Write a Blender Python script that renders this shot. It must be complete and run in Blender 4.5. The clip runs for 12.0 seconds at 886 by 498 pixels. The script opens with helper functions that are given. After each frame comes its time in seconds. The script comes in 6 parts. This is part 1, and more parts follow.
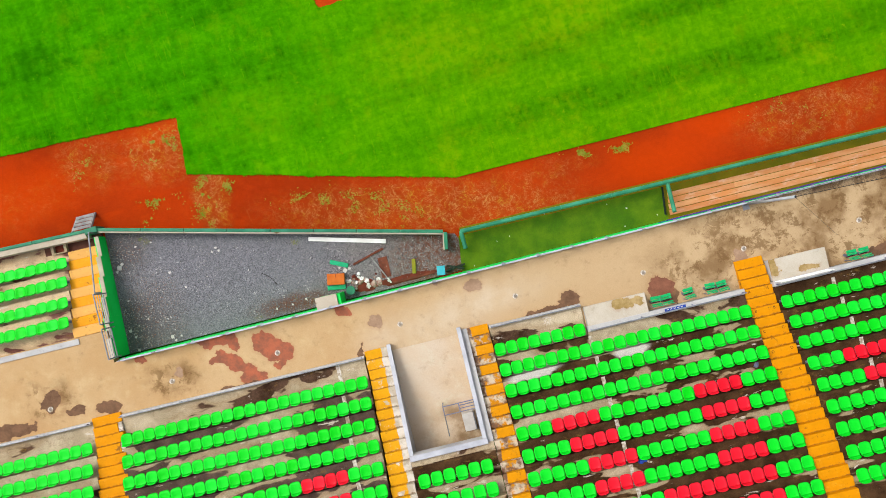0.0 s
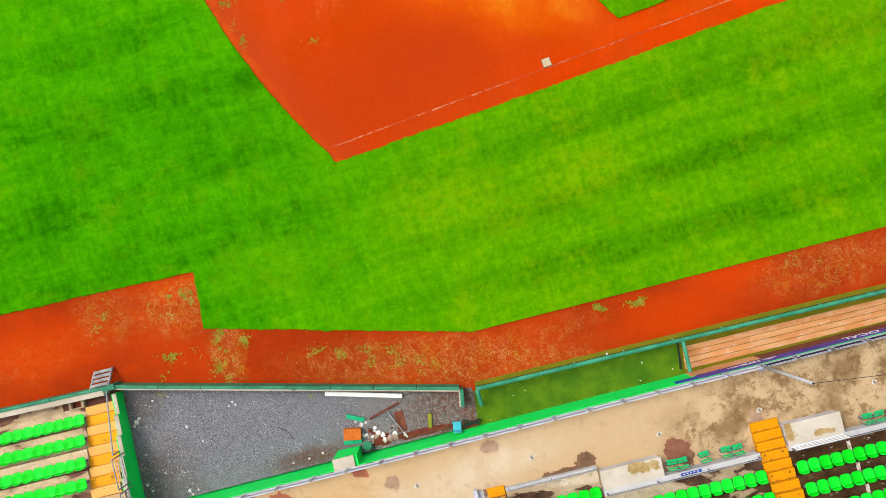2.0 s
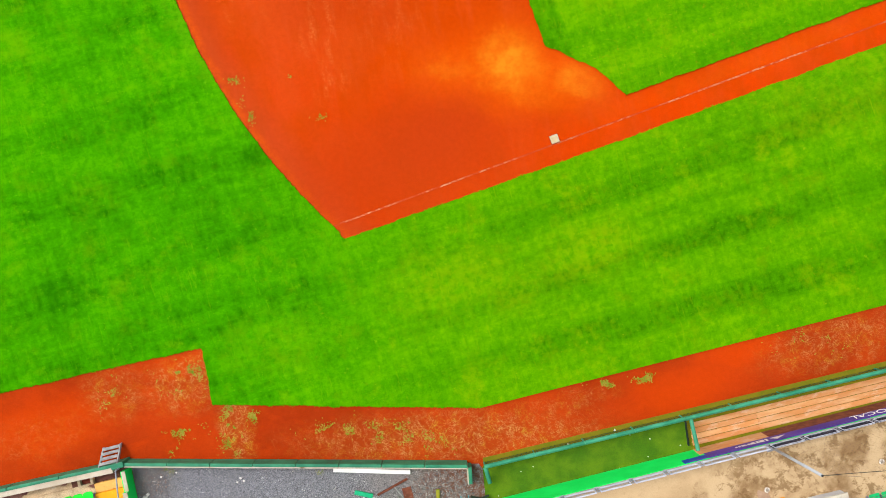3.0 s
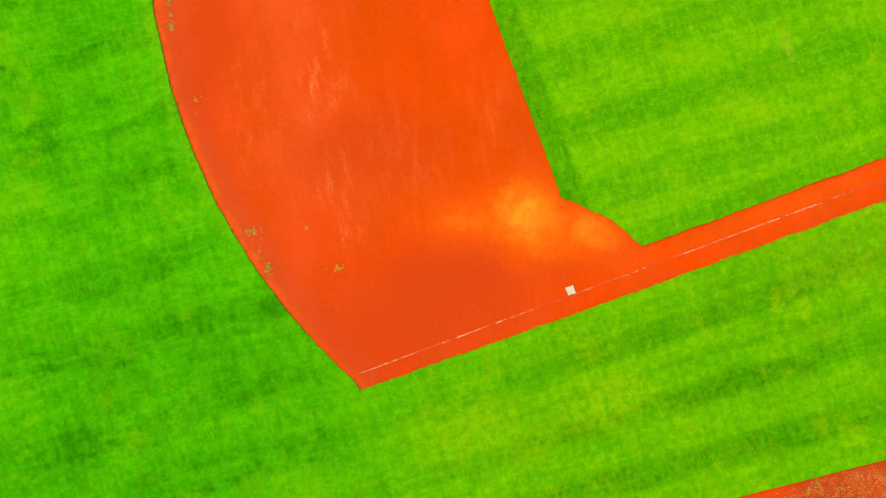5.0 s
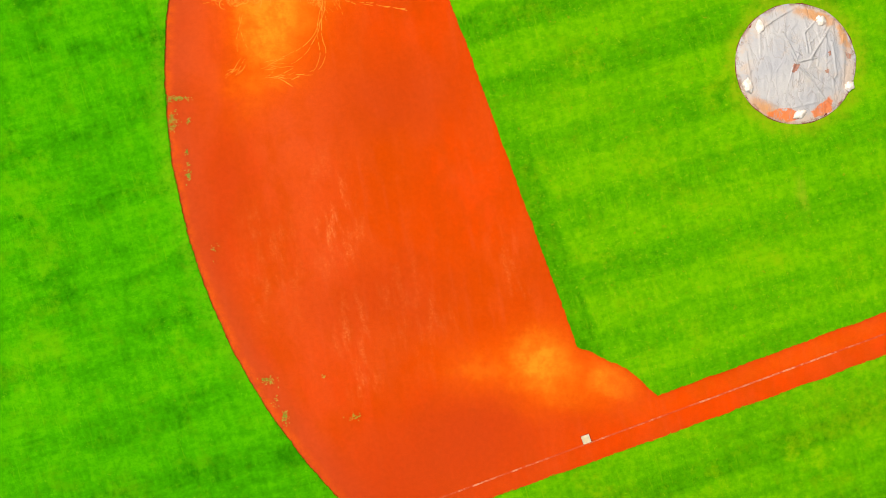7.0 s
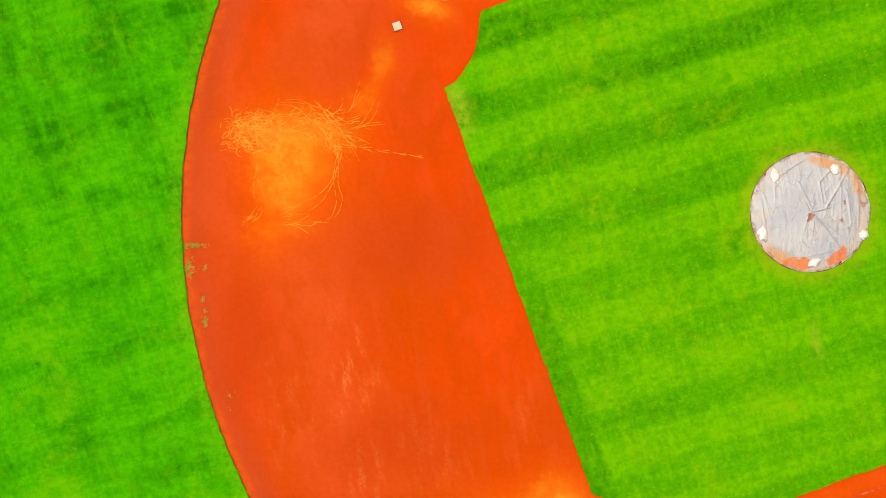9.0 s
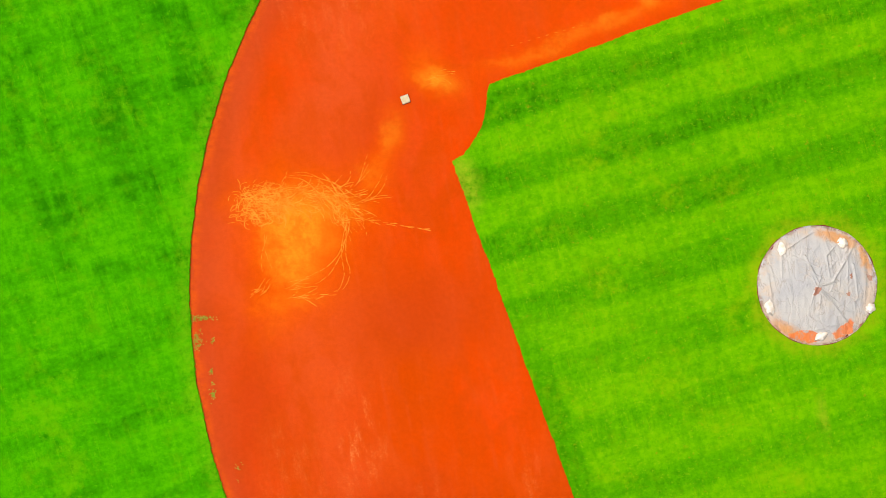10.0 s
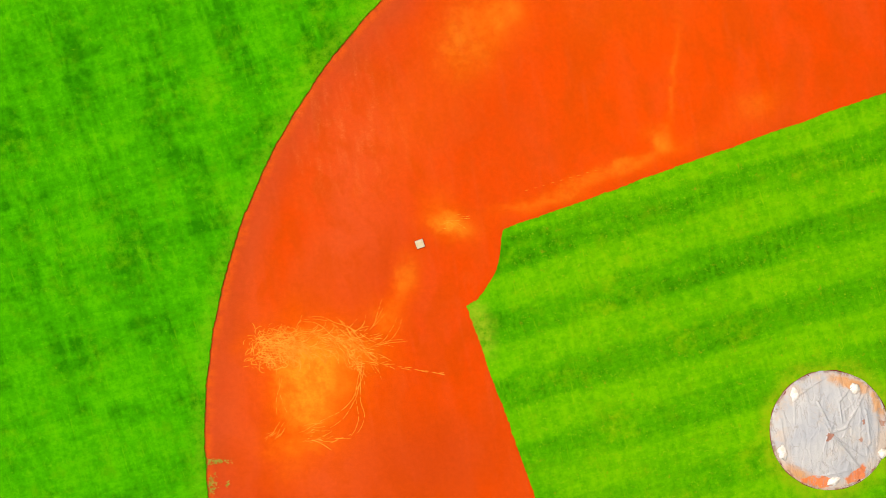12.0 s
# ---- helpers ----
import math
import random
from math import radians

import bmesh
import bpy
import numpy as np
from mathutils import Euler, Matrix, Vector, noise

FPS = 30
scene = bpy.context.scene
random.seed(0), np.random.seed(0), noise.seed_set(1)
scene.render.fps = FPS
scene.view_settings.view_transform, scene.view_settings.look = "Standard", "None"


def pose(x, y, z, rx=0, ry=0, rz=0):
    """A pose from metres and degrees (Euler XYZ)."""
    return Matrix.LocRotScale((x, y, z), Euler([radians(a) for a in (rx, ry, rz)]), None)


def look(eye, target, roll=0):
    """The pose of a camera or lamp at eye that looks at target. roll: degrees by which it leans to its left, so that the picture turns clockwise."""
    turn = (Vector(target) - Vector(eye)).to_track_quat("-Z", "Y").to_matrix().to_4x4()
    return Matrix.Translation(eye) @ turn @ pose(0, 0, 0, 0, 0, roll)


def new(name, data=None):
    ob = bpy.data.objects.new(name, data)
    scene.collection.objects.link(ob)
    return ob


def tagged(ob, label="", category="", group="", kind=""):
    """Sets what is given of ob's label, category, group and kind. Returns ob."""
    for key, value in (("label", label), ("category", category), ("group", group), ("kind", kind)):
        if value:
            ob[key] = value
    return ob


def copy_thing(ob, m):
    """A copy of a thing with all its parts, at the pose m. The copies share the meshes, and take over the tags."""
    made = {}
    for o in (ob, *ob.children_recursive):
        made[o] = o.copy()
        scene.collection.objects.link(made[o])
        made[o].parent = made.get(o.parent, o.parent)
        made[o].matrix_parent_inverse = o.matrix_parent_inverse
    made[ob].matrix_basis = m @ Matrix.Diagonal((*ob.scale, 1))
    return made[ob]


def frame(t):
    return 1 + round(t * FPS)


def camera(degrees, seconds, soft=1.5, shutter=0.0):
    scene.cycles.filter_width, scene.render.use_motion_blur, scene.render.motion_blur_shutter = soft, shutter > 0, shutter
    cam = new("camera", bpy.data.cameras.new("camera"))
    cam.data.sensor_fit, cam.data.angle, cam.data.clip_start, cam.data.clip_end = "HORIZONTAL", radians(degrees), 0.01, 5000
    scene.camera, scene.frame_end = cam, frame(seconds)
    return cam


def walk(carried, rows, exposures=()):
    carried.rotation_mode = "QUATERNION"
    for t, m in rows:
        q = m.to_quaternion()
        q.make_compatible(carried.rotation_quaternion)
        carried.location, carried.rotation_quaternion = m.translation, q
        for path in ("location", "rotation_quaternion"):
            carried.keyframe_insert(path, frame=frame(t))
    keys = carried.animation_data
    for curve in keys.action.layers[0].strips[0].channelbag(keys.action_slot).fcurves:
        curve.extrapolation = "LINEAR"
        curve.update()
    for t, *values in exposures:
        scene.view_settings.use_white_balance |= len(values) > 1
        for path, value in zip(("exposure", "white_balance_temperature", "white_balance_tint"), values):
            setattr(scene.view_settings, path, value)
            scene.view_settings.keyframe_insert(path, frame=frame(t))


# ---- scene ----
cam = camera(62.1, 12.0, 0.9)


def drift(t):
    """The drone's slow, even flight: place in metres and turn in degrees."""
    s = t / 12.0
    return pose(-4.27474 * s - 0.71193 * s ** 2 + 0.50646 * s ** 3,
                42.3159 * s - 1.17398 * s ** 2 + 0.05114 * s ** 3,
                33.23581 + 0.99392 * s - 0.0929 * s ** 2,
                0.4308 - 0.40863 * s, -0.12385 - 0.02365 * s, 0.1234 * s + 0.40152 * s ** 2)


walk(cam, [(0.5 * i, drift(0.5 * i)) for i in range(25)],
     exposures=[(0.0, 0.43), (2.3, 0.60), (4.8, 0.83), (6.5, 0.81), (9.5, 0.76), (12.0, 0.79)])

# ---- light: bright overcast ----
world = bpy.data.worlds.new("sky")
scene.world = world
world.use_nodes = True
wn = world.node_tree
sky = wn.nodes.new("ShaderNodeTexSky")
sky.sky_type = "NISHITA"
sky.sun_disc = False
sky.sun_elevation = radians(58)
sky.sun_rotation = radians(-67)
sky.dust_density = 4.0
grey = wn.nodes.new("ShaderNodeHueSaturation")
grey.inputs["Saturation"].default_value = 0.35
wn.links.new(sky.outputs[0], grey.inputs["Color"])
wn.links.new(grey.outputs[0], wn.nodes["Background"].inputs[0])
wn.nodes["Background"].inputs[1].default_value = 0.15
sun = new("sun", bpy.data.lights.new("sun", "SUN"))
sun.data.energy = 1.5
sun.data.angle = radians(25)
sun.data.color = (1.0, 0.96, 0.9)
sun.matrix_world = look((-46, 20, 58), (0, 0, 0))

# ---- materials ----


class Nodes:
    """Short hand for one material's node tree."""

    def __init__(self, name, rough=0.8, metal=0.0, gloss=0.08):
        self.mat = bpy.data.materials.new(name)
        self.mat.use_nodes = True
        self.nt = self.mat.node_tree
        self.b = self.nt.nodes["Principled BSDF"]
        self.b.inputs["Roughness"].default_value = rough
        self.b.inputs["Metallic"].default_value = metal
        self.b.inputs["Specular IOR Level"].default_value = gloss
        self.co = self.nt.nodes.new("ShaderNodeTexCoord").outputs["Object"]

    def put(self, socket, value):
        if isinstance(value, bpy.types.NodeSocket):
            self.nt.links.new(value, socket)
        elif hasattr(value, "__len__") and len(value) == 3 and socket.type == "RGBA":
            socket.default_value = (*value, 1)
        else:
            socket.default_value = value

    def math(self, op, a, b=0.0, c=0.0, clamp=False):
        n = self.nt.nodes.new("ShaderNodeMath")
        n.operation, n.use_clamp = op, clamp
        for i, x in enumerate((a, b, c)):
            self.put(n.inputs[i], x)
        return n.outputs[0]

    def noise(self, scale, detail=3.0, rough=0.55, co=None, distort=0.0, colour=False):
        n = self.nt.nodes.new("ShaderNodeTexNoise")
        self.put(n.inputs["Vector"], co or self.co)
        n.inputs["Scale"].default_value = scale
        n.inputs["Detail"].default_value = detail
        n.inputs["Roughness"].default_value = rough
        n.inputs["Distortion"].default_value = distort
        return n.outputs["Color" if colour else "Fac"]

    def step(self, x, lo, hi):
        n = self.nt.nodes.new("ShaderNodeMapRange")
        n.interpolation_type = "SMOOTHSTEP"
        self.put(n.inputs[0], x)
        n.inputs[1].default_value, n.inputs[2].default_value = lo, hi
        return n.outputs[0]

    def mix(self, fac, a, b, mode="MIX"):
        n = self.nt.nodes.new("ShaderNodeMix")
        n.data_type, n.blend_type = "RGBA", mode
        self.put(n.inputs[0], fac)
        self.put(n.inputs[6], a)
        self.put(n.inputs[7], b)
        return n.outputs[2]

    def turned(self, x=0.0, y=0.0, degrees=0.0, scale=(1, 1, 1), co=None):
        n = self.nt.nodes.new("ShaderNodeMapping")
        n.vector_type = "TEXTURE"
        self.put(n.inputs[0], co or self.co)
        n.inputs[1].default_value = (x, y, 0)
        n.inputs[2].default_value = (0, 0, radians(degrees))
        n.inputs[3].default_value = scale
        return n.outputs[0]

    def axis(self, co, which):
        n = self.nt.nodes.new("ShaderNodeSeparateXYZ")
        self.put(n.inputs[0], co)
        return n.outputs[which]

    def warped(self, scale, amount, detail=4.0):
        """Coordinates shaken by noise, for ragged outlines."""
        n = self.nt.nodes.new("ShaderNodeVectorMath")
        n.operation = "MULTIPLY_ADD"
        m = self.nt.nodes.new("ShaderNodeVectorMath")
        m.operation = "SUBTRACT"
        self.put(m.inputs[0], self.noise(scale, detail, colour=True))
        m.inputs[1].default_value = (0.5, 0.5, 0.5)
        self.put(n.inputs[0], m.outputs[0])
        n.inputs[1].default_value = (amount, amount, 0)
        self.put(n.inputs[2], self.co)
        return n.outputs[0]

    def blob(self, co, x, y, rx, ry, degrees=0.0, soft=0.2):
        """1 inside an ellipse, 0 outside, on the given (shaken) coordinates."""
        c = self.turned(x, y, degrees, (rx, ry, 1e6), co)
        n = self.nt.nodes.new("ShaderNodeVectorMath")
        n.operation = "LENGTH"
        self.put(n.inputs[0], c)
        return self.step(n.outputs["Value"], 1.0 + soft, 1.0 - soft)

    def wave(self, x, period, centre, soft=0.5):
        """1 in bands one period apart, the first at centre, and 0 between them."""
        turn = self.math("MULTIPLY", self.math("SUBTRACT", x, centre), 6.28319 / period)
        return self.step(self.math("COSINE", turn), -soft, soft)

    def any_of(self, masks):
        out = masks[0]
        for m in masks[1:]:
            out = self.math("MAXIMUM", out, m)
        return out

    def random(self):
        return self.nt.nodes.new("ShaderNodeObjectInfo").outputs["Random"]

    def bump(self, height, strength=0.4, distance=0.02):
        n = self.nt.nodes.new("ShaderNodeBump")
        n.inputs["Strength"].default_value = strength
        n.inputs["Distance"].default_value = distance
        self.put(n.inputs["Height"], height)
        self.put(self.b.inputs["Normal"], n.outputs[0])

    def done(self, colour):
        self.put(self.b.inputs["Base Color"], colour)
        return self.mat


def worn(name, c1, c2, scale=2.0, fine=30.0, rough=0.7, metal=0.0, bump=0.3, spread=0.12, gloss=0.2):
    """A plain surface with blotches at one scale and grain at another."""
    n = Nodes(name, rough, metal, gloss)
    big = n.step(n.noise(scale, 4), 0.35, 0.65)
    small = n.noise(fine, 3)
    col = n.mix(big, c1, c2)
    lo, hi = 1.0 - spread, 1.0 + spread
    col = n.mix(1.0, col, n.mix(small, (lo,) * 3, (hi,) * 3), "MULTIPLY")
    n.bump(small, bump, 0.01)
    n.put(n.b.inputs["Roughness"], n.math("MULTIPLY_ADD", small, 0.3, rough - 0.15))
    return n.done(col)


def grass_material(name, kind):
    """Mown grass: mowing bands and checks with a ribbed weave, yellow, olive and bare patches. kind: outer, infield or far."""
    n = Nodes(name, 0.9, 0.0, 0.0)
    shaken = n.warped(2.0, 0.20)
    x, y = n.axis(shaken, 0), n.axis(shaken, 1)
    mown = n.turned(0, 0, 16.7, (1, 1, 1), shaken)
    u, v = n.axis(mown, 0), n.axis(mown, 1)
    patch = n.noise(0.20, 4, 0.6)
    mid = n.noise(1.2, 5, 0.65)
    broken = n.step(n.noise(0.5, 4, 0.6, n.turned(5, 2, 16.7, (3.0, 0.9, 1))), 0.32, 0.60)
    wander = n.math("MULTIPLY", n.noise(0.9, 4), 22.0)
    rib_u = n.step(n.math("SINE", n.math("MULTIPLY_ADD", u, 6.283 / 0.36, wander)), -0.6, 1.0)
    rib_v = n.step(n.math("SINE", n.math("MULTIPLY_ADD", v, 6.283 / 0.40, wander)), -0.6, 1.0)
    ribbed = n.step(n.noise(0.7, 4, 0.65, n.turned(3, 7, 16.7, (1.6, 1.0, 1))), 0.40, 0.62)
    side = n.step(x, -13.0, 4.0)
    if kind == "infield":
        band = n.wave(v, 3.13, 39.7, 0.55)
        dark = n.math("MULTIPLY", band, n.math("MULTIPLY", n.math("MULTIPLY_ADD", broken, 0.55, 0.45), n.math("MULTIPLY_ADD", n.step(v, 23.0, 37.0), 0.5, 0.5)))
        diamond = n.turned(4.04, 15.70, 20.26, (1, 1, 1), shaken)
        lap = n.math("MULTIPLY", n.step(n.axis(diamond, 0), 2.35, 1.95), n.step(n.axis(diamond, 1), 21.0, 9.0))
        lap = n.math("MAXIMUM", lap, n.math("MULTIPLY", n.step(n.axis(diamond, 1), 1.9, 1.5), 0.6))
        dark = n.math("MAXIMUM", dark, n.math("MULTIPLY", lap, n.math("MULTIPLY_ADD", n.step(mid, 0.35, 0.55), 0.6, 0.4)))
        rib = rib_u
    elif kind == "outer":
        far_u = n.axis(n.turned(0, 0, 20.2, (1, 1, 1), shaken), 0)
        bar_u, bar_v = n.wave(far_u, 3.9, 0.4, 0.6), n.wave(v, 3.4, 20.65, 0.6)
        north = n.step(y, 26.0, 42.0)
        rows_u = n.step(n.noise(0.55, 4, 0.65, n.turned(1, 8, 20.2, (0.8, 3.2, 1))), 0.36, 0.60)
        rows_v = n.step(n.noise(0.55, 4, 0.65, n.turned(7, 3, 16.7, (3.0, 0.8, 1))), 0.36, 0.60)
        part_u = n.math("MULTIPLY", n.math("MULTIPLY_ADD", bar_u, 0.65, 0.35), rows_u)
        part_v = n.math("MULTIPLY", n.math("MULTIPLY_ADD", bar_v, 0.65, 0.35), rows_v)
        west = n.math("MULTIPLY", part_u, n.math("MULTIPLY_ADD", north, 0.56, 0.10))
        west = n.math("MULTIPLY_ADD", part_v, n.math("MULTIPLY_ADD", north, -0.14, 0.42), west)
        west = n.math("MULTIPLY_ADD", n.math("MULTIPLY", part_u, part_v), 0.40, west)
        check = n.math("MULTIPLY", n.wave(far_u, 0.92, 0.0, 0.9), n.wave(v, 0.98, 0.2, 0.9))
        check = n.math("MULTIPLY", check, n.math("MULTIPLY", n.step(n.noise(0.45, 4, 0.65, n.turned(9, 6)), 0.42, 0.58), n.math("MULTIPLY_ADD", north, 0.26, 0.12)))
        west = n.math("ADD", west, check)
        # the strip between the clay and the track: bands that fan out between its two edges
        low = n.math("SUBTRACT", n.math("SUBTRACT", y, n.math("MULTIPLY", x, 0.2545)), 3.312)
        fan = n.math("DIVIDE", low, n.math("MULTIPLY_ADD", x, 0.1158, 9.705))
        bars = [n.step(n.math("ABSOLUTE", n.math("SUBTRACT", fan, at)), wide + 0.035, wide - 0.025) for at, wide in ((0.79, 0.050), (0.475, 0.045), (0.20, 0.055), (0.63, 0.012), (0.895, 0.012))]
        foul = n.math("MULTIPLY", n.any_of(bars[:3] + [n.math("MULTIPLY", t, 0.55) for t in bars[3:]]), n.math("MULTIPLY_ADD", n.step(x, -7.0, 11.0), 0.62, 0.22))
        foul = n.math("MULTIPLY", foul, n.math("MULTIPLY_ADD", broken, 0.5, 0.5))
        strip = n.math("MULTIPLY", n.step(x, -10.0, -3.0), n.step(y, 27.0, 21.0))
        dark = n.math("ADD", n.math("MULTIPLY", foul, strip), n.math("MULTIPLY", west, n.math("SUBTRACT", 1.0, strip)))
        rib = n.math("MAXIMUM", rib_u, n.math("MULTIPLY", rib_v, n.math("SUBTRACT", 1.0, strip)))
    else:
        dark, rib = n.wave(v, 9.0, 0.0, 0.6), rib_u
    weave = n.math("MULTIPLY", n.math("MULTIPLY", rib, ribbed), n.math("MULTIPLY_ADD", dark, 0.10, 0.02))
    f = n.math("SUBTRACT", n.math("MULTIPLY_ADD", dark, -0.36, 0.30 if kind == "infield" else 0.19), weave)
    lengthwise = n.noise(1.1, 4, 0.6, n.turned(0, 0, 16.0, (3.0, 0.34, 1)))
    crosswise = n.noise(1.1, 4, 0.6, n.turned(3, 3, 16.7, (0.34, 2.6, 1)))
    clump = n.noise(2.8, 5, 0.7, n.turned(2, 9))
    for value, weight in ((patch, 0.16), (mid, 0.22), (clump, 0.25), (lengthwise, 0.14), (crosswise, 0.16), (n.noise(5.0, 6, 0.8), 0.20), (n.noise(14.0, 4, 0.8), 0.14)):
        f = n.math("MULTIPLY_ADD", n.step(value, 0.30, 0.70), weight * 0.75, f)
    if kind == "outer":                                   # darker tone in the corner by the seats
        f = n.math("MULTIPLY_ADD", n.blob(n.warped(0.5, 3.0, 5), -15.0, 9.5, 9.0, 4.5, 14, 0.8), -0.11, f)
    col = n.mix(n.step(f, 0.05, 0.68), (0.0190, 0.116, 0.0003), (0.0490, 0.220, 0.0004))
    col = n.mix(n.step(f, 0.50, 1.05), col, (0.1080, 0.300, 0.0005))
    olive = n.step(n.noise(0.75, 6, 0.75, n.turned(6, 1)), 0.50, 0.72)
    col = n.mix(n.math("MULTIPLY", olive, 0.46 if kind == "outer" else 0.34), col, (0.105, 0.205, 0.0008))
    dry = n.step(n.math("MULTIPLY_ADD", n.noise(1.6, 6, 0.74), 0.55, n.math("MULTIPLY", n.noise(0.28, 3, 0.5, n.turned(9, 4)), 0.55)), 0.57, 0.76)
    if kind == "outer":                                   # thin, yellowed turf on the strip by the track
        ragged_co = n.warped(0.8, 1.8, 5)
        thin = n.any_of([n.math("MULTIPLY", n.blob(ragged_co, *p[:5], 0.7), p[5]) for p in ((5.6, 10.6, 2.2, 1.2, 20, 0.9), (-1.0, 9.2, 2.6, 1.5, 10, 0.8), (2.2, 8.7, 1.4, 0.8, 20, 0.7), (-8.6, 6.4, 2.0, 1.4, 0, 0.6), (16.6, 16.8, 2.4, 0.8, 18, 0.7), (-17.0, 13.4, 0.9, 0.8, 0, 0.5))])
        dry = n.math("MAXIMUM", dry, n.math("MULTIPLY", thin, n.step(n.noise(2.2, 6, 0.72), 0.34, 0.62)))
    col = n.mix(n.math("MULTIPLY", dry, 0.55), col, (0.165, 0.285, 0.0012))
    straw = n.step(n.noise(2.6, 5, 0.7, n.turned(1, 4)), 0.62, 0.75)
    col = n.mix(n.math("MULTIPLY", straw, 0.42), col, (0.230, 0.330, 0.006))
    flecks = n.step(n.noise(7.0, 4, 0.7, n.turned(8, 2)), *((0.57, 0.72) if kind == "infield" else (0.62, 0.75)))
    col = n.mix(n.math("MULTIPLY", flecks, 0.35), col, (0.250, 0.330, 0.010))
    ticks = n.step(n.noise(1.5, 5, 0.7, n.turned(2, 5, 16.7, (0.22, 1.9, 1))), 0.56, 0.72)
    col = n.mix(n.math("MULTIPLY", n.math("MULTIPLY", ticks, n.step(patch, 0.38, 0.60)), 0.34), col, (0.200, 0.310, 0.003))
    bare = n.step(n.noise(3.0, 5, 0.75, n.turned(4, 9)), *((0.59, 0.74) if kind == "infield" else (0.64, 0.78)))
    col = n.mix(n.math("MULTIPLY", bare, 0.50), col, (0.215, 0.165, 0.006))
    if kind == "infield":                                 # trodden grass round the mound and at the corner
        far = n.nt.nodes.new("ShaderNodeVectorMath")
        far.operation = "LENGTH"
        n.put(far.inputs[0], n.turned(13.60, 32.97, 0, (1, 1, 1e6), n.warped(1.2, 0.9, 5)))
        near = n.math("MULTIPLY", n.step(far.outputs["Value"], 3.7, 2.8), n.step(n.noise(3.0, 6, 0.75), 0.25, 0.65))
        col = n.mix(n.math("MULTIPLY", near, 0.6), col, (0.210, 0.260, 0.004))
        corner = n.math("MULTIPLY", n.any_of([n.blob(n.warped(1.2, 0.9, 5), -2.75, 37.6, 0.65, 1.3, 20, 0.6), n.math("MULTIPLY", n.blob(n.warped(1.2, 0.9, 5), 13.9, 27.0, 0.25, 0.8, 10, 0.7), 0.6)]), n.step(n.noise(3.0, 6, 0.75), 0.25, 0.65))
        col = n.mix(n.math("MULTIPLY", corner, 0.7), col, (0.260, 0.300, 0.010))
    elif kind == "outer":                                 # dry fringe along the clay's arc
        far = n.nt.nodes.new("ShaderNodeVectorMath")
        far.operation = "LENGTH"
        n.put(far.inputs[0], n.turned(13.27, 32.86, 0, (1, 1, 1e6), n.warped(1.0, 0.7, 5)))
        near = n.math("MULTIPLY", n.step(far.outputs["Value"], 29.7, 28.7), n.step(n.axis(n.co, 1), 14.0, 24.0))
        col = n.mix(n.math("MULTIPLY", n.math("MULTIPLY", near, n.step(n.noise(2.6, 6, 0.75), 0.35, 0.65)), 0.45), col, (0.200, 0.290, 0.004))
    col = n.mix(side, n.mix(1.0, col, (0.72, 1.04, 1.0), "MULTIPLY"), n.mix(1.0, col, (1.02, 0.97, 1.0) if kind == "infield" else (1.12, 1.0, 1.0), "MULTIPLY"))
    n.bump(n.math("ADD", n.noise(14.0, 4, 0.8), n.noise(45, 2)), 0.5, 0.03)
    return n.done(col)


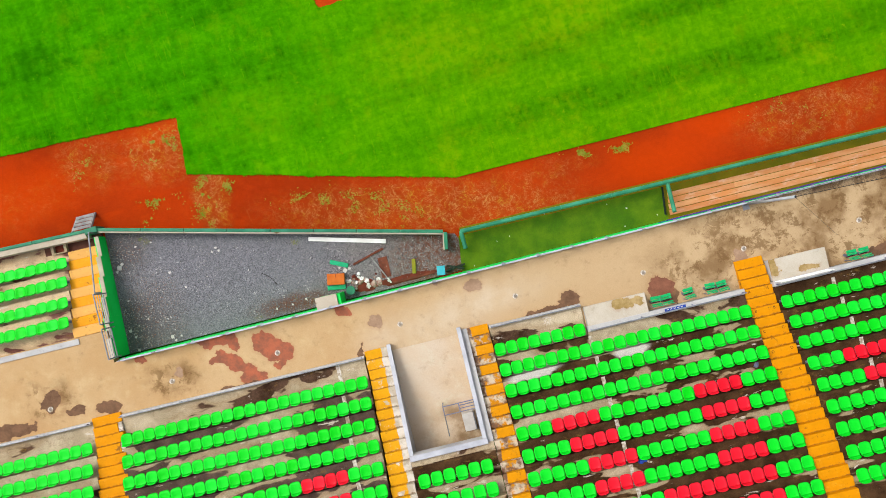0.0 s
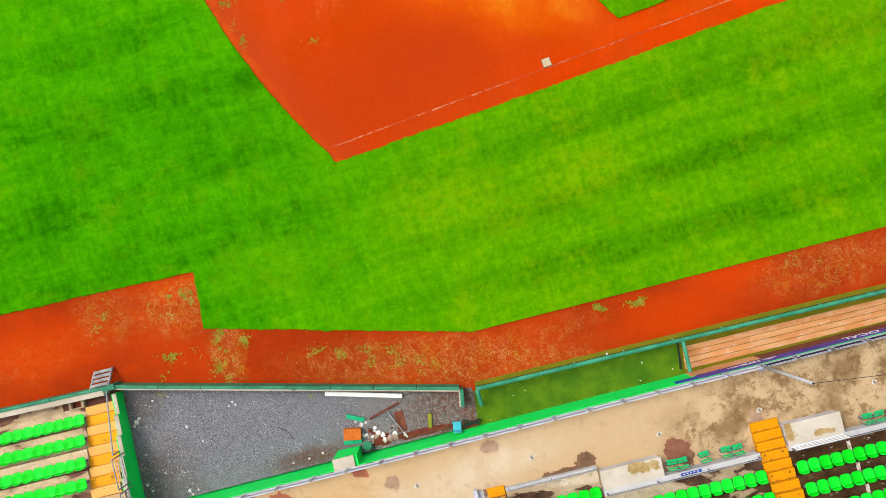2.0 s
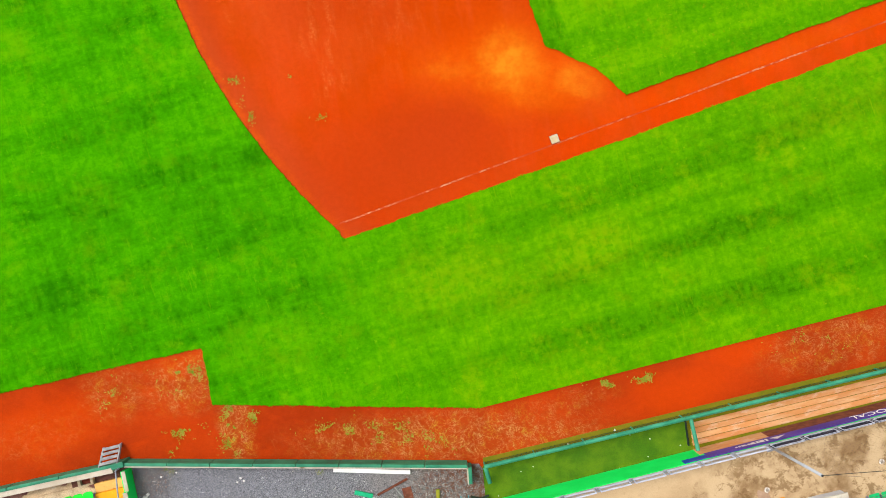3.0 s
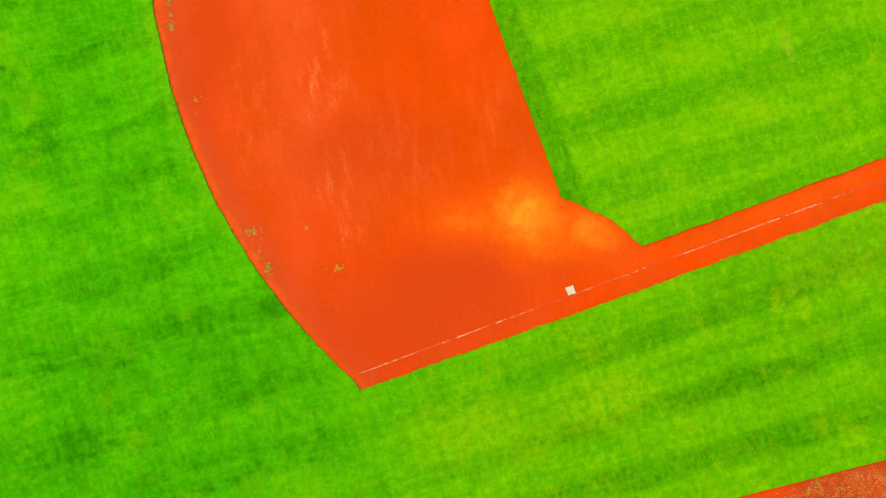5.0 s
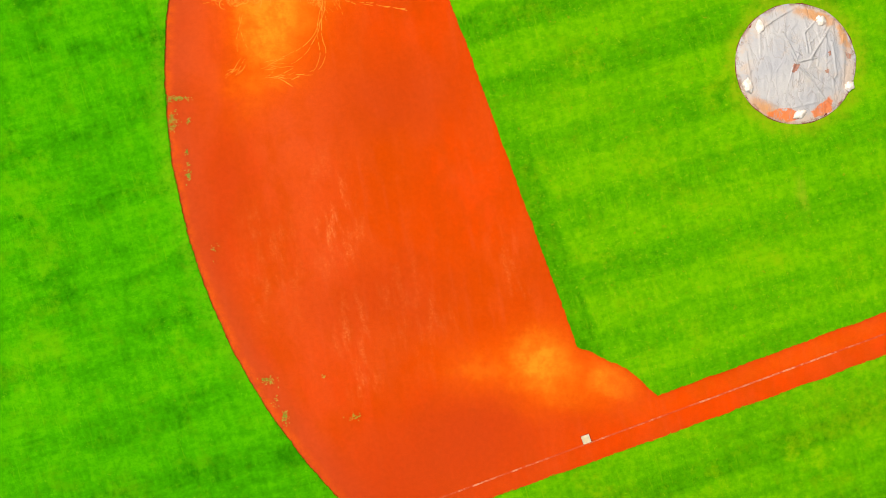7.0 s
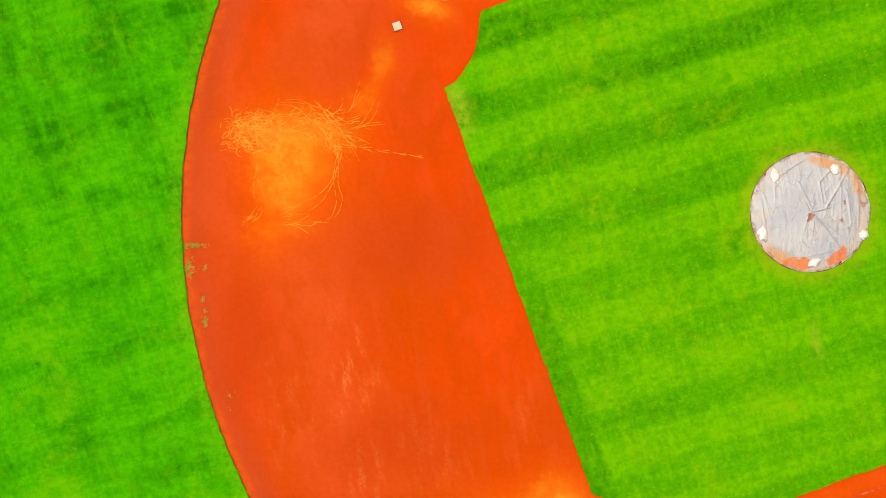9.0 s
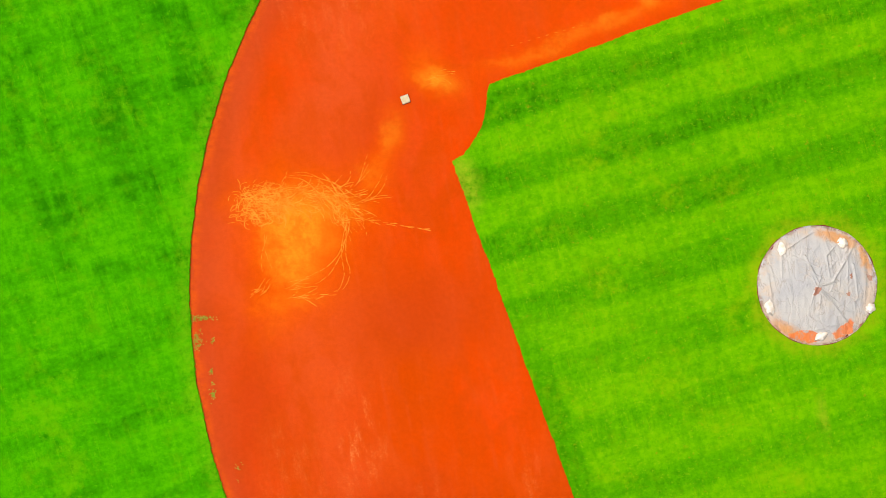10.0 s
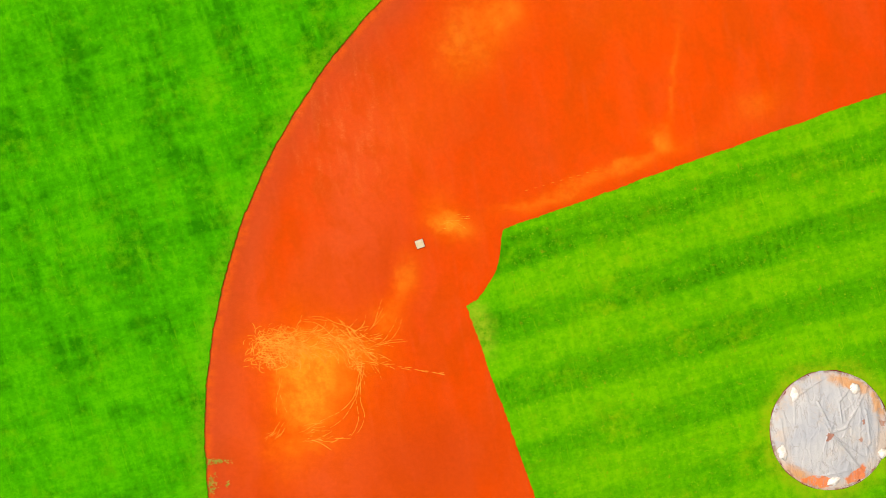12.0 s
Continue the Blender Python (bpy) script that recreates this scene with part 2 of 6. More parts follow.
def clay_material(name, brown=0.0, marks=(), dust=()):
    """Red clay. marks: dry, sandy patches (x, y, rx, ry, degrees, strength); dust: places with pale dead weeds."""
    n = Nodes(name, 0.95, 0.0, 0.0)
    bands = n.step(n.noise(0.42, 5, 0.6, n.turned(0, 0, 8, (1.0, 3.4, 1)), 0.6), 0.36, 0.64)
    big = n.step(n.noise(0.16, 4, 0.55, n.turned(2, 6), 0.6), 0.36, 0.66)
    mid = n.noise(1.1, 6, 0.65)
    fine = n.noise(20, 4, 0.7)
    hot = n.mix(n.math("MULTIPLY", bands, 0.7), (0.395, 0.0315, 0.0010), (0.420, 0.0420, 0.0045))
    hot = n.mix(n.math("MULTIPLY", big, 0.55), hot, (0.450, 0.0320, 0.0006))
    wide = n.warped(0.22, 3.4, 4)
    for x, y, rx, ry, deg, strength in EARTH:
        hot = n.mix(n.math("MULTIPLY", n.blob(wide, x, y, rx, ry, deg, 0.75), strength), hot, (0.372, 0.0375, 0.0004))
    for x, y, rx, ry, deg, strength in PINK:
        hot = n.mix(n.math("MULTIPLY", n.blob(wide, x, y, rx, ry, deg, 0.75), strength), hot, (0.425, 0.0500, 0.0090))
    for x, y, rx, ry, deg, strength in BRIGHT:
        hot = n.mix(n.math("MULTIPLY", n.blob(wide, x, y, rx, ry, deg, 0.75), strength), hot, (0.470, 0.0360, 0.0004))
    deep = n.step(n.noise(0.30, 5, 0.6, n.turned(11, 3, 12, (0.8, 1.8, 1)), 0.5), 0.50, 0.66)
    hot = n.mix(n.math("MULTIPLY", deep, 0.60), hot, (0.352, 0.0350, 0.0008))
    pink = n.step(n.noise(0.33, 5, 0.6, n.turned(4, 13, 10, (0.8, 1.9, 1)), 0.5), 0.46, 0.62)
    hot = n.mix(n.math("MULTIPLY", pink, 0.22), hot, (0.420, 0.0500, 0.0090))
    blotch = n.step(n.noise(0.85, 6, 0.62, n.turned(3, 5, 12, (0.8, 1.3, 1)), 0.4), 0.48, 0.66)
    hot = n.mix(n.math("MULTIPLY", blotch, 0.40), hot, (0.362, 0.0360, 0.0008))
    drag = n.noise(1.5, 4, 0.6, n.turned(0, 0, 10, (0.5, 5.0, 1)))
    hot = n.mix(n.math("MULTIPLY", n.step(drag, 0.50, 0.72), 0.20), hot, (0.430, 0.0580, 0.0130))
    smear = n.noise(0.45, 5, 0.58, n.turned(6, 2, 14, (0.8, 1.2, 1)), 0.6)
    hot = n.mix(n.math("MULTIPLY", n.step(smear, 0.50, 0.64), 0.45), hot, (0.350, 0.0355, 0.0008))
    hot = n.mix(n.math("MULTIPLY", n.step(smear, 0.46, 0.34), 0.30), hot, (0.440, 0.0500, 0.0050))
    dull = n.mix(big, (0.205, 0.0190, 0.0035), (0.310, 0.0290, 0.0040))
    col = n.mix(brown, hot, dull)
    col = n.mix(n.math("MULTIPLY", n.step(mid, 0.50, 0.74), 0.28), col, (0.420, 0.0480, 0.0050))
    specks = n.math("MULTIPLY", n.step(n.noise(16, 3, 0.7, n.turned(4, 4)), 0.60, 0.72), n.step(n.noise(0.6, 5, 0.65, n.turned(1, 6, 10, (0.8, 1.6, 1))), 0.46, 0.62))
    col = n.mix(n.math("MULTIPLY", specks, 0.45), col, (0.440, 0.0800, 0.0160))
    pale = n.math("MULTIPLY", n.step(n.noise(7, 6, 0.8), 0.58, 0.72), n.step(n.noise(0.5, 3, 0.5, n.turned(0, 0, 8, (0.6, 3.0, 1))), 0.52, 0.68))
    col = n.mix(n.math("MULTIPLY", pale, 0.4), col, (0.470, 0.150, 0.0500))
    if marks:
        far = n.nt.nodes.new("ShaderNodeVectorMath")
        far.operation = "LENGTH"
        n.put(far.inputs[0], n.turned(13.27, 32.86, 0, (1, 1, 1e6), n.warped(0.4, 0.8, 4)))
        rim = n.step(far.outputs["Value"], 26.6, 28.2)
        col = n.mix(n.math("MULTIPLY", rim, 0.4), col, (0.280, 0.0420, 0.0140))
        lip = n.math("MULTIPLY", n.step(far.outputs["Value"], 28.1, 28.5), n.step(n.noise(2.0, 5, 0.7), 0.35, 0.6))
        col = n.mix(n.math("MULTIPLY", lip, 0.7), col, (0.480, 0.0620, 0.0040))
        for x, y, rx, ry, deg, strength in DAMP:
            where = n.blob(n.warped(0.35, 2.4, 5), x, y, rx, ry, deg, 0.8)
            col = n.mix(n.math("MULTIPLY", where, strength), col, (0.332, 0.0295, 0.0036))
        lanes = n.noise(1.3, 6, 0.72, n.turned(0, 0, 12, (0.6, 2.2, 1)))
        for x, y, rx, ry, deg, strength in SCUFFS:
            where = n.blob(n.warped(0.5, 1.4, 5), x, y, rx, ry, deg, 0.8)
            dots = n.math("MULTIPLY", n.step(lanes, 0.46, 0.70), n.math("MULTIPLY_ADD", n.step(n.noise(10, 4, 0.8), 0.46, 0.60), 0.8, 0.2))
            col = n.mix(n.math("MULTIPLY", n.math("MULTIPLY", where, dots), strength), col, (0.520, 0.1500, 0.0330))
        shaken = n.warped(0.7, 1.3, 6)
        rough = n.step(n.noise(1.4, 6, 0.7), 0.30, 0.70)
        for x, y, rx, ry, deg, strength in sorted(marks, key=lambda mark: mark[5]):
            m = n.blob(shaken, x, y, rx, ry, deg, 0.6 if strength > 1.0 else 0.85)
            m = n.math("MULTIPLY", n.math("MULTIPLY", m, strength), n.math("MULTIPLY_ADD", rough, 0.30, 0.75))
            col = n.mix(n.math("MINIMUM", m, 1.0), col, n.mix(n.step(m, 0.2, 1.0), (0.480, 0.0600, 0.0012), (0.560, 0.2050, 0.0100)))
    if dust:
        shaken = n.warped(0.8, 1.2, 5)
        where = n.any_of([n.math("MULTIPLY", n.blob(shaken, *d[:5], 0.6), d[5]) for d in dust])
        vein = n.step(n.math("ABSOLUTE", n.math("SUBTRACT", n.noise(2.0, 7, 0.78, None, 0.5), 0.5)), 0.020, 0.004)
        clump = n.step(n.noise(1.9, 5, 0.7, n.turned(3, 8)), 0.45, 0.62)
        speck = n.math("MULTIPLY", n.step(n.noise(9, 5, 0.75), 0.56, 0.66), 0.75)
        m = n.math("MULTIPLY", where, n.math("MAXIMUM", n.math("MULTIPLY", vein, n.math("MULTIPLY_ADD", clump, 0.55, 0.45)), n.math("MULTIPLY", speck, clump)))
        stray = n.math("MULTIPLY", n.step(n.noise(11, 4, 0.8, n.turned(5, 5)), 0.66, 0.74), n.math("MULTIPLY_ADD", where, 0.6, 0.07))
        bright = n.step(n.noise(0.33, 5, 0.6, n.turned(7, 9, 14, (1.6, 0.9, 1)), 0.4), 0.54, 0.68)
        fresh_clay = n.any_of([n.blob(n.warped(0.6, 1.4, 5), *p, 0.7) for p in ((9.9, 4.3, 2.4, 0.9, 14), (12.4, 5.9, 1.8, 0.6, 14), (-12.75, 5.5, 1.5, 0.5, 14), (-19.0, 2.6, 3.0, 1.2, 14))])
        bright = n.math("MAXIMUM", n.math("MULTIPLY", bright, 0.6), fresh_clay)
        col = n.mix(n.math("MULTIPLY", bright, 0.75), col, (0.425, 0.0370, 0.0020))
        col = n.mix(n.math("MULTIPLY", where, n.math("MULTIPLY_ADD", clump, 0.35, 0.15)), col, (0.300, 0.1100, 0.0200))
        col = n.mix(n.math("MAXIMUM", m, stray), col, n.mix(n.step(n.noise(1.3, 4), 0.45, 0.6), (0.480, 0.2700, 0.0800), (0.360, 0.2400, 0.0200)))
    col = n.mix(1.0, col, n.mix(n.step(fine, 0.25, 0.75), (0.92,) * 3, (1.08,) * 3), "MULTIPLY")
    gritty = n.noise(4.5, 7, 0.8)
    col = n.mix(1.0, col, n.mix(n.step(gritty, 0.3, 0.7), (0.93,) * 3, (1.07,) * 3), "MULTIPLY")
    n.bump(n.math("ADD", fine, mid), 0.35, 0.02)
    return n.done(col)


def concrete_material(name, pale, mid, dark, cover=0.5, scale=0.55, stains=(), mottle=(), red=(0.290, 0.078, 0.040), bleach=None, film=(), spotty=0.72):
    """Weathered concrete: a wash of pale and mid tones, dark damp patches, and single stains (x, y, rx, ry, degrees)."""
    n = Nodes(name, 0.85)
    wash = n.step(n.noise(scale * 0.7, 5, 0.6), 0.35, 0.65)
    fine = n.noise(26, 4, 0.7)
    col = n.mix(wash, pale, mid)
    chalky = n.step(n.noise(1.3, 6, 0.7, n.turned(2, 5)), 0.48, 0.72)
    col = n.mix(n.math("MULTIPLY", chalky, 0.36), col, tuple(min(0.56, 1.25 * c + 0.03) for c in pale))
    if bleach:
        col = n.mix(n.math("MULTIPLY", n.step(n.axis(n.co, 0), -7.0, 5.0), 0.75), col, bleach)
    for f in film:
        m = n.math("MULTIPLY", n.blob(n.warped(0.5, 1.2, 4), *f, 0.9), n.math("MULTIPLY_ADD", n.step(n.noise(0.9, 5, 0.6), 0.35, 0.65), 0.5, 0.5))
        col = n.mix(n.math("MULTIPLY", m, 0.7), col, (0.530, 0.440, 0.325))
    damp = n.noise(scale * 1.6, 6, 0.62, n.turned(7, 3, 13.6, (1.6, 0.8, 1)), 0.4)
    col = n.mix(n.step(damp, 0.74 - 0.4 * cover, 0.79 - 0.4 * cover), col, dark)
    soot = n.math("MULTIPLY", n.step(n.noise(2.2, 6, 0.75), 0.54, 0.74), 0.3)
    col = n.mix(soot, col, dark)
    if mottle:
        where = n.any_of([n.blob(n.warped(0.6, 1.6, 4), *m, 0.5) for m in mottle])
        spots = n.step(n.noise(1.7, 8, 0.78, None, 0.3), 0.50, 0.59)
        haze = n.step(n.noise(0.7, 5, 0.6), 0.40, 0.65)
        col = n.mix(n.math("MULTIPLY", n.math("MULTIPLY", where, haze), 0.85), col, (0.180, 0.102, 0.042))
        col = n.mix(n.math("MULTIPLY", n.math("MULTIPLY", where, spots), spotty), col, (0.140, 0.075, 0.026))
    if stains:
        shaken = n.warped(1.9, 0.80, 7)
        peel = n.step(n.noise(2.4, 6, 0.65), 0.32, 0.68)
        bits = n.math("MULTIPLY_ADD", n.noise(9, 5, 0.7), 0.5, 0.62)
        for tone in sorted({s[5] for s in stains}):
            chosen = [s for s in stains if s[5] == tone]
            halo = n.any_of([n.blob(shaken, s[0], s[1], s[2] * 1.1, s[3] * 1.15, s[4], 0.25) for s in chosen])
            mask = n.any_of([n.blob(shaken, *s[:5], 0.03) for s in chosen])
            deep, warm = (((0.150, 0.056, 0.036), red), ((0.200, 0.125, 0.080), (0.270, 0.180, 0.120)), ((0.075, 0.040, 0.024), (0.130, 0.070, 0.040)), ((0.190, 0.125, 0.035), (0.300, 0.210, 0.090)), ((0.120, 0.045, 0.028), (0.175, 0.068, 0.042)))[tone]
            col = n.mix(n.math("MULTIPLY", halo, 0.35), col, (0.330, 0.170, 0.075))
            col = n.mix(n.math("MULTIPLY", mask, 0.94), col, n.mix(1.0, n.mix(peel, deep, warm), n.mix(bits, (0.6,) * 3, (1.4,) * 3), "MULTIPLY"))
    fleck = n.math("MULTIPLY", n.step(n.noise(8, 6, 0.8), 0.64, 0.72), 0.35)
    col = n.mix(fleck, col, (0.170, 0.105, 0.060))
    col = n.mix(1.0, col, n.mix(fine, (0.80,) * 3, (1.20,) * 3), "MULTIPLY")
    n.bump(n.math("ADD", fine, n.noise(6, 4)), 0.3, 0.015)
    return n.done(col)


def terrace_material(name, level, east, creams=((0.460, 0.375, 0.255), (0.330, 0.265, 0.170)), browns=((0.034, 0.016, 0.008), (0.092, 0.050, 0.031))):
    """Concrete treads: a pale crust, long damp brown patches with crisp edges, moss and lime. level: more is paler; east: how much darker the far end is."""
    n = Nodes(name, 0.85)
    along = n.turned(0, 0, 13.6, (1.7, 0.62, 1))
    wet = n.math("ADD", n.noise(0.55, 4, 0.50, along, 0.35), n.math("MULTIPLY", n.step(n.axis(n.co, 0), 0.0, 14.0), east))
    fine = n.noise(24, 5, 0.75)
    mid = n.noise(3.2, 6, 0.7)
    pale = n.mix(n.step(n.noise(1.1, 5, 0.65, n.turned(3, 1)), 0.35, 0.65), *creams)
    pale = n.mix(n.math("MULTIPLY", n.step(mid, 0.52, 0.70), 0.55), pale, (0.190, 0.125, 0.070))
    dark = n.mix(n.step(n.noise(1.4, 6, 0.7, n.turned(6, 2)), 0.35, 0.65), *browns)
    moss = n.step(n.noise(2.3, 6, 0.75, n.turned(1, 7, 13.6, (1.5, 0.7, 1))), 0.56, 0.70)
    dark = n.mix(n.math("MULTIPLY", moss, 0.75), dark, (0.185, 0.105, 0.024))
    col = n.mix(n.math("MULTIPLY", n.step(wet, level - 0.10, level), 0.55), pale, (0.270, 0.175, 0.090))
    col = n.mix(n.step(wet, level - 0.008, level + 0.016), col, dark)
    lime = n.step(n.noise(1.5, 7, 0.7, n.turned(8, 5, 13.6, (1.6, 0.5, 1)), 0.3), 0.625, 0.665)
    col = n.mix(n.math("MULTIPLY", lime, 0.85), col, (0.560, 0.500, 0.420))
    spill = n.any_of([n.blob(n.warped(1.4, 0.7, 5), *p, 0.25) for p in ((7.95, -3.92, 0.75, 0.30, 12), (3.9, -4.95, 1.1, 0.24, 14))])
    col = n.mix(n.math("MULTIPLY", spill, 0.9), col, (0.600, 0.560, 0.520))
    col = n.mix(1.0, col, n.mix(n.step(fine, 0.25, 0.75), (0.72,) * 3, (1.28,) * 3), "MULTIPLY")
    n.bump(n.math("ADD", fine, n.noise(6, 4)), 0.35, 0.02)
    return n.done(col)


def painted_step(name, paint, wear, reach=(-99.0, 99.0), silted=True, bare=((0.50, 0.42, 0.31), (0.16, 0.085, 0.048)), dirt=0.75):
    """Traffic paint on concrete, rubbed off in ragged patches."""
    n = Nodes(name, 0.6)
    shift = n.nt.nodes.new("ShaderNodeVectorMath")
    shift.operation = "ADD"
    rnd = n.random()
    n.put(shift.inputs[0], n.co)
    comb = n.nt.nodes.new("ShaderNodeCombineXYZ")
    n.put(comb.inputs[0], n.math("MULTIPLY", rnd, 90.0))
    n.put(comb.inputs[1], n.math("MULTIPLY", rnd, 37.0))
    n.put(shift.inputs[1], comb.outputs[0])
    co = shift.outputs[0]
    rub = n.step(n.noise(2.6, 6, 0.7, co), 0.74 - 0.42 * wear, 0.80 - 0.38 * wear)
    tone = n.noise(1.5, 4, 0.6, co)
    along = n.math("MULTIPLY_ADD", n.noise(3.0, 5, 0.7, co), 0.22, n.axis(n.co, 0))
    rub = n.math("MAXIMUM", rub, n.math("MAXIMUM", n.step(along, reach[0] + 0.03, reach[0]), n.step(along, reach[1], reach[1] + 0.03)))
    c = tuple(0.72 * x for x in paint)
    col = n.mix(tone, c, paint)
    col = n.mix(rub, col, n.mix(n.step(n.noise(1.7, 4, 0.6, co), 0.42, 0.58), *bare))
    grime = n.step(n.noise(7, 6, 0.75, co), 0.55, 0.74)
    col = n.mix(n.math("MULTIPLY", grime, 0.45), col, (0.120, 0.050, 0.010))
    scab = n.step(n.noise(2.0, 7, 0.72, co), 0.60, 0.66)
    col = n.mix(n.math("MULTIPLY", scab, dirt), col, (0.130, 0.058, 0.020))
    chalky = n.step(n.noise(3.4, 6, 0.7, n.turned(5, 5, 0, (1, 1, 1), co)), 0.56, 0.72)
    col = n.mix(n.math("MULTIPLY", chalky, 0.40), col, tuple(min(0.72, 1.18 * x + 0.05) for x in paint))
    if not silted:
        n.bump(n.noise(40, 3, 0.6, co), 0.3, 0.01)
        return n.done(col)
    silt = n.math("MULTIPLY_ADD", n.noise(4.5, 6, 0.75, co), 0.30, n.axis(n.co, 1))      # silt washed up against the next riser
    col = n.mix(n.math("MULTIPLY", n.step(silt, -0.205, -0.255), 0.7), col, (0.150, 0.070, 0.022))
    n.bump(n.noise(40, 3, 0.6, co), 0.3, 0.01)
    return n.done(col)


def seat_material(name, colour, faded):
    n = Nodes(name, 0.42, 0.0, 0.12)
    col = n.mix(n.random(), colour, faded)
    grime = n.step(n.noise(9, 5, 0.7), 0.55, 0.8)
    col = n.mix(n.math("MULTIPLY", grime, 0.18), col, tuple(0.45 * c for c in colour))
    n.bump(n.noise(60, 2), 0.1, 0.004)
    return n.done(col)


SCUFFS = [(-7.4, 25.6, 1.0, 2.3, 12, 0.85), (-6.7, 20.4, 0.9, 1.6, 14, 0.55), (-10.4, 23.6, 1.6, 2.6, 14, 0.35), (-3.6, 21.4, 1.4, 2.6, 20, 0.35),
          (-9.0, 47.0, 2.4, 3.0, -10, 0.4), (0.6, 23.4, 0.7, 2.2, 18, 0.35), (-6.2, 18.2, 0.7, 0.8, 0, 0.6)]
DAMP = [(-2.8, 14.6, 5.6, 2.4, 18, 0.74), (-0.9, 16.9, 2.2, 0.9, 14, 0.45), (-5.6, 22.2, 3.0, 1.6, 10, 0.55), (-12.6, 30.0, 1.4, 6.0, 4, 0.25), (-5.2, 31.6, 3.2, 1.8, 10, 0.50), (-12.9, 26.4, 1.2, 2.6, 8, 0.5), (-6.5, 40.5, 1.6, 2.6, -10, 0.3), (-1.5, 46.5, 2.6, 3.4, 15, 0.25)]
PINK = [(-9.2, 25.0, 2.4, 7.0, 10, 0.50), (-8.2, 43.4, 2.4, 5.0, -16, 0.9), (-13.2, 34.5, 0.9, 6.5, -3, 0.9), (-9.0, 30.0, 1.6, 2.0, 10, 0.5), (-4.6, 38.6, 1.0, 2.0, 10, 0.4), (-8.0, 30.8, 3.0, 1.6, 0, 0.3), (8.5, 50.5, 3.0, 1.2, 10, 0.3)]
EARTH = [(-2.6, 25.0, 4.2, 9.0, 19, 0.85), (-9.4, 21.8, 5.0, 1.2, 8, 0.5), (-5.0, 31.5, 4.5, 3.0, 12, 0.6), (-11.8, 40.0, 2.4, 5.0, -16, 0.5), (-9.5, 27.5, 0.9, 4.0, 10, 0.5)]
BRIGHT = [(-1.4, 27.4, 2.0, 2.6, 19, 0.85), (-3.4, 24.0, 1.6, 2.4, 19, 0.30), (-3.8, 34.6, 2.2, 2.4, 20, 0.55), (5.0, 48.2, 10.0, 4.2, 20, 1.0), (-1.5, 16.6, 5.5, 2.6, 18, 0.4), (-11.4, 41.8, 1.1, 2.6, -20, 0.6), (-12.0, 36.2, 1.2, 3.0, 0, 0.5), (-3.5, 40.5, 1.4, 3.0, -10, 0.6), (13.0, 18.9, 10.0, 0.8, 20.2, 0.8)]
INFIELD_MARKS = [
    (0.6, 18.9, 3.2, 1.3, -6, 0.45), (2.0, 19.2, 1.9, 1.7, -10, 0.75), (2.1, 19.3, 0.9, 1.5, -5, 0.70), (5.0, 18.4, 1.7, 0.95, -25, 0.66), (3.8, 18.5, 2.0, 1.1, -15, 0.50), (3.0, 17.6, 1.8, 0.9, -5, 0.5), (-0.6, 18.8, 1.8, 0.7, 4, 0.5),
    (-10.0, 36.5, 2.6, 1.2, -3, 0.78), (-6.7, 38.3, 0.55, 1.5, -30, 0.5), (-10.5, 35.2, 1.8, 2.6, 3, 0.80), (-11.2, 35.0, 1.0, 2.6, 0, 0.60), (-10.6, 33.6, 1.5, 1.2, 8, 0.70), (-12.3, 36.5, 1.2, 0.8, 0, 0.55), (-11.0, 36.7, 2.0, 0.9, 8, 0.55), (-8.7, 36.4, 1.9, 1.1, -8, 0.65), (-10.3, 34.8, 3.2, 4.2, 8, 0.35), (-9.0, 35.2, 1.1, 1.5, 0, 0.66),
    (-10.6, 32.2, 1.9, 0.8, 4, 0.6), (-11.5, 31.4, 1.0, 1.2, 0, 0.45), (-6.1, 39.7, 0.6, 1.4, -18, 0.6), (-7.0, 37.9, 0.9, 0.9, 30, 0.5), (-4.0, 42.3, 1.1, 0.7, -20, 0.8), (-4.7, 42.9, 0.9, 1.0, 20, 0.45),
    (-3.2, 51.2, 1.9, 2.8, -28, 0.58), (-1.6, 52.2, 1.0, 1.2, -30, 0.6), (4.0, 47.5, 9.0, 5.0, 20, 0.18), (3.2, 44.75, 4.6, 0.40, 22, 0.60), (-0.4, 43.3, 1.9, 0.30, 12, 0.55), (5.7, 46.3, 0.7, 0.8, 15, 0.65),
    (10.0, 48.0, 1.4, 0.7, 20, 0.45), (6.3, 49.5, 0.22, 2.9, -4, 0.5), (-6.0, 47.0, 1.6, 1.6, 10, 0.25), (3.0, 52.5, 5.0, 1.6, 0, 0.3), (14.5, 19.8, 8, 0.45, 20.2, 0.35),
]
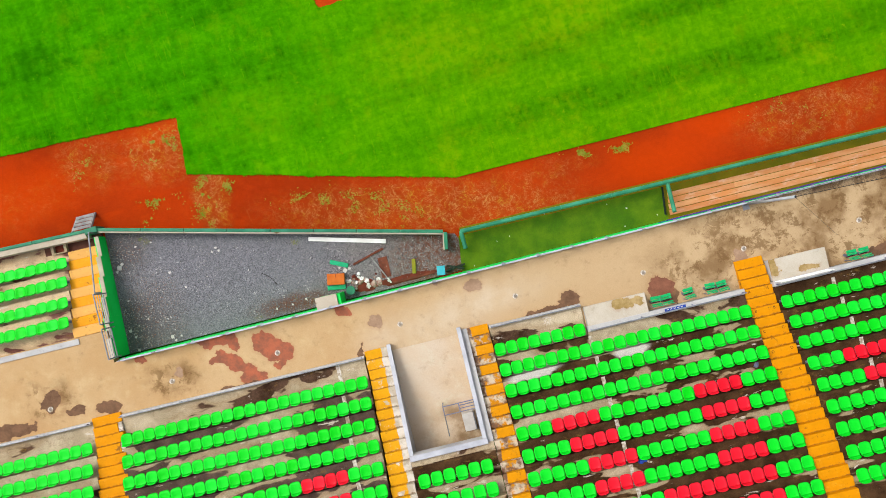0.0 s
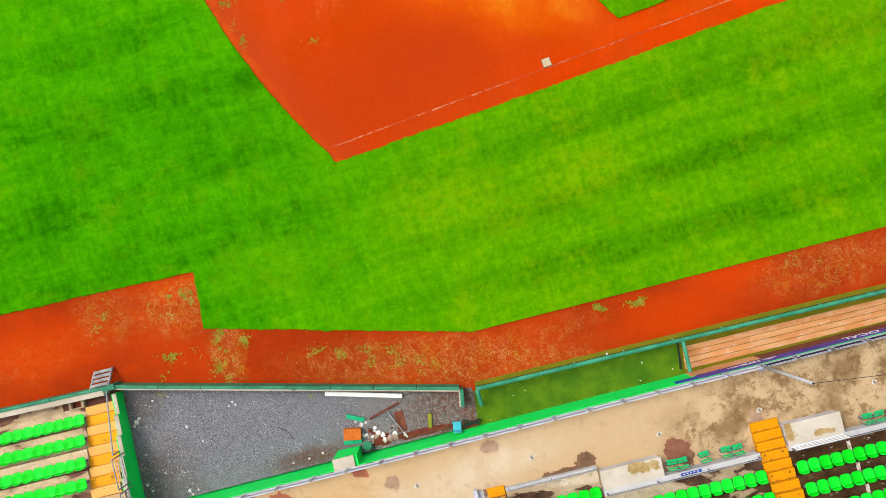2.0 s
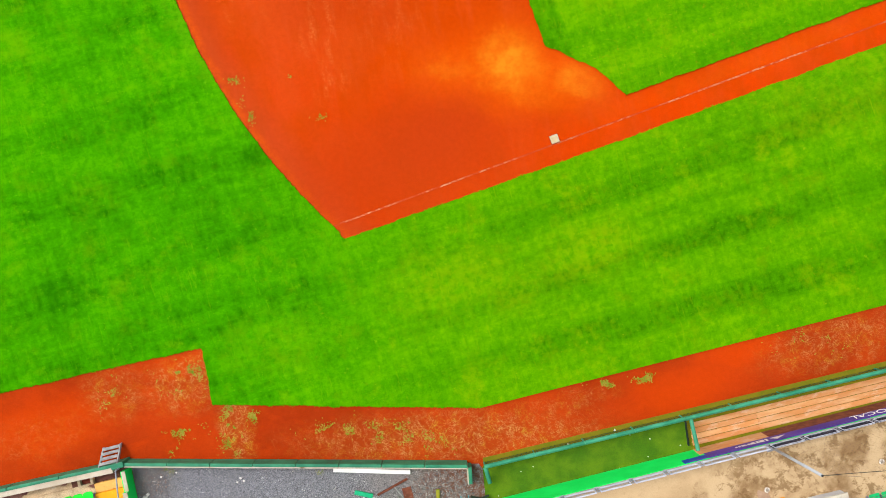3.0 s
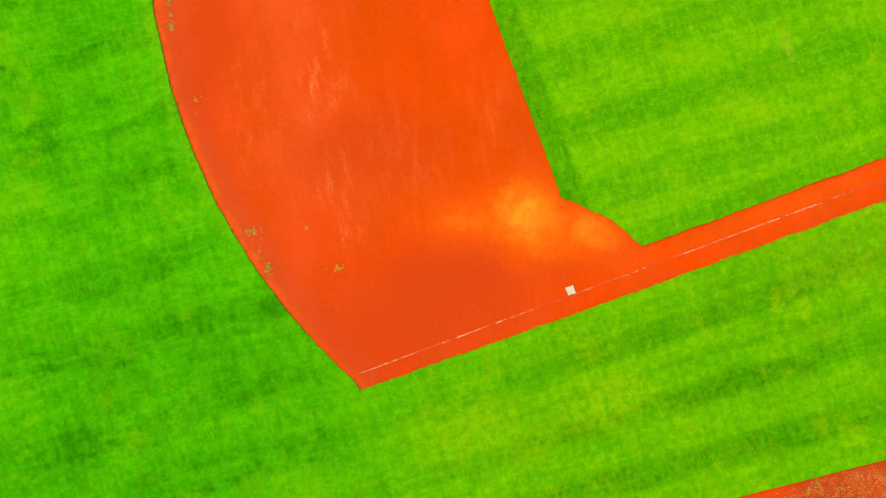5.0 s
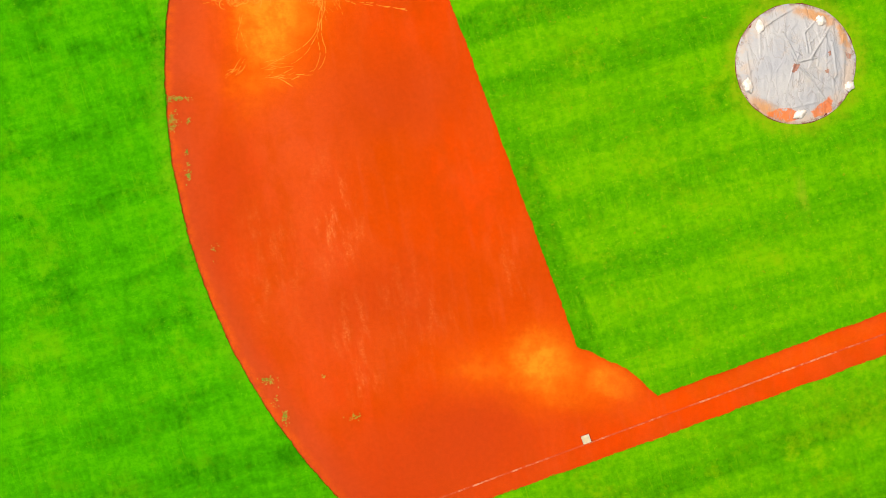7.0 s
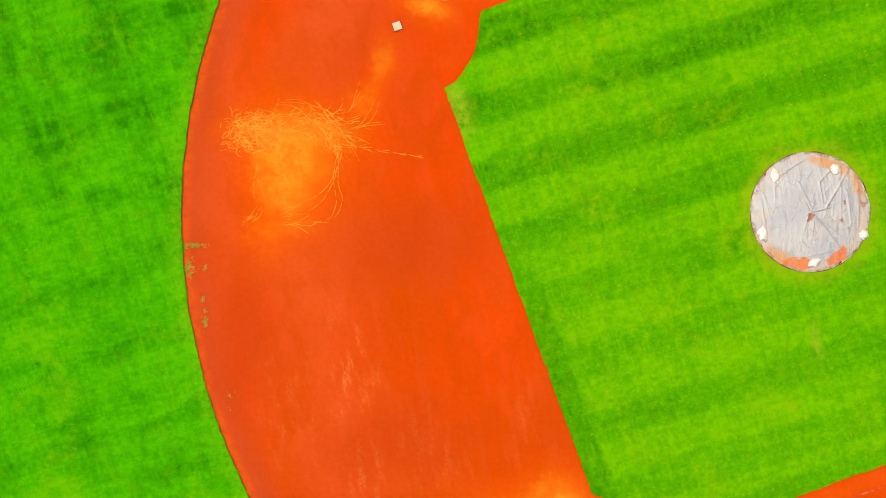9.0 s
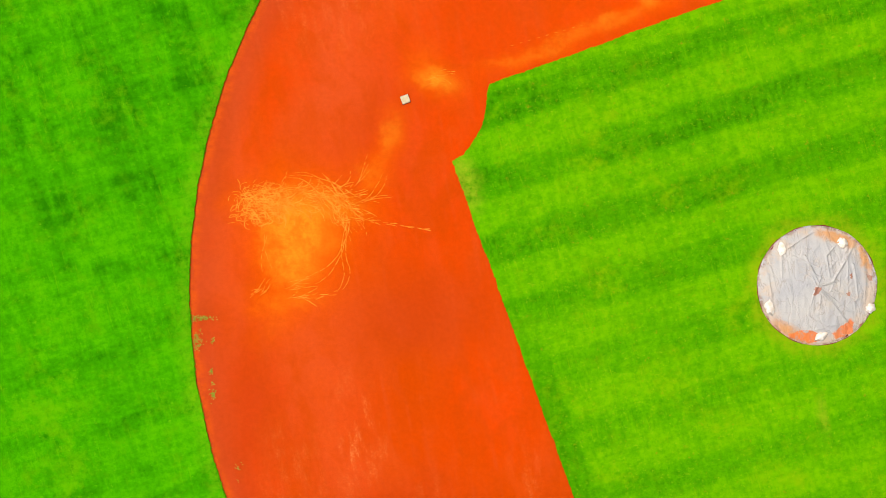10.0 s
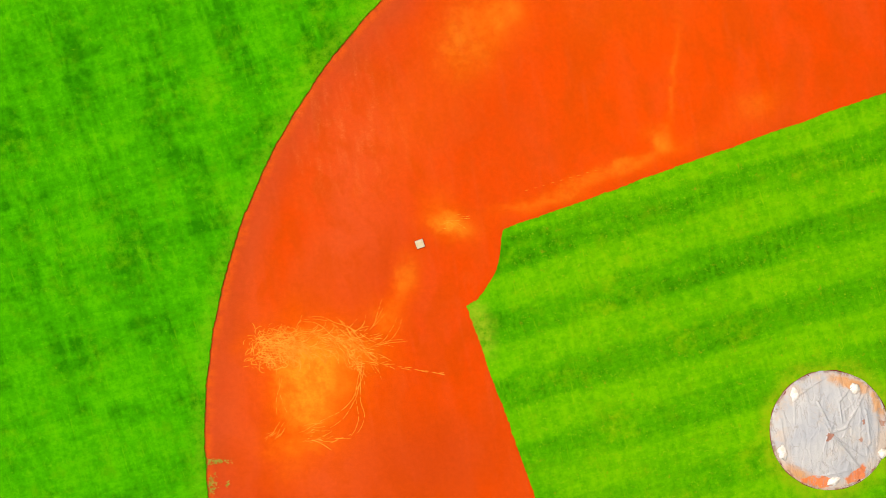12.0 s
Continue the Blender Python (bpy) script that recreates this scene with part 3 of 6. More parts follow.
MAT = {
    "grass": grass_material("field_grass", "outer"),
    "infield_grass": grass_material("infield_grass", "infield"),
    "clay": clay_material("infield_clay", 0.0, INFIELD_MARKS),
    "track": clay_material("track_clay", 0.8, (), [(-0.6, 2.2, 6.0, 1.1, 3, 0.8), (-10.4, 2.4, 0.7, 1.7, 5, 0.9), (-12.6, 4.7, 2.0, 1.2, 15, 0.75), (-16.0, 4.2, 1.3, 1.2, 0, 0.5), (17.0, 6.5, 3.2, 1.0, 14, 0.55), (4.2, 3.6, 2.4, 0.5, 14, 0.3), (-20.0, 2.0, 3.0, 1.0, 14, 0.2)]),
    "far": grass_material("far_grass", "far"),
    "turf": worn("artificial_turf", (0.040, 0.112, 0.001), (0.082, 0.155, 0.002), 0.9, 22, 0.9, 0, 0.5, 0.35),
    "turf_edge": worn("faded_turf", (0.115, 0.120, 0.002), (0.160, 0.130, 0.003), 1.2, 60, 0.9, 0, 0.5, 0.3),
    "concourse": concrete_material("concourse_concrete", (0.470, 0.322, 0.168), (0.420, 0.264, 0.122), (0.130, 0.068, 0.036), 0.02, 0.5,
                                   [(-9.75, -3.68, 0.85, 0.34, 10, 0), (-8.9, -3.9, 0.22, 0.30, 0, 0), (-7.3, -3.95, 1.00, 0.52, -28, 0), (-8.75, -4.72, 0.85, 0.30, -22, 0), (-8.0, -5.30, 0.55, 0.38, 0, 0),
                                    (-9.6, -4.45, 0.40, 0.16, 40, 0), (-13.0, -4.52, 0.24, 0.16, 0, 0), (-4.30, -2.35, 0.50, 0.28, -25, 0), (9.45, -1.50, 0.56, 0.54, -15, 4), (-6.9, -4.75, 0.3, 0.2, 0, 0),
                                    (1.43, -1.32, 0.44, 0.34, -10, 1), (-2.80, -2.92, 0.30, 0.32, 0, 1), (-0.3, -1.10, 0.26, 0.14, 10, 1), (-11.3, -5.08, 0.24, 0.22, 20, 1),
                                    (-8.8, -5.80, 1.0, 0.22, 14, 2), (5.5, -1.95, 0.42, 0.40, 0, 2), (4.6, -2.35, 1.1, 0.16, 15, 2), (9.95, -1.75, 0.35, 0.32, -40, 2), (-14.3, -6.55, 0.55, 0.30, 13, 2),
                                    (-15.7, -6.75, 0.45, 0.22, 13, 2), (-18.6, -7.65, 1.3, 0.28, 13, 2), (-16.7, -6.35, 0.35, 0.5, -20, 2), (19.3, 0.1, 0.9, 0.45, 10, 2), (12.9, -0.05, 0.3, 0.25, 0, 1), (-3.45, -4.15, 0.12, 0.3, 10, 2)],
                                   [(15.5, 1.0, 5.8, 2.3, 14), (11.5, -0.2, 2.4, 1.2, 14), (20.0, 1.6, 3.0, 2.4, 14), (-16.8, -6.4, 1.0, 0.8, 0), (-11.4, -5.3, 1.0, 0.7, 0), (18.5, 2.2, 3.5, 2.0, 10), (0.9, -7.7, 1.7, 0.7, 13)],
                                   bleach=(0.440, 0.315, 0.178), film=[(-0.8, -3.4, 2.2, 0.9, 13), (2.0, -1.9, 2.0, 0.7, 14)]),
    "terrace": terrace_material("terrace_concrete", 0.500, 0.02, browns=((0.054, 0.034, 0.026), (0.112, 0.072, 0.056))),
    "terrace_brown": terrace_material("brown_terrace_concrete", 0.455, 0.06, browns=((0.032, 0.015, 0.006), (0.076, 0.038, 0.017))),
    "terrace_pale": terrace_material("terrace_concrete_pale", 0.56, 0.04),
    "terrace_low": terrace_material("lower_terrace_concrete", 0.52, 0.0, ((0.590, 0.430, 0.260), (0.500, 0.375, 0.245)), ((0.105, 0.038, 0.030), (0.190, 0.090, 0.070))),
    "bright_white": worn("bright_white_paint", (0.78, 0.77, 0.76), (0.70, 0.68, 0.65), 2, 30, 0.5, 0, 0.1, 0.06),
    "terrace_cream": terrace_material("terrace_front_concrete", 0.60, 0.0, ((0.520, 0.430, 0.300), (0.430, 0.345, 0.225))),
    "drain": worn("drain_mortar", (0.34, 0.30, 0.25), (0.22, 0.18, 0.14), 8, 40, 0.9),
    "lime": worn("lime_streaked_seal", (0.62, 0.58, 0.52), (0.30, 0.23, 0.16), 7, 40, 0.9, 0, 0.3, 0.2),
    # mottle at the passage's end: brown damp, with tunnel shade painted in
    "vomitory": concrete_material("passage_concrete", (0.520, 0.425, 0.320), (0.490, 0.365, 0.240), (0.200, 0.105, 0.050), 0.02, 0.5, [], [(0.9, -7.4, 1.5, 0.9, 13)], spotty=0.15),
    "whitewash": concrete_material("whitewashed_concrete", (0.46, 0.45, 0.44), (0.36, 0.35, 0.35), (0.15, 0.12, 0.09), 0.12, 0.9),
    "dirty_coping": concrete_material("stained_coping", (0.36, 0.34, 0.32), (0.27, 0.25, 0.24), (0.09, 0.065, 0.05), 0.40, 1.6),
    "cream": concrete_material("cream_concrete", (0.46, 0.40, 0.32), (0.38, 0.32, 0.24), (0.17, 0.12, 0.06), 0.22, 0.9),
    "gravel": None,
    "slab_top": concrete_material("stained_slab", (0.50, 0.45, 0.37), (0.43, 0.37, 0.29), (0.15, 0.10, 0.05), 0.05, 0.9,
                                  [(13.95, -0.55, 0.26, 0.40, 25, 3), (15.6, -0.48, 0.45, 0.14, 13, 3), (7.70, -2.05, 0.60, 0.24, 20, 3), (8.3, -1.9, 0.3, 0.2, 0, 3)], [], (0.20, 0.13, 0.05)),
    "grey_coping": worn("grey_painted_coping", (0.44, 0.45, 0.49), (0.35, 0.36, 0.40), 1.5, 25, 0.7, 0, 0.2, 0.1),
    "damp": worn("damp_maroon_concrete", (0.075, 0.028, 0.018), (0.120, 0.045, 0.028), 1.5, 20, 0.8, 0, 0.3, 0.2),
    "bag": worn("sandbag_cloth", (0.60, 0.55, 0.48), (0.52, 0.42, 0.32), 7, 40, 0.9),
    "grey_wood": worn("weathered_grey_wood", (0.20, 0.195, 0.19), (0.30, 0.29, 0.275), 3, 30, 0.85, 0, 0.3, 0.15),
    "grate": worn("dull_iron", (0.10, 0.095, 0.09), (0.17, 0.155, 0.14), 5, 40, 0.7),
    "green_wall": worn("green_wall_paint", (0.003, 0.600, 0.080), (0.006, 0.680, 0.100), 0.8, 18, 0.6, 0, 0.2, 0.08),
    "green_dark": worn("green_pad_vinyl", (0.015, 0.140, 0.075), (0.030, 0.200, 0.105), 1.5, 25, 0.5, 0, 0.15, 0.12),
    "green_pipe": worn("green_pipe_paint", (0.020, 0.170, 0.090), (0.045, 0.250, 0.140), 1.2, 25, 0.45, 0, 0.1, 0.1),
    "orange": painted_step("orange_step_paint", (0.690, 0.272, 0.0010), 0.10),
    "orange_low": painted_step("lower_step_paint", (0.790, 0.335, 0.012), 0.08, (-99.0, 99.0), False),
    "orange_worn": painted_step("worn_orange_step_paint", (0.700, 0.330, 0.006), 0.20, (-9.0, 0.80), True, ((0.56, 0.51, 0.44), (0.42, 0.36, 0.28)), 0.35),
    "orange_thin": painted_step("nearly_bare_step_paint", (0.690, 0.330, 0.008), 0.46, (-9.0, 0.78), True, ((0.56, 0.51, 0.44), (0.40, 0.34, 0.26)), 0.25),
    "orange_worn_right": painted_step("worn_orange_step_paint_b", (0.680, 0.275, 0.002), 0.26, (0.26, 9.0)),
    "orange_thin_right": painted_step("nearly_bare_step_paint_b", (0.560, 0.225, 0.004), 0.74, (0.30, 9.0)),
    "orange_pale": painted_step("faded_orange_step_paint", (0.740, 0.400, 0.105), 0.14, (-99.0, 99.0), False),
    "seat_green": seat_material("green_seat_plastic", (0.0005, 0.500, 0.006), (0.004, 0.580, 0.025)),
    "seat_red": seat_material("red_seat_plastic", (0.590, 0.005, 0.016), (0.660, 0.012, 0.028)),
    "teal": worn("teal_plastic", (0.004, 0.285, 0.120), (0.010, 0.370, 0.170), 4, 30, 0.45),
    "folding_green": worn("folding_seat_plastic", (0.004, 0.330, 0.095), (0.010, 0.410, 0.140), 4, 30, 0.45),
    "steel": worn("galvanised_steel", (0.30, 0.31, 0.34), (0.21, 0.22, 0.25), 3, 40, 0.45, 0.4, 0.1),
    "rail_paint": worn("pale_rail_paint", (0.44, 0.46, 0.54), (0.36, 0.37, 0.44), 2, 30, 0.5, 0.1, 0.1),
    "steel_pale": worn("pale_sheet_metal", (0.36, 0.37, 0.40), (0.29, 0.30, 0.33), 2, 30, 0.6, 0, 0.1),
    "steel_blue": worn("dark_steel", (0.13, 0.14, 0.22), (0.20, 0.21, 0.29), 3, 40, 0.45, 0.4, 0.1),
    "wood": None,
    "net": worn("net_thread", (0.014, 0.013, 0.024), (0.024, 0.021, 0.034), 3, 40, 0.9),
    "dark": worn("dark_net", (0.012, 0.022, 0.014), (0.02, 0.035, 0.02), 3, 40, 0.9),
    "purple": worn("purple_banner", (0.055, 0.026, 0.175), (0.080, 0.036, 0.225), 0.8, 30, 0.6, 0, 0.1, 0.06),
    "blue": worn("blue_banner", (0.012, 0.045, 0.26), (0.02, 0.06, 0.32), 1, 30, 0.6),
    "white": worn("white_paint", (0.58, 0.56, 0.53), (0.50, 0.47, 0.43), 2, 30, 0.6, 0, 0.1, 0.08),
    "chalk": None,
    "base": worn("base_rubber", (0.40, 0.31, 0.17), (0.45, 0.35, 0.21), 6, 40, 0.6),
    "brown_wood": worn("brown_board", (0.110, 0.030, 0.016), (0.170, 0.050, 0.025), 4, 30, 0.8),
    "rust": worn("brown_soil", (0.105, 0.022, 0.012), (0.160, 0.035, 0.018), 2, 30, 0.9),
    "orange_plastic": worn("orange_plastic", (0.440, 0.095, 0.006), (0.520, 0.125, 0.010), 3, 30, 0.5),
    "cyan": worn("cyan_plastic", (0.040, 0.360, 0.440), (0.070, 0.420, 0.480), 3, 30, 0.45),
    "rubble": worn("rubble", (0.42, 0.33, 0.28), (0.25, 0.10, 0.07), 5, 30, 0.9),
    "ink": worn("dark_lettering", (0.05, 0.02, 0.01), (0.06, 0.025, 0.012), 5, 30, 0.8),
    "weed": worn("weed_leaf", (0.120, 0.180, 0.004), (0.250, 0.220, 0.020), 3, 30, 0.8),
    "cable": worn("black_cable", (0.02, 0.018, 0.016), (0.03, 0.027, 0.024), 3, 30, 0.7),
}


def gravel_material():
    n = Nodes("grey_gravel", 0.9)
    v = n.nt.nodes.new("ShaderNodeTexVoronoi")
    n.put(v.inputs["Vector"], n.co)
    v.inputs["Scale"].default_value = 42
    big = n.step(n.noise(0.35, 4), 0.35, 0.68)
    grain = n.axis(v.outputs["Color"], 0)
    col = n.mix(n.math("POWER", grain, 1.5), (0.088, 0.088, 0.100), (0.335, 0.330, 0.365))
    col = n.mix(n.math("MULTIPLY", big, 0.20), col, (0.185, 0.180, 0.185))
    warm = n.step(n.math("MULTIPLY_ADD", n.noise(0.6, 5, 0.6), 7.0, n.axis(n.co, 0)), -3.5, 2.5)
    col = n.mix(n.math("MULTIPLY", warm, 0.8), col, n.mix(1.0, col, (1.12, 0.98, 0.80), "MULTIPLY"))
    # wall shade and dark stain by the yard walls, both put into the colour
    shade_stain = n.any_of([n.blob(n.warped(0.9, 1.6, 5), *p, 0.8) for p in ((-13.4, -3.2, 1.5, 1.5, 0), (-14.3, 0.2, 0.9, 1.0, 0), (-6.6, -2.2, 1.6, 0.5, 14))])
    col = n.mix(n.math("MULTIPLY", shade_stain, 0.55), col, (0.060, 0.052, 0.050))
    crumbs = n.math("MULTIPLY", n.any_of([shade_stain, n.blob(n.warped(0.9, 1.6, 5), -13.2, -2.4, 1.2, 1.6, 0, 0.8)]), n.step(n.axis(v.outputs["Color"], 2), 0.88, 0.92))
    col = n.mix(crumbs, col, n.mix(n.step(n.axis(v.outputs["Color"], 0), 0.4, 0.6), (0.330, 0.130, 0.050), (0.560, 0.520, 0.460)))
    red = n.blob(n.warped(1.3, 1.6, 5), 0.2, 0.0, 2.4, 1.6, 10, 0.5)
    dirt = n.math("MULTIPLY", n.math("MAXIMUM", red, n.step(n.noise(1.1, 5, 0.7), 0.66, 0.76)), n.step(n.noise(4, 5, 0.7), 0.35, 0.6))
    chip = n.step(n.axis(v.outputs["Color"], 1), 0.965, 0.975)
    col = n.mix(n.math("MULTIPLY", chip, n.step(n.noise(1.6, 4), 0.5, 0.62)), col, (0.62, 0.60, 0.58))
    leaves = n.math("MULTIPLY", n.blob(n.warped(1.5, 0.8, 5), -6.6, -2.15, 1.5, 0.34, 14, 0.7), n.step(n.axis(v.outputs["Color"], 2), 0.35, 0.5))
    dirt = n.math("MAXIMUM", dirt, leaves)
    col = n.mix(n.math("MULTIPLY", dirt, 0.85), col, (0.150, 0.050, 0.024))
    n.bump(v.outputs["Distance"], 0.9, 0.03)
    return n.done(col)


def wood_material():
    n = Nodes("dugout_board_wood", 0.7)
    along = n.turned(0, 0, 13.6, (5.0, 0.25, 1))
    grain = n.noise(5, 5, 0.7, along)
    patch = n.step(n.noise(0.9, 4, 0.6, n.turned(0, 0, 13.6, (1.5, 0.35, 1))), 0.35, 0.7)
    col = n.mix(patch, (0.520, 0.225, 0.075), (0.580, 0.330, 0.155))
    bleached = n.step(n.noise(2.2, 6, 0.7, n.turned(4, 4, 13.6, (1.8, 0.7, 1))), 0.52, 0.66)
    col = n.mix(n.math("MULTIPLY", bleached, 0.55), col, (0.620, 0.460, 0.330))
    col = n.mix(n.math("MULTIPLY", n.random(), 0.35), col, (0.330, 0.110, 0.035))
    col = n.mix(n.step(grain, 0.55, 0.8), col, (0.300, 0.120, 0.045))
    n.bump(grain, 0.2, 0.01)
    return n.done(col)


def chalk_material():
    n = Nodes("chalk_line", 0.95)
    gap = n.step(n.noise(3.0, 5, 0.75), 0.42, 0.62)
    long = n.step(n.noise(0.5, 3), 0.4, 0.6)
    f = n.math("MULTIPLY", gap, n.math("MULTIPLY_ADD", long, 0.8, 0.08))
    return n.done(n.mix(f, (0.360, 0.036, 0.004), (0.450, 0.190, 0.090)))


def tarp_material():
    n = Nodes("silver_tarpaulin", 0.5)
    col = n.mix(n.step(n.noise(0.8, 4), 0.3, 0.7), (0.300, 0.288, 0.275), (0.370, 0.342, 0.305))
    shaken = n.warped(2.2, 0.7, 8)
    far = n.nt.nodes.new("ShaderNodeVectorMath")
    far.operation = "LENGTH"
    n.put(far.inputs[0], n.turned(13.60, 32.97, 0, (1, 1, 1e6), n.warped(1.6, 0.5, 5)))
    ring = n.math("MULTIPLY", n.step(far.outputs["Value"], 1.9, 2.45), n.step(n.noise(0.9, 6, 0.65, n.turned(3, 2)), 0.42, 0.60))
    col = n.mix(n.math("MULTIPLY", ring, 0.5), col, (0.440, 0.290, 0.165))
    tan = n.any_of([n.blob(shaken, 14.5, 35.15, 1.0, 0.22, -18, 0.5), n.blob(shaken, 12.5, 30.75, 1.1, 0.25, -30, 0.6),
                    n.blob(shaken, 15.75, 34.2, 0.20, 0.65, 25, 0.4)])
    col = n.mix(n.math("MULTIPLY", tan, 0.85), col, (0.430, 0.190, 0.055))
    mud = n.any_of([n.blob(shaken, 13.0, 30.62, 0.70, 0.26, -8, 0.12), n.blob(shaken, 14.85, 31.0, 0.55, 0.30, 35, 0.12)])
    mud = n.math("MULTIPLY", mud, n.step(n.noise(3.2, 7, 0.75), 0.34, 0.44))
    col = n.mix(n.math("MULTIPLY", mud, 0.9), col, n.mix(n.noise(5, 5, 0.7), (0.560, 0.085, 0.004), (0.480, 0.170, 0.050)))
    spot = n.any_of([n.blob(shaken, 13.5, 32.72, 0.08, 0.26, -20, 0.1), n.blob(shaken, 14.95, 32.55, 0.14, 0.10, 0, 0.1),
                     n.blob(shaken, 15.05, 33.45, 0.05, 0.16, 0, 0.1), n.blob(shaken, 16.05, 33.4, 0.10, 0.16, 30, 0.3), n.blob(shaken, 15.75, 31.15, 0.10, 0.18, -30, 0.2)])
    col = n.mix(n.math("MULTIPLY", spot, 0.85), col, (0.260, 0.085, 0.040))
    dust = n.step(n.noise(1.0, 7, 0.75), 0.52, 0.72)
    col = n.mix(n.math("MULTIPLY", dust, 0.35), col, (0.400, 0.290, 0.180))
    hem = n.math("MULTIPLY", n.step(far.outputs["Value"], 2.58, 2.74), n.step(n.noise(3.5, 6, 0.75), 0.42, 0.58))
    col = n.mix(n.math("MULTIPLY", hem, 0.75), col, (0.180, 0.085, 0.040))
    fold = n.math("ABSOLUTE", n.math("SUBTRACT", n.noise(1.5, 4, 0.5, n.turned(0, 0, 8, (0.7, 2.4, 1)), 0.5), 0.5))
    crush = n.math("ABSOLUTE", n.math("SUBTRACT", n.noise(3.2, 4, 0.55, n.turned(3, 1), 0.4), 0.5))
    n.bump(n.math("ADD", n.step(fold, 0.0, 0.07), n.math("MULTIPLY", n.step(crush, 0.0, 0.06), 0.4)), 0.35, 0.04)
    # thin dark lines in the folds: crease shading painted into the cloth colour
    fold_shade = n.step(fold, 0.014, 0.0)
    col = n.mix(n.math("MULTIPLY", fold_shade, 0.6), col, (0.230, 0.185, 0.150))
    return n.done(col)


MAT["gravel"], MAT["wood"], MAT["chalk"], MAT["tarp"] = gravel_material(), wood_material(), chalk_material(), tarp_material()

from mathutils import geometry

# ---- building helpers ----
TH = radians(13.6)
CU, SU = math.cos(TH), math.sin(TH)


def W(u, v, z=0.0):
    """A place in the stand's own frame: u along the rows, v up the stand, away from the field."""
    return Vector((CU * u + SU * v, SU * u - CU * v, z))


def part(name, bm, material, parent=None, label="", smooth=False):
    me = bpy.data.meshes.new(name)
    bmesh.ops.recalc_face_normals(bm, faces=bm.faces[:])
    bm.to_mesh(me)
    bm.free()
    me.materials.append(MAT[material])
    if smooth:
        me.polygons.foreach_set("use_smooth", [True] * len(me.polygons))
    ob = new(name, me)
    if parent:
        ob.parent = parent
    if label:
        tagged(ob, label)
    return ob


def empty(name, at=(0, 0, 0), turn=0.0):
    ob = new(name)
    ob.matrix_world = pose(*at, 0, 0, turn)
    return ob


def add_hull(bm, low, high):
    """A prism between two loops of equal length."""
    a, b = [bm.verts.new(p) for p in low], [bm.verts.new(p) for p in high]
    n = len(a)
    bm.faces.new(a[::-1])
    bm.faces.new(b)
    for i in range(n):
        bm.faces.new((a[i], a[(i + 1) % n], b[(i + 1) % n], b[i]))


def uvbox(bm, u0, u1, v0, v1, z0, z1, z1b=None):
    """A box in the stand's frame; z1b: the top at v1, where it slopes."""
    z1b = z1 if z1b is None else z1b
    add_hull(bm, [W(u0, v1, z0), W(u1, v1, z0), W(u1, v0, z0), W(u0, v0, z0)],
             [W(u0, v1, z1b), W(u1, v1, z1b), W(u1, v0, z1), W(u0, v0, z1)])


def box(bm, x0, x1, y0, y1, z0, z1):
    add_hull(bm, [Vector((x, y, z0)) for x, y in ((x0, y0), (x1, y0), (x1, y1), (x0, y1))],
             [Vector((x, y, z1)) for x, y in ((x0, y0), (x1, y0), (x1, y1), (x0, y1))])


def beam(bm, p, q, width, height):
    """A straight square-cut bar from p to q (along its top's middle line)."""
    p, q = Vector(p), Vector(q)
    side = Vector((-(q - p).y, (q - p).x, 0)).normalized() * width / 2
    down = Vector((0, 0, -height))
    add_hull(bm, [p - side + down, q - side + down, q + side + down, p + side + down], [p - side, q - side, q + side, p + side])


def tube(bm, p, q, r, n=8):
    p, q = Vector(p), Vector(q)
    turn = (q - p).to_track_quat("Z", "Y")
    ring = [turn @ Vector((r * math.cos(6.2832 * i / n), r * math.sin(6.2832 * i / n), 0)) for i in range(n)]
    add_hull(bm, [p + c for c in ring], [q + c for c in ring])


def soften(bm, width=0.015, segments=2):
    bmesh.ops.bevel(bm, geom=bm.edges[:], offset=width, segments=segments, profile=0.6, affect="EDGES", clamp_overlap=True)
    return bm


def fresh(fill=None, *args):
    bm = bmesh.new()
    if fill:
        fill(bm, *args)
    return bm


def ragged(points, step=0.12, amount=0.03, seed=0.0, closed=True):
    """An outline cut into short pieces and shaken sideways."""
    out = []
    n = len(points)
    for i in range(n if closed else n - 1):
        a, b = Vector((*points[i], 0)), Vector((*points[(i + 1) % n], 0))
        length = (b - a).length
        count = max(1, int(length / step)) if length < 60 else 1
        side = Vector((-(b - a).y, (b - a).x, 0)).normalized()
        for k in range(count):
            p = a.lerp(b, k / count)
            s = 0.0 if length >= 60 else noise.noise(p * 0.7 + Vector((seed, 0, 0))) * 1.5 + noise.noise(p * 3.1) + noise.noise(p * 9.0) * 1.0
            out.append(p + side * s * amount)
    return out


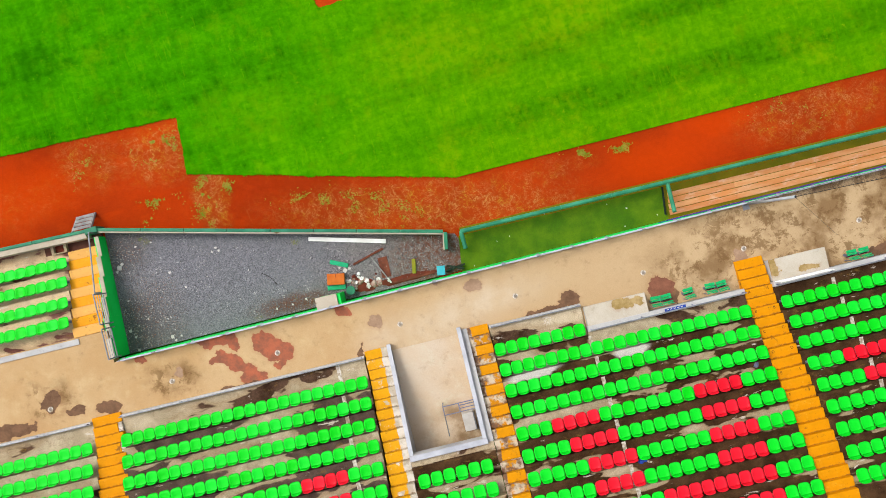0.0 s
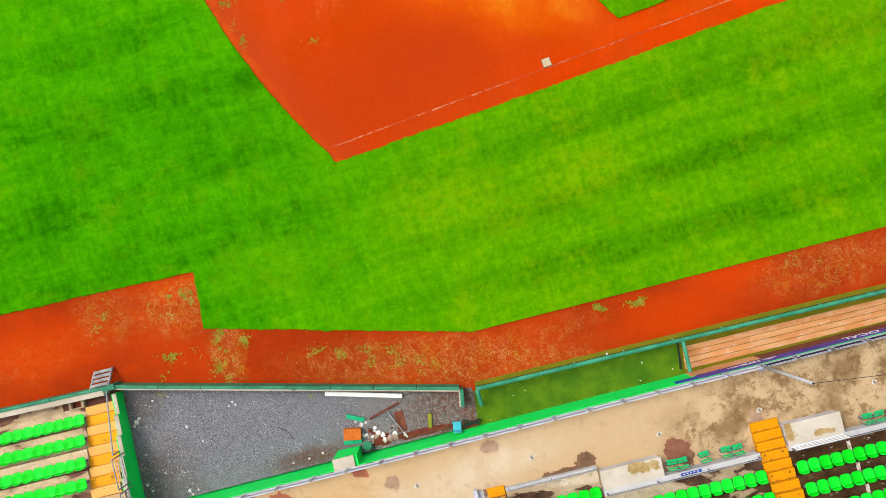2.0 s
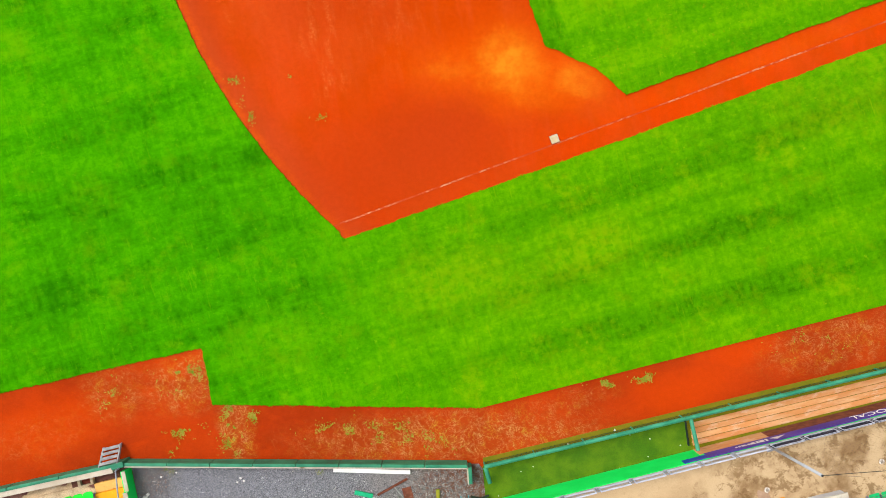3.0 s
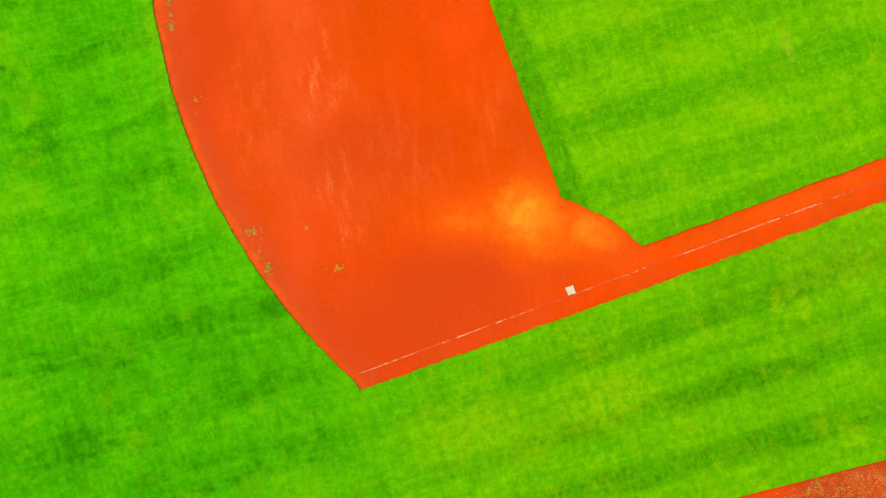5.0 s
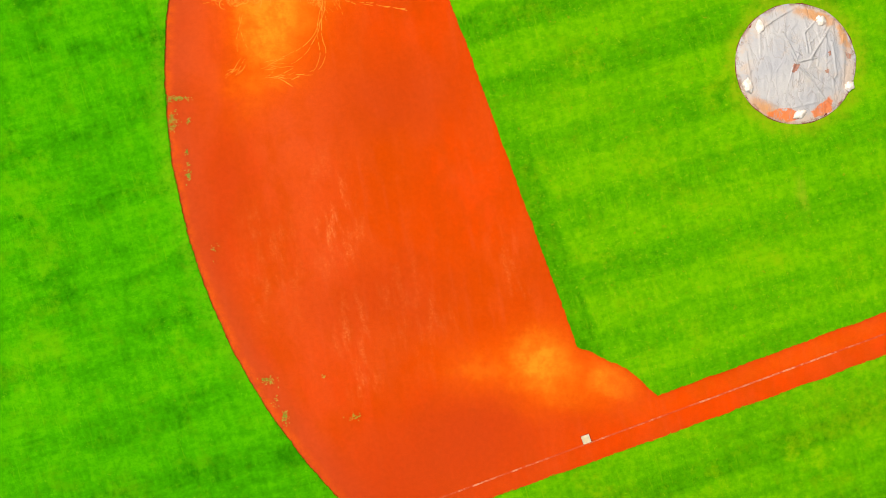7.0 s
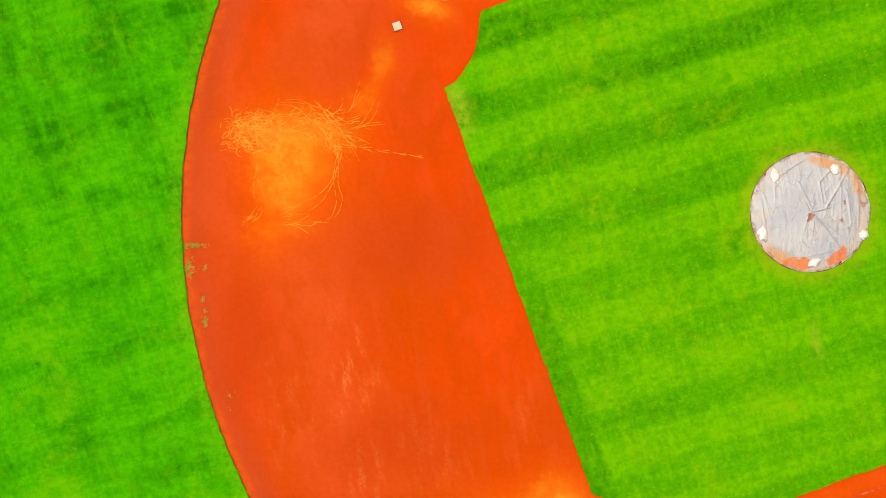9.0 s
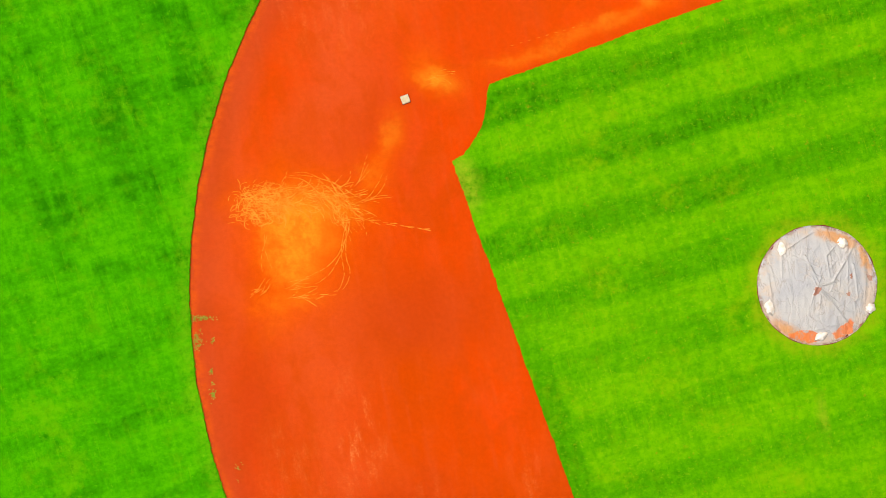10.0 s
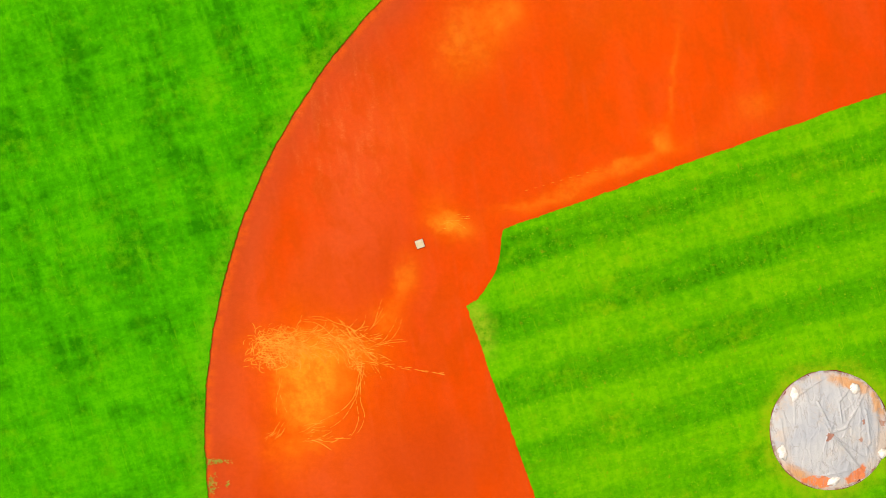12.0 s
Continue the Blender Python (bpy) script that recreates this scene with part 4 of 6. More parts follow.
def sheet(outline, z, skirt, cell=0.0):
    """A flat sheet with a short edge that goes down all round; cell: the spacing of points inside it."""
    n = len(outline)
    flat_points = [Vector((p.x, p.y)) for p in outline]
    if cell:
        xs, ys = [p.x for p in outline], [p.y for p in outline]
        flat_points += [Vector((x * cell + 0.37, y * cell + 0.53)) for x in range(int(min(xs) / cell), int(max(xs) / cell)) for y in range(int(min(ys) / cell), int(max(ys) / cell))]
    points, _, tris, origin, _, _ = geometry.delaunay_2d_cdt(flat_points, [], [list(range(n))], 1, 1e-5)
    bm = bmesh.new()
    vs = [bm.verts.new((p.x, p.y, z)) for p in points]
    for t in tris:
        bm.faces.new([vs[i] for i in t])
    place_of = {o: i for i, group in enumerate(origin) for o in group}
    top = [vs[place_of[i]] for i in range(n)]
    low = [bm.verts.new((p.x, p.y, z - skirt)) for p in outline]
    for i in range(n):
        j = (i + 1) % n
        if top[i] is not top[j]:
            bm.faces.new((top[i], top[j], low[j], low[i]))
    for v in [v for v in bm.verts if not v.link_faces]:
        bm.verts.remove(v)
    return bm


def setting(ob, label, category):
    return tagged(ob, label, category, kind="structure")


# ---- the diamond: its own axes from third base towards second (A) and towards home (B) ----
THIRD = Vector((4.04, 15.70))
A_AXIS = Vector((-0.3463, 0.9381))
B_AXIS = Vector((0.9381, 0.3463))


def F(a, b):
    p = THIRD + A_AXIS * a + B_AXIS * b
    return (p.x, p.y)


def arc(cx, cy, r, a0, a1, n):
    return [(cx + r * math.cos(radians(a0 + (a1 - a0) * i / n)), cy + r * math.sin(radians(a0 + (a1 - a0) * i / n))) for i in range(n + 1)]


# ---- ground ----
bm = bmesh.new()
bmesh.ops.create_grid(bm, x_segments=8, y_segments=8, size=1500)
for v in bm.verts:
    v.co.z = -0.30
setting(part("ground", bm, "far"), "open grass ground reaching the horizon", "ground")

# clay sheets: the infield and the track along the stand
setting(part("infield_clay", fresh(box, -30, 75, 9.0, 90, -0.28, 0.0), "clay"), "raked red infield clay with sandy dry patches", "infield")
setting(part("warning_track", fresh(box, -70, 75, -1.0, 8.995, -0.28, -0.002), "track"), "brownish red clay track with dry weeds along the stand", "track")

# lawn outside the skinned infield: foul ground and outfield in one piece
CX, CY, R = 13.27, 32.86, 28.63
start = math.degrees(math.atan2(11.28 - CY, -5.62 - CX))
lawn = [(-70, -6.9), (-11.96, 6.22), (-11.47, 3.64), (0.70, 3.49), (75, 22.4), (75, 40.40), (17.99, 19.68), (5.95, 15.22), (-5.58, 11.10)]
lawn += arc(CX, CY, R, start + 359.5, 20, 140)
lawn += [(75, 60), (75, 140), (-70, 140)]
setting(part("lawn", sheet(ragged(lawn, 0.07, 0.032, 2.0), 0.055, 0.07, 5.0), "grass"), "mown green grass with faint mowing bands", "lawn")

# infield lawn with quarter-round cut-outs at the bases
inner = [F(0.79, 3.78)] + [F(3.73 * math.sin(radians(t)), 3.73 * math.cos(radians(t))) for t in range(20, 56, 4)] + [F(3.71, 1.63), F(4.12, 1.10), F(23.98, 1.08)]
inner += [F(27.43 - 3.70 * math.cos(radians(t)), 3.77 * math.sin(radians(t))) for t in range(26, 76, 4)]
inner += [F(26.74, 3.88), F(26.74, 23.5), F(23.5, 26.5), F(3.9, 26.5), F(0.79, 23.5)]
setting(part("infield_lawn", sheet(ragged(inner, 0.07, 0.032, 5.0), 0.050, 0.065, 4.0), "infield_grass"), "striped green infield grass around the mound", "lawn")



def fringe(name, outline, z, material, seed, label):
    """Loose blades that hang over a lawn's cut edge."""
    rnd = random.Random(seed)
    verts, faces = [], []
    for i, p in enumerate(outline):
        q = outline[(i + 1) % len(outline)]
        if not (-30 < p.x < 30 and -4 < p.y < 64) or (q - p).length > 1.0:
            continue
        out = math.atan2((q - p).y, (q - p).x) - math.pi / 2
        lush = max(0.0, noise.noise(p * 1.3 + Vector((seed, 0, 0))) + 0.7 * noise.noise(p * 5.0))
        for _ in range(5):
            c = p.lerp(q, rnd.random())
            a, l, w = out + rnd.uniform(-0.9, 0.9), rnd.uniform(0.02, 0.06) + 0.13 * lush * rnd.random(), rnd.uniform(0.008, 0.016)
            k = len(verts)
            verts += [(c.x - math.cos(a) * 0.03 - math.sin(a) * w, c.y - math.sin(a) * 0.03 + math.cos(a) * w, z + 0.004), (c.x - math.cos(a) * 0.03 + math.sin(a) * w, c.y - math.sin(a) * 0.03 - math.cos(a) * w, z + 0.004),
                      (c.x + math.cos(a) * l, c.y + math.sin(a) * l, max(0.01, z - 0.35 * l))]
            faces.append((k, k + 1, k + 2))
    me = bpy.data.meshes.new(name)
    me.from_pydata(verts, [], faces)
    me.materials.append(MAT[material])
    tagged(new(name, me), label, "grass", kind="stuff")


fringe("grass_fringe", ragged(lawn, 0.07, 0.032, 2.0), 0.055, "grass", 6, "loose grass blades over the outer lawn's cut edge")
fringe("grass_fringe", ragged(inner, 0.07, 0.032, 5.0), 0.055, "infield_grass", 9, "loose grass blades over the infield lawn's cut edge")

# chalk line from the arc through third base towards home
bm = bmesh.new()
beam(bm, (*F(-0.24, -11.35), 0.005), (*F(-0.15, 26.0), 0.005), 0.08, 0.004)
setting(part("foul_line", bm, "chalk"), "faint worn white chalk line on red clay", "line")


def base_pad(name, x, y, turn):
    root = empty(name, (x, y, 0), turn)
    bm = fresh(box, -0.19, 0.19, -0.19, 0.19, 0.0, 0.075)
    soften(bm, 0.022, 2)
    part("cushion", bm, "base", root)
    part("skirt", soften(fresh(box, -0.205, 0.205, -0.205, 0.205, -0.01, 0.012), 0.004, 1), "rust", root)
    return tagged(root, "dirty cream square base on red clay", "base", "bases of the diamond")


base_pad("base_pad", 4.04, 15.71, 20.2)
base_pad("base_pad", -5.47, 41.43, 20.2)


# ---- pitcher's mound under its tarpaulin ----
def mound():
    root = empty("covered_mound")
    cx, cy, r = 13.60, 32.97, 2.76
    bm = bmesh.new()
    rings, spokes = 100, 270
    loops = []
    rnd = random.Random(4)
    creases = [((0.57, 0.21), (1.75, 2.02), 0.075, 0.035), ((0.31, 1.39), (1.16, 2.24), 0.055, 0.035), ((0.30, 1.32), (0.44, 0.40), 0.05, 0.035), ((-1.38, 1.73), (-0.68, 2.20), 0.05, 0.035),
               ((-0.68, 2.20), (-0.05, 2.55), 0.05, 0.035), ((0.0, 0.0), (0.85, 0.22), 0.06, 0.035), ((0.02, -0.17), (1.53, -1.90), 0.07, 0.04), ((0.95, -1.35), (1.70, -2.00), 0.06, 0.035),
               ((1.58, 0.97), (1.83, -0.65), 0.05, 0.04), ((-0.65, 1.35), (-0.10, 0.15), 0.045, 0.035), ((-1.72, 1.35), (-1.68, 0.30), 0.035, 0.03), ((-2.3, 0.5), (-2.1, -0.8), 0.03, 0.03),
               ((-0.2, -0.1), (-0.4, -0.9), 0.04, 0.03), ((-2.0, -1.6), (-0.4, -2.1), 0.03, 0.05), ((-0.4, -2.1), (1.0, -1.75), 0.03, 0.05), ((1.30, 1.25), (1.32, -0.3), 0.03, 0.03), ((0.2, -0.3), (1.6, -1.3), 0.04, 0.035)]
    for _ in range(64):
        x, y, a, l = rnd.gauss(0, 1.1), rnd.gauss(0, 1.1), rnd.choice((1.5, 1.2, 1.8, 0.6, -0.5)) + rnd.uniform(-0.35, 0.35), rnd.uniform(0.4, 1.3)
        creases.append(((x, y), (x + math.cos(a) * l, y + math.sin(a) * l), rnd.uniform(0.008, 0.026), rnd.uniform(0.022, 0.04)))
    for i in range(1, rings + 1):
        f = i / rings
        loop = []
        for k in range(spokes):
            a = 6.28319 * k / spokes
            edge = 1 + 0.004 * math.sin(7 * a + 1) + 0.010 * noise.noise(Vector((math.cos(a) * 4, math.sin(a) * 4, 2)))
            x, y = f * r * edge * math.cos(a), f * r * edge * math.sin(a)
            z = 0.27 * max(0.0, 1 - f ** 1.7) + 0.075 + 0.035 * noise.noise(Vector((x * 1.3, y * 0.8, 3))) + 0.03 * noise.noise(Vector((x * 4.5, y * 1.5, 7)))
            for (x0, y0), (x1, y1), high, width in creases:
                dx, dy = x1 - x0, y1 - y0
                t = max(0.0, min(1.0, ((x - x0) * dx + (y - y0) * dy) / (dx * dx + dy * dy)))
                d = math.hypot(x - x0 - t * dx, y - y0 - t * dy)
                if d < 3 * width:
                    z += 1.6 * high * (1 - 0.6 * t) * math.exp(-(d / width) ** 2) * min(1.0, (1 - f) * 6)
            if i == rings:
                z = 0.085
            loop.append(bm.verts.new((cx + x, cy + y, z)))
        loops.append(loop)
    top = bm.verts.new((cx, cy, 0.34))
    for k in range(spokes):
        j = (k + 1) % spokes
        bm.faces.new((top, loops[0][k], loops[0][j]))
        for i in range(rings - 1):
            bm.faces.new((loops[i][k], loops[i + 1][k], loops[i + 1][j], loops[i][j]))
    low = [bm.verts.new((v.co.x, v.co.y, 0.0)) for v in loops[-1]]
    for k in range(spokes):
        j = (k + 1) % spokes
        bm.faces.new((loops[-1][k], low[k], low[j], loops[-1][j]))
    part("tarpaulin", bm, "tarp", root, "wrinkled silver grey tarpaulin with mud stains", True)
    spots = [(cx + (r + 0.02 + 0.06 * noise.noise(Vector((math.cos(a) * 5, math.sin(a) * 5, 0)))) * math.cos(a),
              cy + (r + 0.02 + 0.06 * noise.noise(Vector((math.cos(a) * 5, math.sin(a) * 5, 0)))) * math.sin(a)) for a in [6.28319 * i / 90 for i in range(90)]]
    part("clay_rim", sheet([Vector((*p, 0)) for p in spots], 0.062, 0.05), "rust", root, "thin rim of bare red clay")
    return tagged(root, "round pitching mound under a wrinkled grey tarpaulin", "mound")


mound()


def sandbag(x, y, z, w, d, turn, seed):
    bm = bmesh.new()
    bmesh.ops.create_icosphere(bm, subdivisions=3, radius=1.0)
    for v in bm.verts:
        p = v.co.copy()
        q = 1 + 0.6 * noise.noise(p * 1.6 + Vector((seed, 0, 0))) + 0.25 * noise.noise(p * 4 + Vector((seed, 3, 0)))
        v.co = Vector((p.x * w / 2 * q, p.y * d / 2 * q, max(-0.02, p.z * 0.09 * q)))
    ob = part("sandbag", bm, "bag", None, "", True)
    ob.matrix_world = pose(x, y, z, 0, 0, turn)
    return tagged(ob, "crumpled white sandbag weighing down the tarpaulin", "sandbag", "sandbags on the mound cover")


for i, (x, y, w, d, turn) in enumerate(((11.95, 34.62, 0.40, 0.55, 15), (14.70, 34.93, 0.42, 0.45, -30), (11.37, 31.95, 0.36, 0.62, 10), (13.76, 30.66, 0.58, 0.36, 25), (16.02, 31.93, 0.40, 0.40, 0))):
    sandbag(x, y, 0.15, w, d, turn, i * 3.7)


# ---- drag marks in the sandy patch, and weeds: too many to count ----
def streaks():
    rnd = random.Random(11)
    bm = bmesh.new()

    count = [0]

    def stroke(x, y, ang, bend, length, width):
        count[0] += 1
        z = 0.003 + 0.00001 * count[0]
        pts, n = [], max(6, int(length / 0.12))
        for i in range(n + 1):
            pts.append((x, y, ang))
            x += math.cos(ang) * length / n
            y += math.sin(ang) * length / n
            ang += bend * length / n + rnd.uniform(-0.16, 0.16)
        prev = None
        for i, (px, py, an) in enumerate(pts):
            w = width * (0.35 + 0.65 * math.sin(math.pi * i / len(pts))) * rnd.uniform(0.5, 1.2) / 2
            pair = [bm.verts.new((px - math.sin(an) * w, py + math.cos(an) * w, z)), bm.verts.new((px + math.sin(an) * w, py - math.cos(an) * w, z))]
            if prev and rnd.random() > 0.15:
                bm.faces.new((prev[0], prev[1], pair[1], pair[0]))
            prev = pair

    def spread(n, x, y, ang, bend, length, width):
        for _ in range(n):
            stroke(rnd.uniform(*x), rnd.uniform(*y), rnd.uniform(*ang), rnd.uniform(*bend), rnd.uniform(*length), rnd.uniform(*width))

    slim = (0.015, 0.042)
    spread(260, (-13.2, -10.8), (35.7, 37.3), (0, 6.28), (-6.0, 6.0), (0.3, 0.8), slim)         # loops at the western corner
    spread(70, (-13.3, -11.5), (35.9, 37.2), (-0.6, 0.6), (-1.2, 1.2), (0.4, 1.1), slim)
    spread(110, (-11.4, -8.6), (36.2, 37.4), (-0.7, 0.5), (-2.0, 2.0), (0.4, 1.3), slim)         # along the northern side
    for k in range(3):                                                                          # long pulled lines across the top
        stroke(-11.0 + 0.2 * k, 37.75 + 0.12 * k, 0.12, -0.16, 3.6, 0.035)
        stroke(-10.4 + 0.3 * k, 37.3 - 0.1 * k, -0.28, -0.02, 3.4, 0.03)
    for k in range(4):                                                                          # forks towards second base
        stroke(-9.3 + 0.06 * k, 38.0 - 0.05 * k, -0.75 - 0.04 * k, 0.05, 2.3, 0.03)
        stroke(-7.8 + 0.1 * k, 36.6 + 0.05 * k, 0.18 + 0.04 * k, 0.22, 2.2 - 0.3 * k, 0.03)
        stroke(-7.8 + 0.05 * k, 37.4 + 0.05 * k, 0.70 + 0.12 * k, 0.3, 0.8 + 0.2 * k, 0.022)
    spread(60, (-9.0, -7.4), (35.6, 37.3), (-1.6, 0.8), (-0.8, 0.8), (0.3, 0.9), slim)
    for k in range(4):                                                                          # a curve down the eastern side
        stroke(-8.15 + 0.05 * k, 36.1 - 0.1 * k, -1.55, -0.16 - 0.03 * k, 3.6, 0.035)
    spread(16, (-11.0, -9.6), (32.1, 33.0), (-0.15, 0.45), (0.0, 0.4), (0.4, 1.2), (0.02, 0.04))  # wisps along the southern end
    spread(8, (-12.6, -11.8), (32.2, 32.6), (0.3, 1.1), (-0.4, 0.0), (0.4, 1.0), (0.02, 0.04))
    stroke(-10.4, 32.35, -0.50, -0.05, 1.3, 0.03)
    for k in range(2):
        stroke(-11.9 + 0.1 * k, 35.2, -1.75, 0.15, 1.8, 0.03)
    for k in range(5):                                                                          # a trail towards the infield grass
        stroke(-8.0 + 0.78 * k, 35.98 - 0.12 * k, -0.17, 0.1, 0.65, 0.045)
        stroke(-7.8 + 0.75 * k, 35.86 - 0.10 * k, -0.10, 0.0, 0.5, 0.035)
    for k in range(9):                                                                          # scuffs behind second base
        stroke(-0.6 + 0.40 * k, 43.95 + 0.12 * k, 0.25, 0.3, 0.16, 0.024)
    spread(10, (-4.6, -3.4), (42.1, 42.9), (-0.5, 0.5), (-0.6, 0.6), (0.2, 0.5), (0.02, 0.03))
    return bm


MAT["sand"] = worn("loose_sand", (0.550, 0.190, 0.018), (0.530, 0.135, 0.009), 2, 30, 0.95, gloss=0.02)
tagged(part("drag_marks", streaks(), "sand"), "thin pale drag marks in loose sand on clay", "sand", kind="stuff")


def tufts(spots, seed, thin=0.15):
    """Blades of weed round the given places (x, y, rx, ry, how many)."""
    rnd = random.Random(seed)
    verts, faces = [], []
    for x, y, rx, ry, n in spots:
        for _ in range(3 * n):
            px, py = rnd.gauss(x, rx / 2), rnd.gauss(y, ry / 2)
            if noise.noise(Vector((px * 1.6, py * 1.6, seed))) + 0.45 * noise.noise(Vector((px * 5.0, py * 5.0, seed))) < thin:
                continue
            for _ in range(3):
                a, l, h, w = rnd.uniform(0, 6.28), rnd.uniform(0.03, 0.09), rnd.uniform(0.008, 0.025), rnd.uniform(0.008, 0.016)
                i = len(verts)
                verts += [(px - math.sin(a) * w, py + math.cos(a) * w, 0.0), (px + math.sin(a) * w, py - math.cos(a) * w, 0.0), (px + math.cos(a) * l, py + math.sin(a) * l, h)]
                faces.append((i, i + 1, i + 2))
    me = bpy.data.meshes.new("weeds")
    me.from_pydata(verts, [], faces)
    me.materials.append(MAT["weed"])
    return tagged(new("weeds", me), "low green and straw weeds in the clay", "weeds", kind="stuff")


tufts([(-12.9, 4.9, 1.0, 0.6, 420), (-10.6, 2.6, 0.5, 1.6, 420), (-12.8, 2.5, 0.8, 0.35, 200), (-13.25, 1.7, 0.3, 0.4, 60), (-6.0, 2.4, 1.2, 0.4, 160), (-3.9, 2.4, 1.6, 0.6, 220),
       (8.1, 4.86, 0.5, 0.25, 120), (6.3, 4.6, 0.6, 0.2, 90), (-16.2, 4.0, 0.5, 0.8, 80), (-9.6, 3.1, 0.4, 0.25, 70), (15.8, 6.6, 1.6, 1.0, 70), (-1.8, 2.0, 1.6, 0.6, 160)], 3)
tufts([(-14.85, 31.27, 0.55, 0.14, 34), (-14.98, 30.2, 0.24, 0.42, 40), (-14.25, 30.25, 0.10, 0.12, 5), (-14.34, 28.8, 0.08, 0.18, 7), (-14.23, 27.75, 0.12, 0.30, 14), (-14.28, 28.3, 0.06, 0.1, 3),
       (-10.6, 18.35, 0.45, 0.16, 22), (-9.76, 16.7, 0.18, 0.32, 16), (-6.6, 16.7, 0.42, 0.18, 9), (-8.0, 18.56, 0.08, 0.08, 4), (-10.2, 17.5, 0.2, 0.4, 6), (-13.1, 24.3, 0.2, 0.5, 6)], 5, -0.25)

# ---- floors beside the stand ----
ZC = 1.55                                   # the concourse
EDGE = lambda u: 1.07 - 0.009 * u           # v of the concourse's front edge


def flat(name, corners, z, thick, material, label, category):
    bm = fresh(add_hull, [Vector((p.x, p.y, z - thick)) for p in corners], [Vector((p.x, p.y, z)) for p in corners])
    return setting(part(name, bm, material), label, category)


flat("gravel_floor", [W(-14.7, 1.05), W(0.745, 0.92), Vector((1.02, 0.45, 0)), Vector((0.60, 0.95, 0)), Vector((-15.2, 1.05, 0))], 0.012, 0.2, "gravel", "grey gravel yard with litter and patches of red soil", "gravel")
flat("turf_floor", [W(0.72, 0.98), W(10.35, 0.90), W(10.35, -0.62), W(0.95, -0.64)], 0.030, 0.2, "turf", "olive green artificial turf in the dugout", "turf")
flat("turf_strip", [W(1.00, -0.655), W(21.5, -0.60), W(21.5, -0.95), W(1.05, -0.99)], 0.022, 0.2, "turf_edge", "faded olive turf strip in front of the dugout rail", "turf")
flat("dugout_floor", [W(10.36, 0.90), W(21.5, 0.80), W(21.5, -0.60), W(10.36, -0.62)], 0.012, 0.2, "turf_edge", "dark olive turf under the dugout boards", "turf")

bm = bmesh.new()
add_hull(bm, [W(-23, -0.20, 1.0), W(-14.75, -0.20, 1.0), W(-14.75, 3.50, 1.0), W(-23, 3.50, 1.0)], [W(-23, -0.20, ZC), W(-14.75, -0.20, ZC), W(-14.75, 3.50, ZC), W(-23, 3.50, ZC)])
add_hull(bm, [W(-14.75, 1.20, 1.0), W(23, EDGE(23), 1.0), W(23, 4.45, 1.0), W(5.3, 4.45, 1.0), W(5.3, 3.50, 1.0), W(-14.75, 3.50, 1.0)],
         [W(-14.75, 1.20, ZC), W(23, EDGE(23), ZC), W(23, 4.45, ZC), W(5.3, 4.45, ZC), W(5.3, 3.50, ZC), W(-14.75, 3.50, ZC)])
setting(part("concourse", bm, "concourse"), "sun-bleached beige concrete walkway with brown peeling stains", "walkway")
setting(part("passage_floor", fresh(uvbox, -3.035, -0.115, 3.505, 11.5, 1.0, ZC - 0.001), "vomitory"), "worn concrete floor of the sunken entrance passage", "floor")

# green wall under the concourse, from the yard's corner to the end of the dugout
root = setting(empty("wall_field"), "bright green painted wall under the walkway", "wall")
bm = bmesh.new()
add_hull(bm, [W(-14.52, EDGE(-14.5) - 0.09, -0.2), W(23, EDGE(23) - 0.09, -0.2), W(23, EDGE(23) - 0.002, -0.2), W(-14.52, EDGE(-14.5) - 0.002, -0.2)],
         [W(-14.52, EDGE(-14.5) - 0.09, ZC - 0.02), W(23, EDGE(23) - 0.09, ZC - 0.02), W(23, EDGE(23) - 0.002, ZC - 0.02), W(-14.52, EDGE(-14.5) - 0.002, ZC - 0.02)])
part("wall_face", bm, "green_wall", root)
bm = bmesh.new()
add_hull(bm, [W(-14.52, EDGE(-14.5) - 0.055, ZC - 0.018), W(23, EDGE(23) - 0.055, ZC - 0.018), W(23, EDGE(23) + 0.01, ZC + 0.002), W(-14.52, EDGE(-14.5) + 0.01, ZC + 0.002)],
         [W(-14.52, EDGE(-14.5) - 0.055, ZC + 0.05), W(23, EDGE(23) - 0.055, ZC + 0.05), W(23, EDGE(23) + 0.01, ZC + 0.05), W(-14.52, EDGE(-14.5) + 0.01, ZC + 0.05)])
part("coping", bm, "dirty_coping", root, "stained grey concrete coping")

# pier on the wall beside the yard
root = empty("wall_pier")
part("body", fresh(uvbox, -5.72, -4.66, 0.58, EDGE(-5) - 0.095, 0.0, 1.52), "green_wall", root)
part("cap", soften(fresh(uvbox, -5.74, -4.80, 0.56, EDGE(-5) + 0.02, 1.522, 1.61), 0.012, 1), "cream", root, "cream concrete cap")
tagged(root, "green pier with a cream cap against the yard wall", "pier")


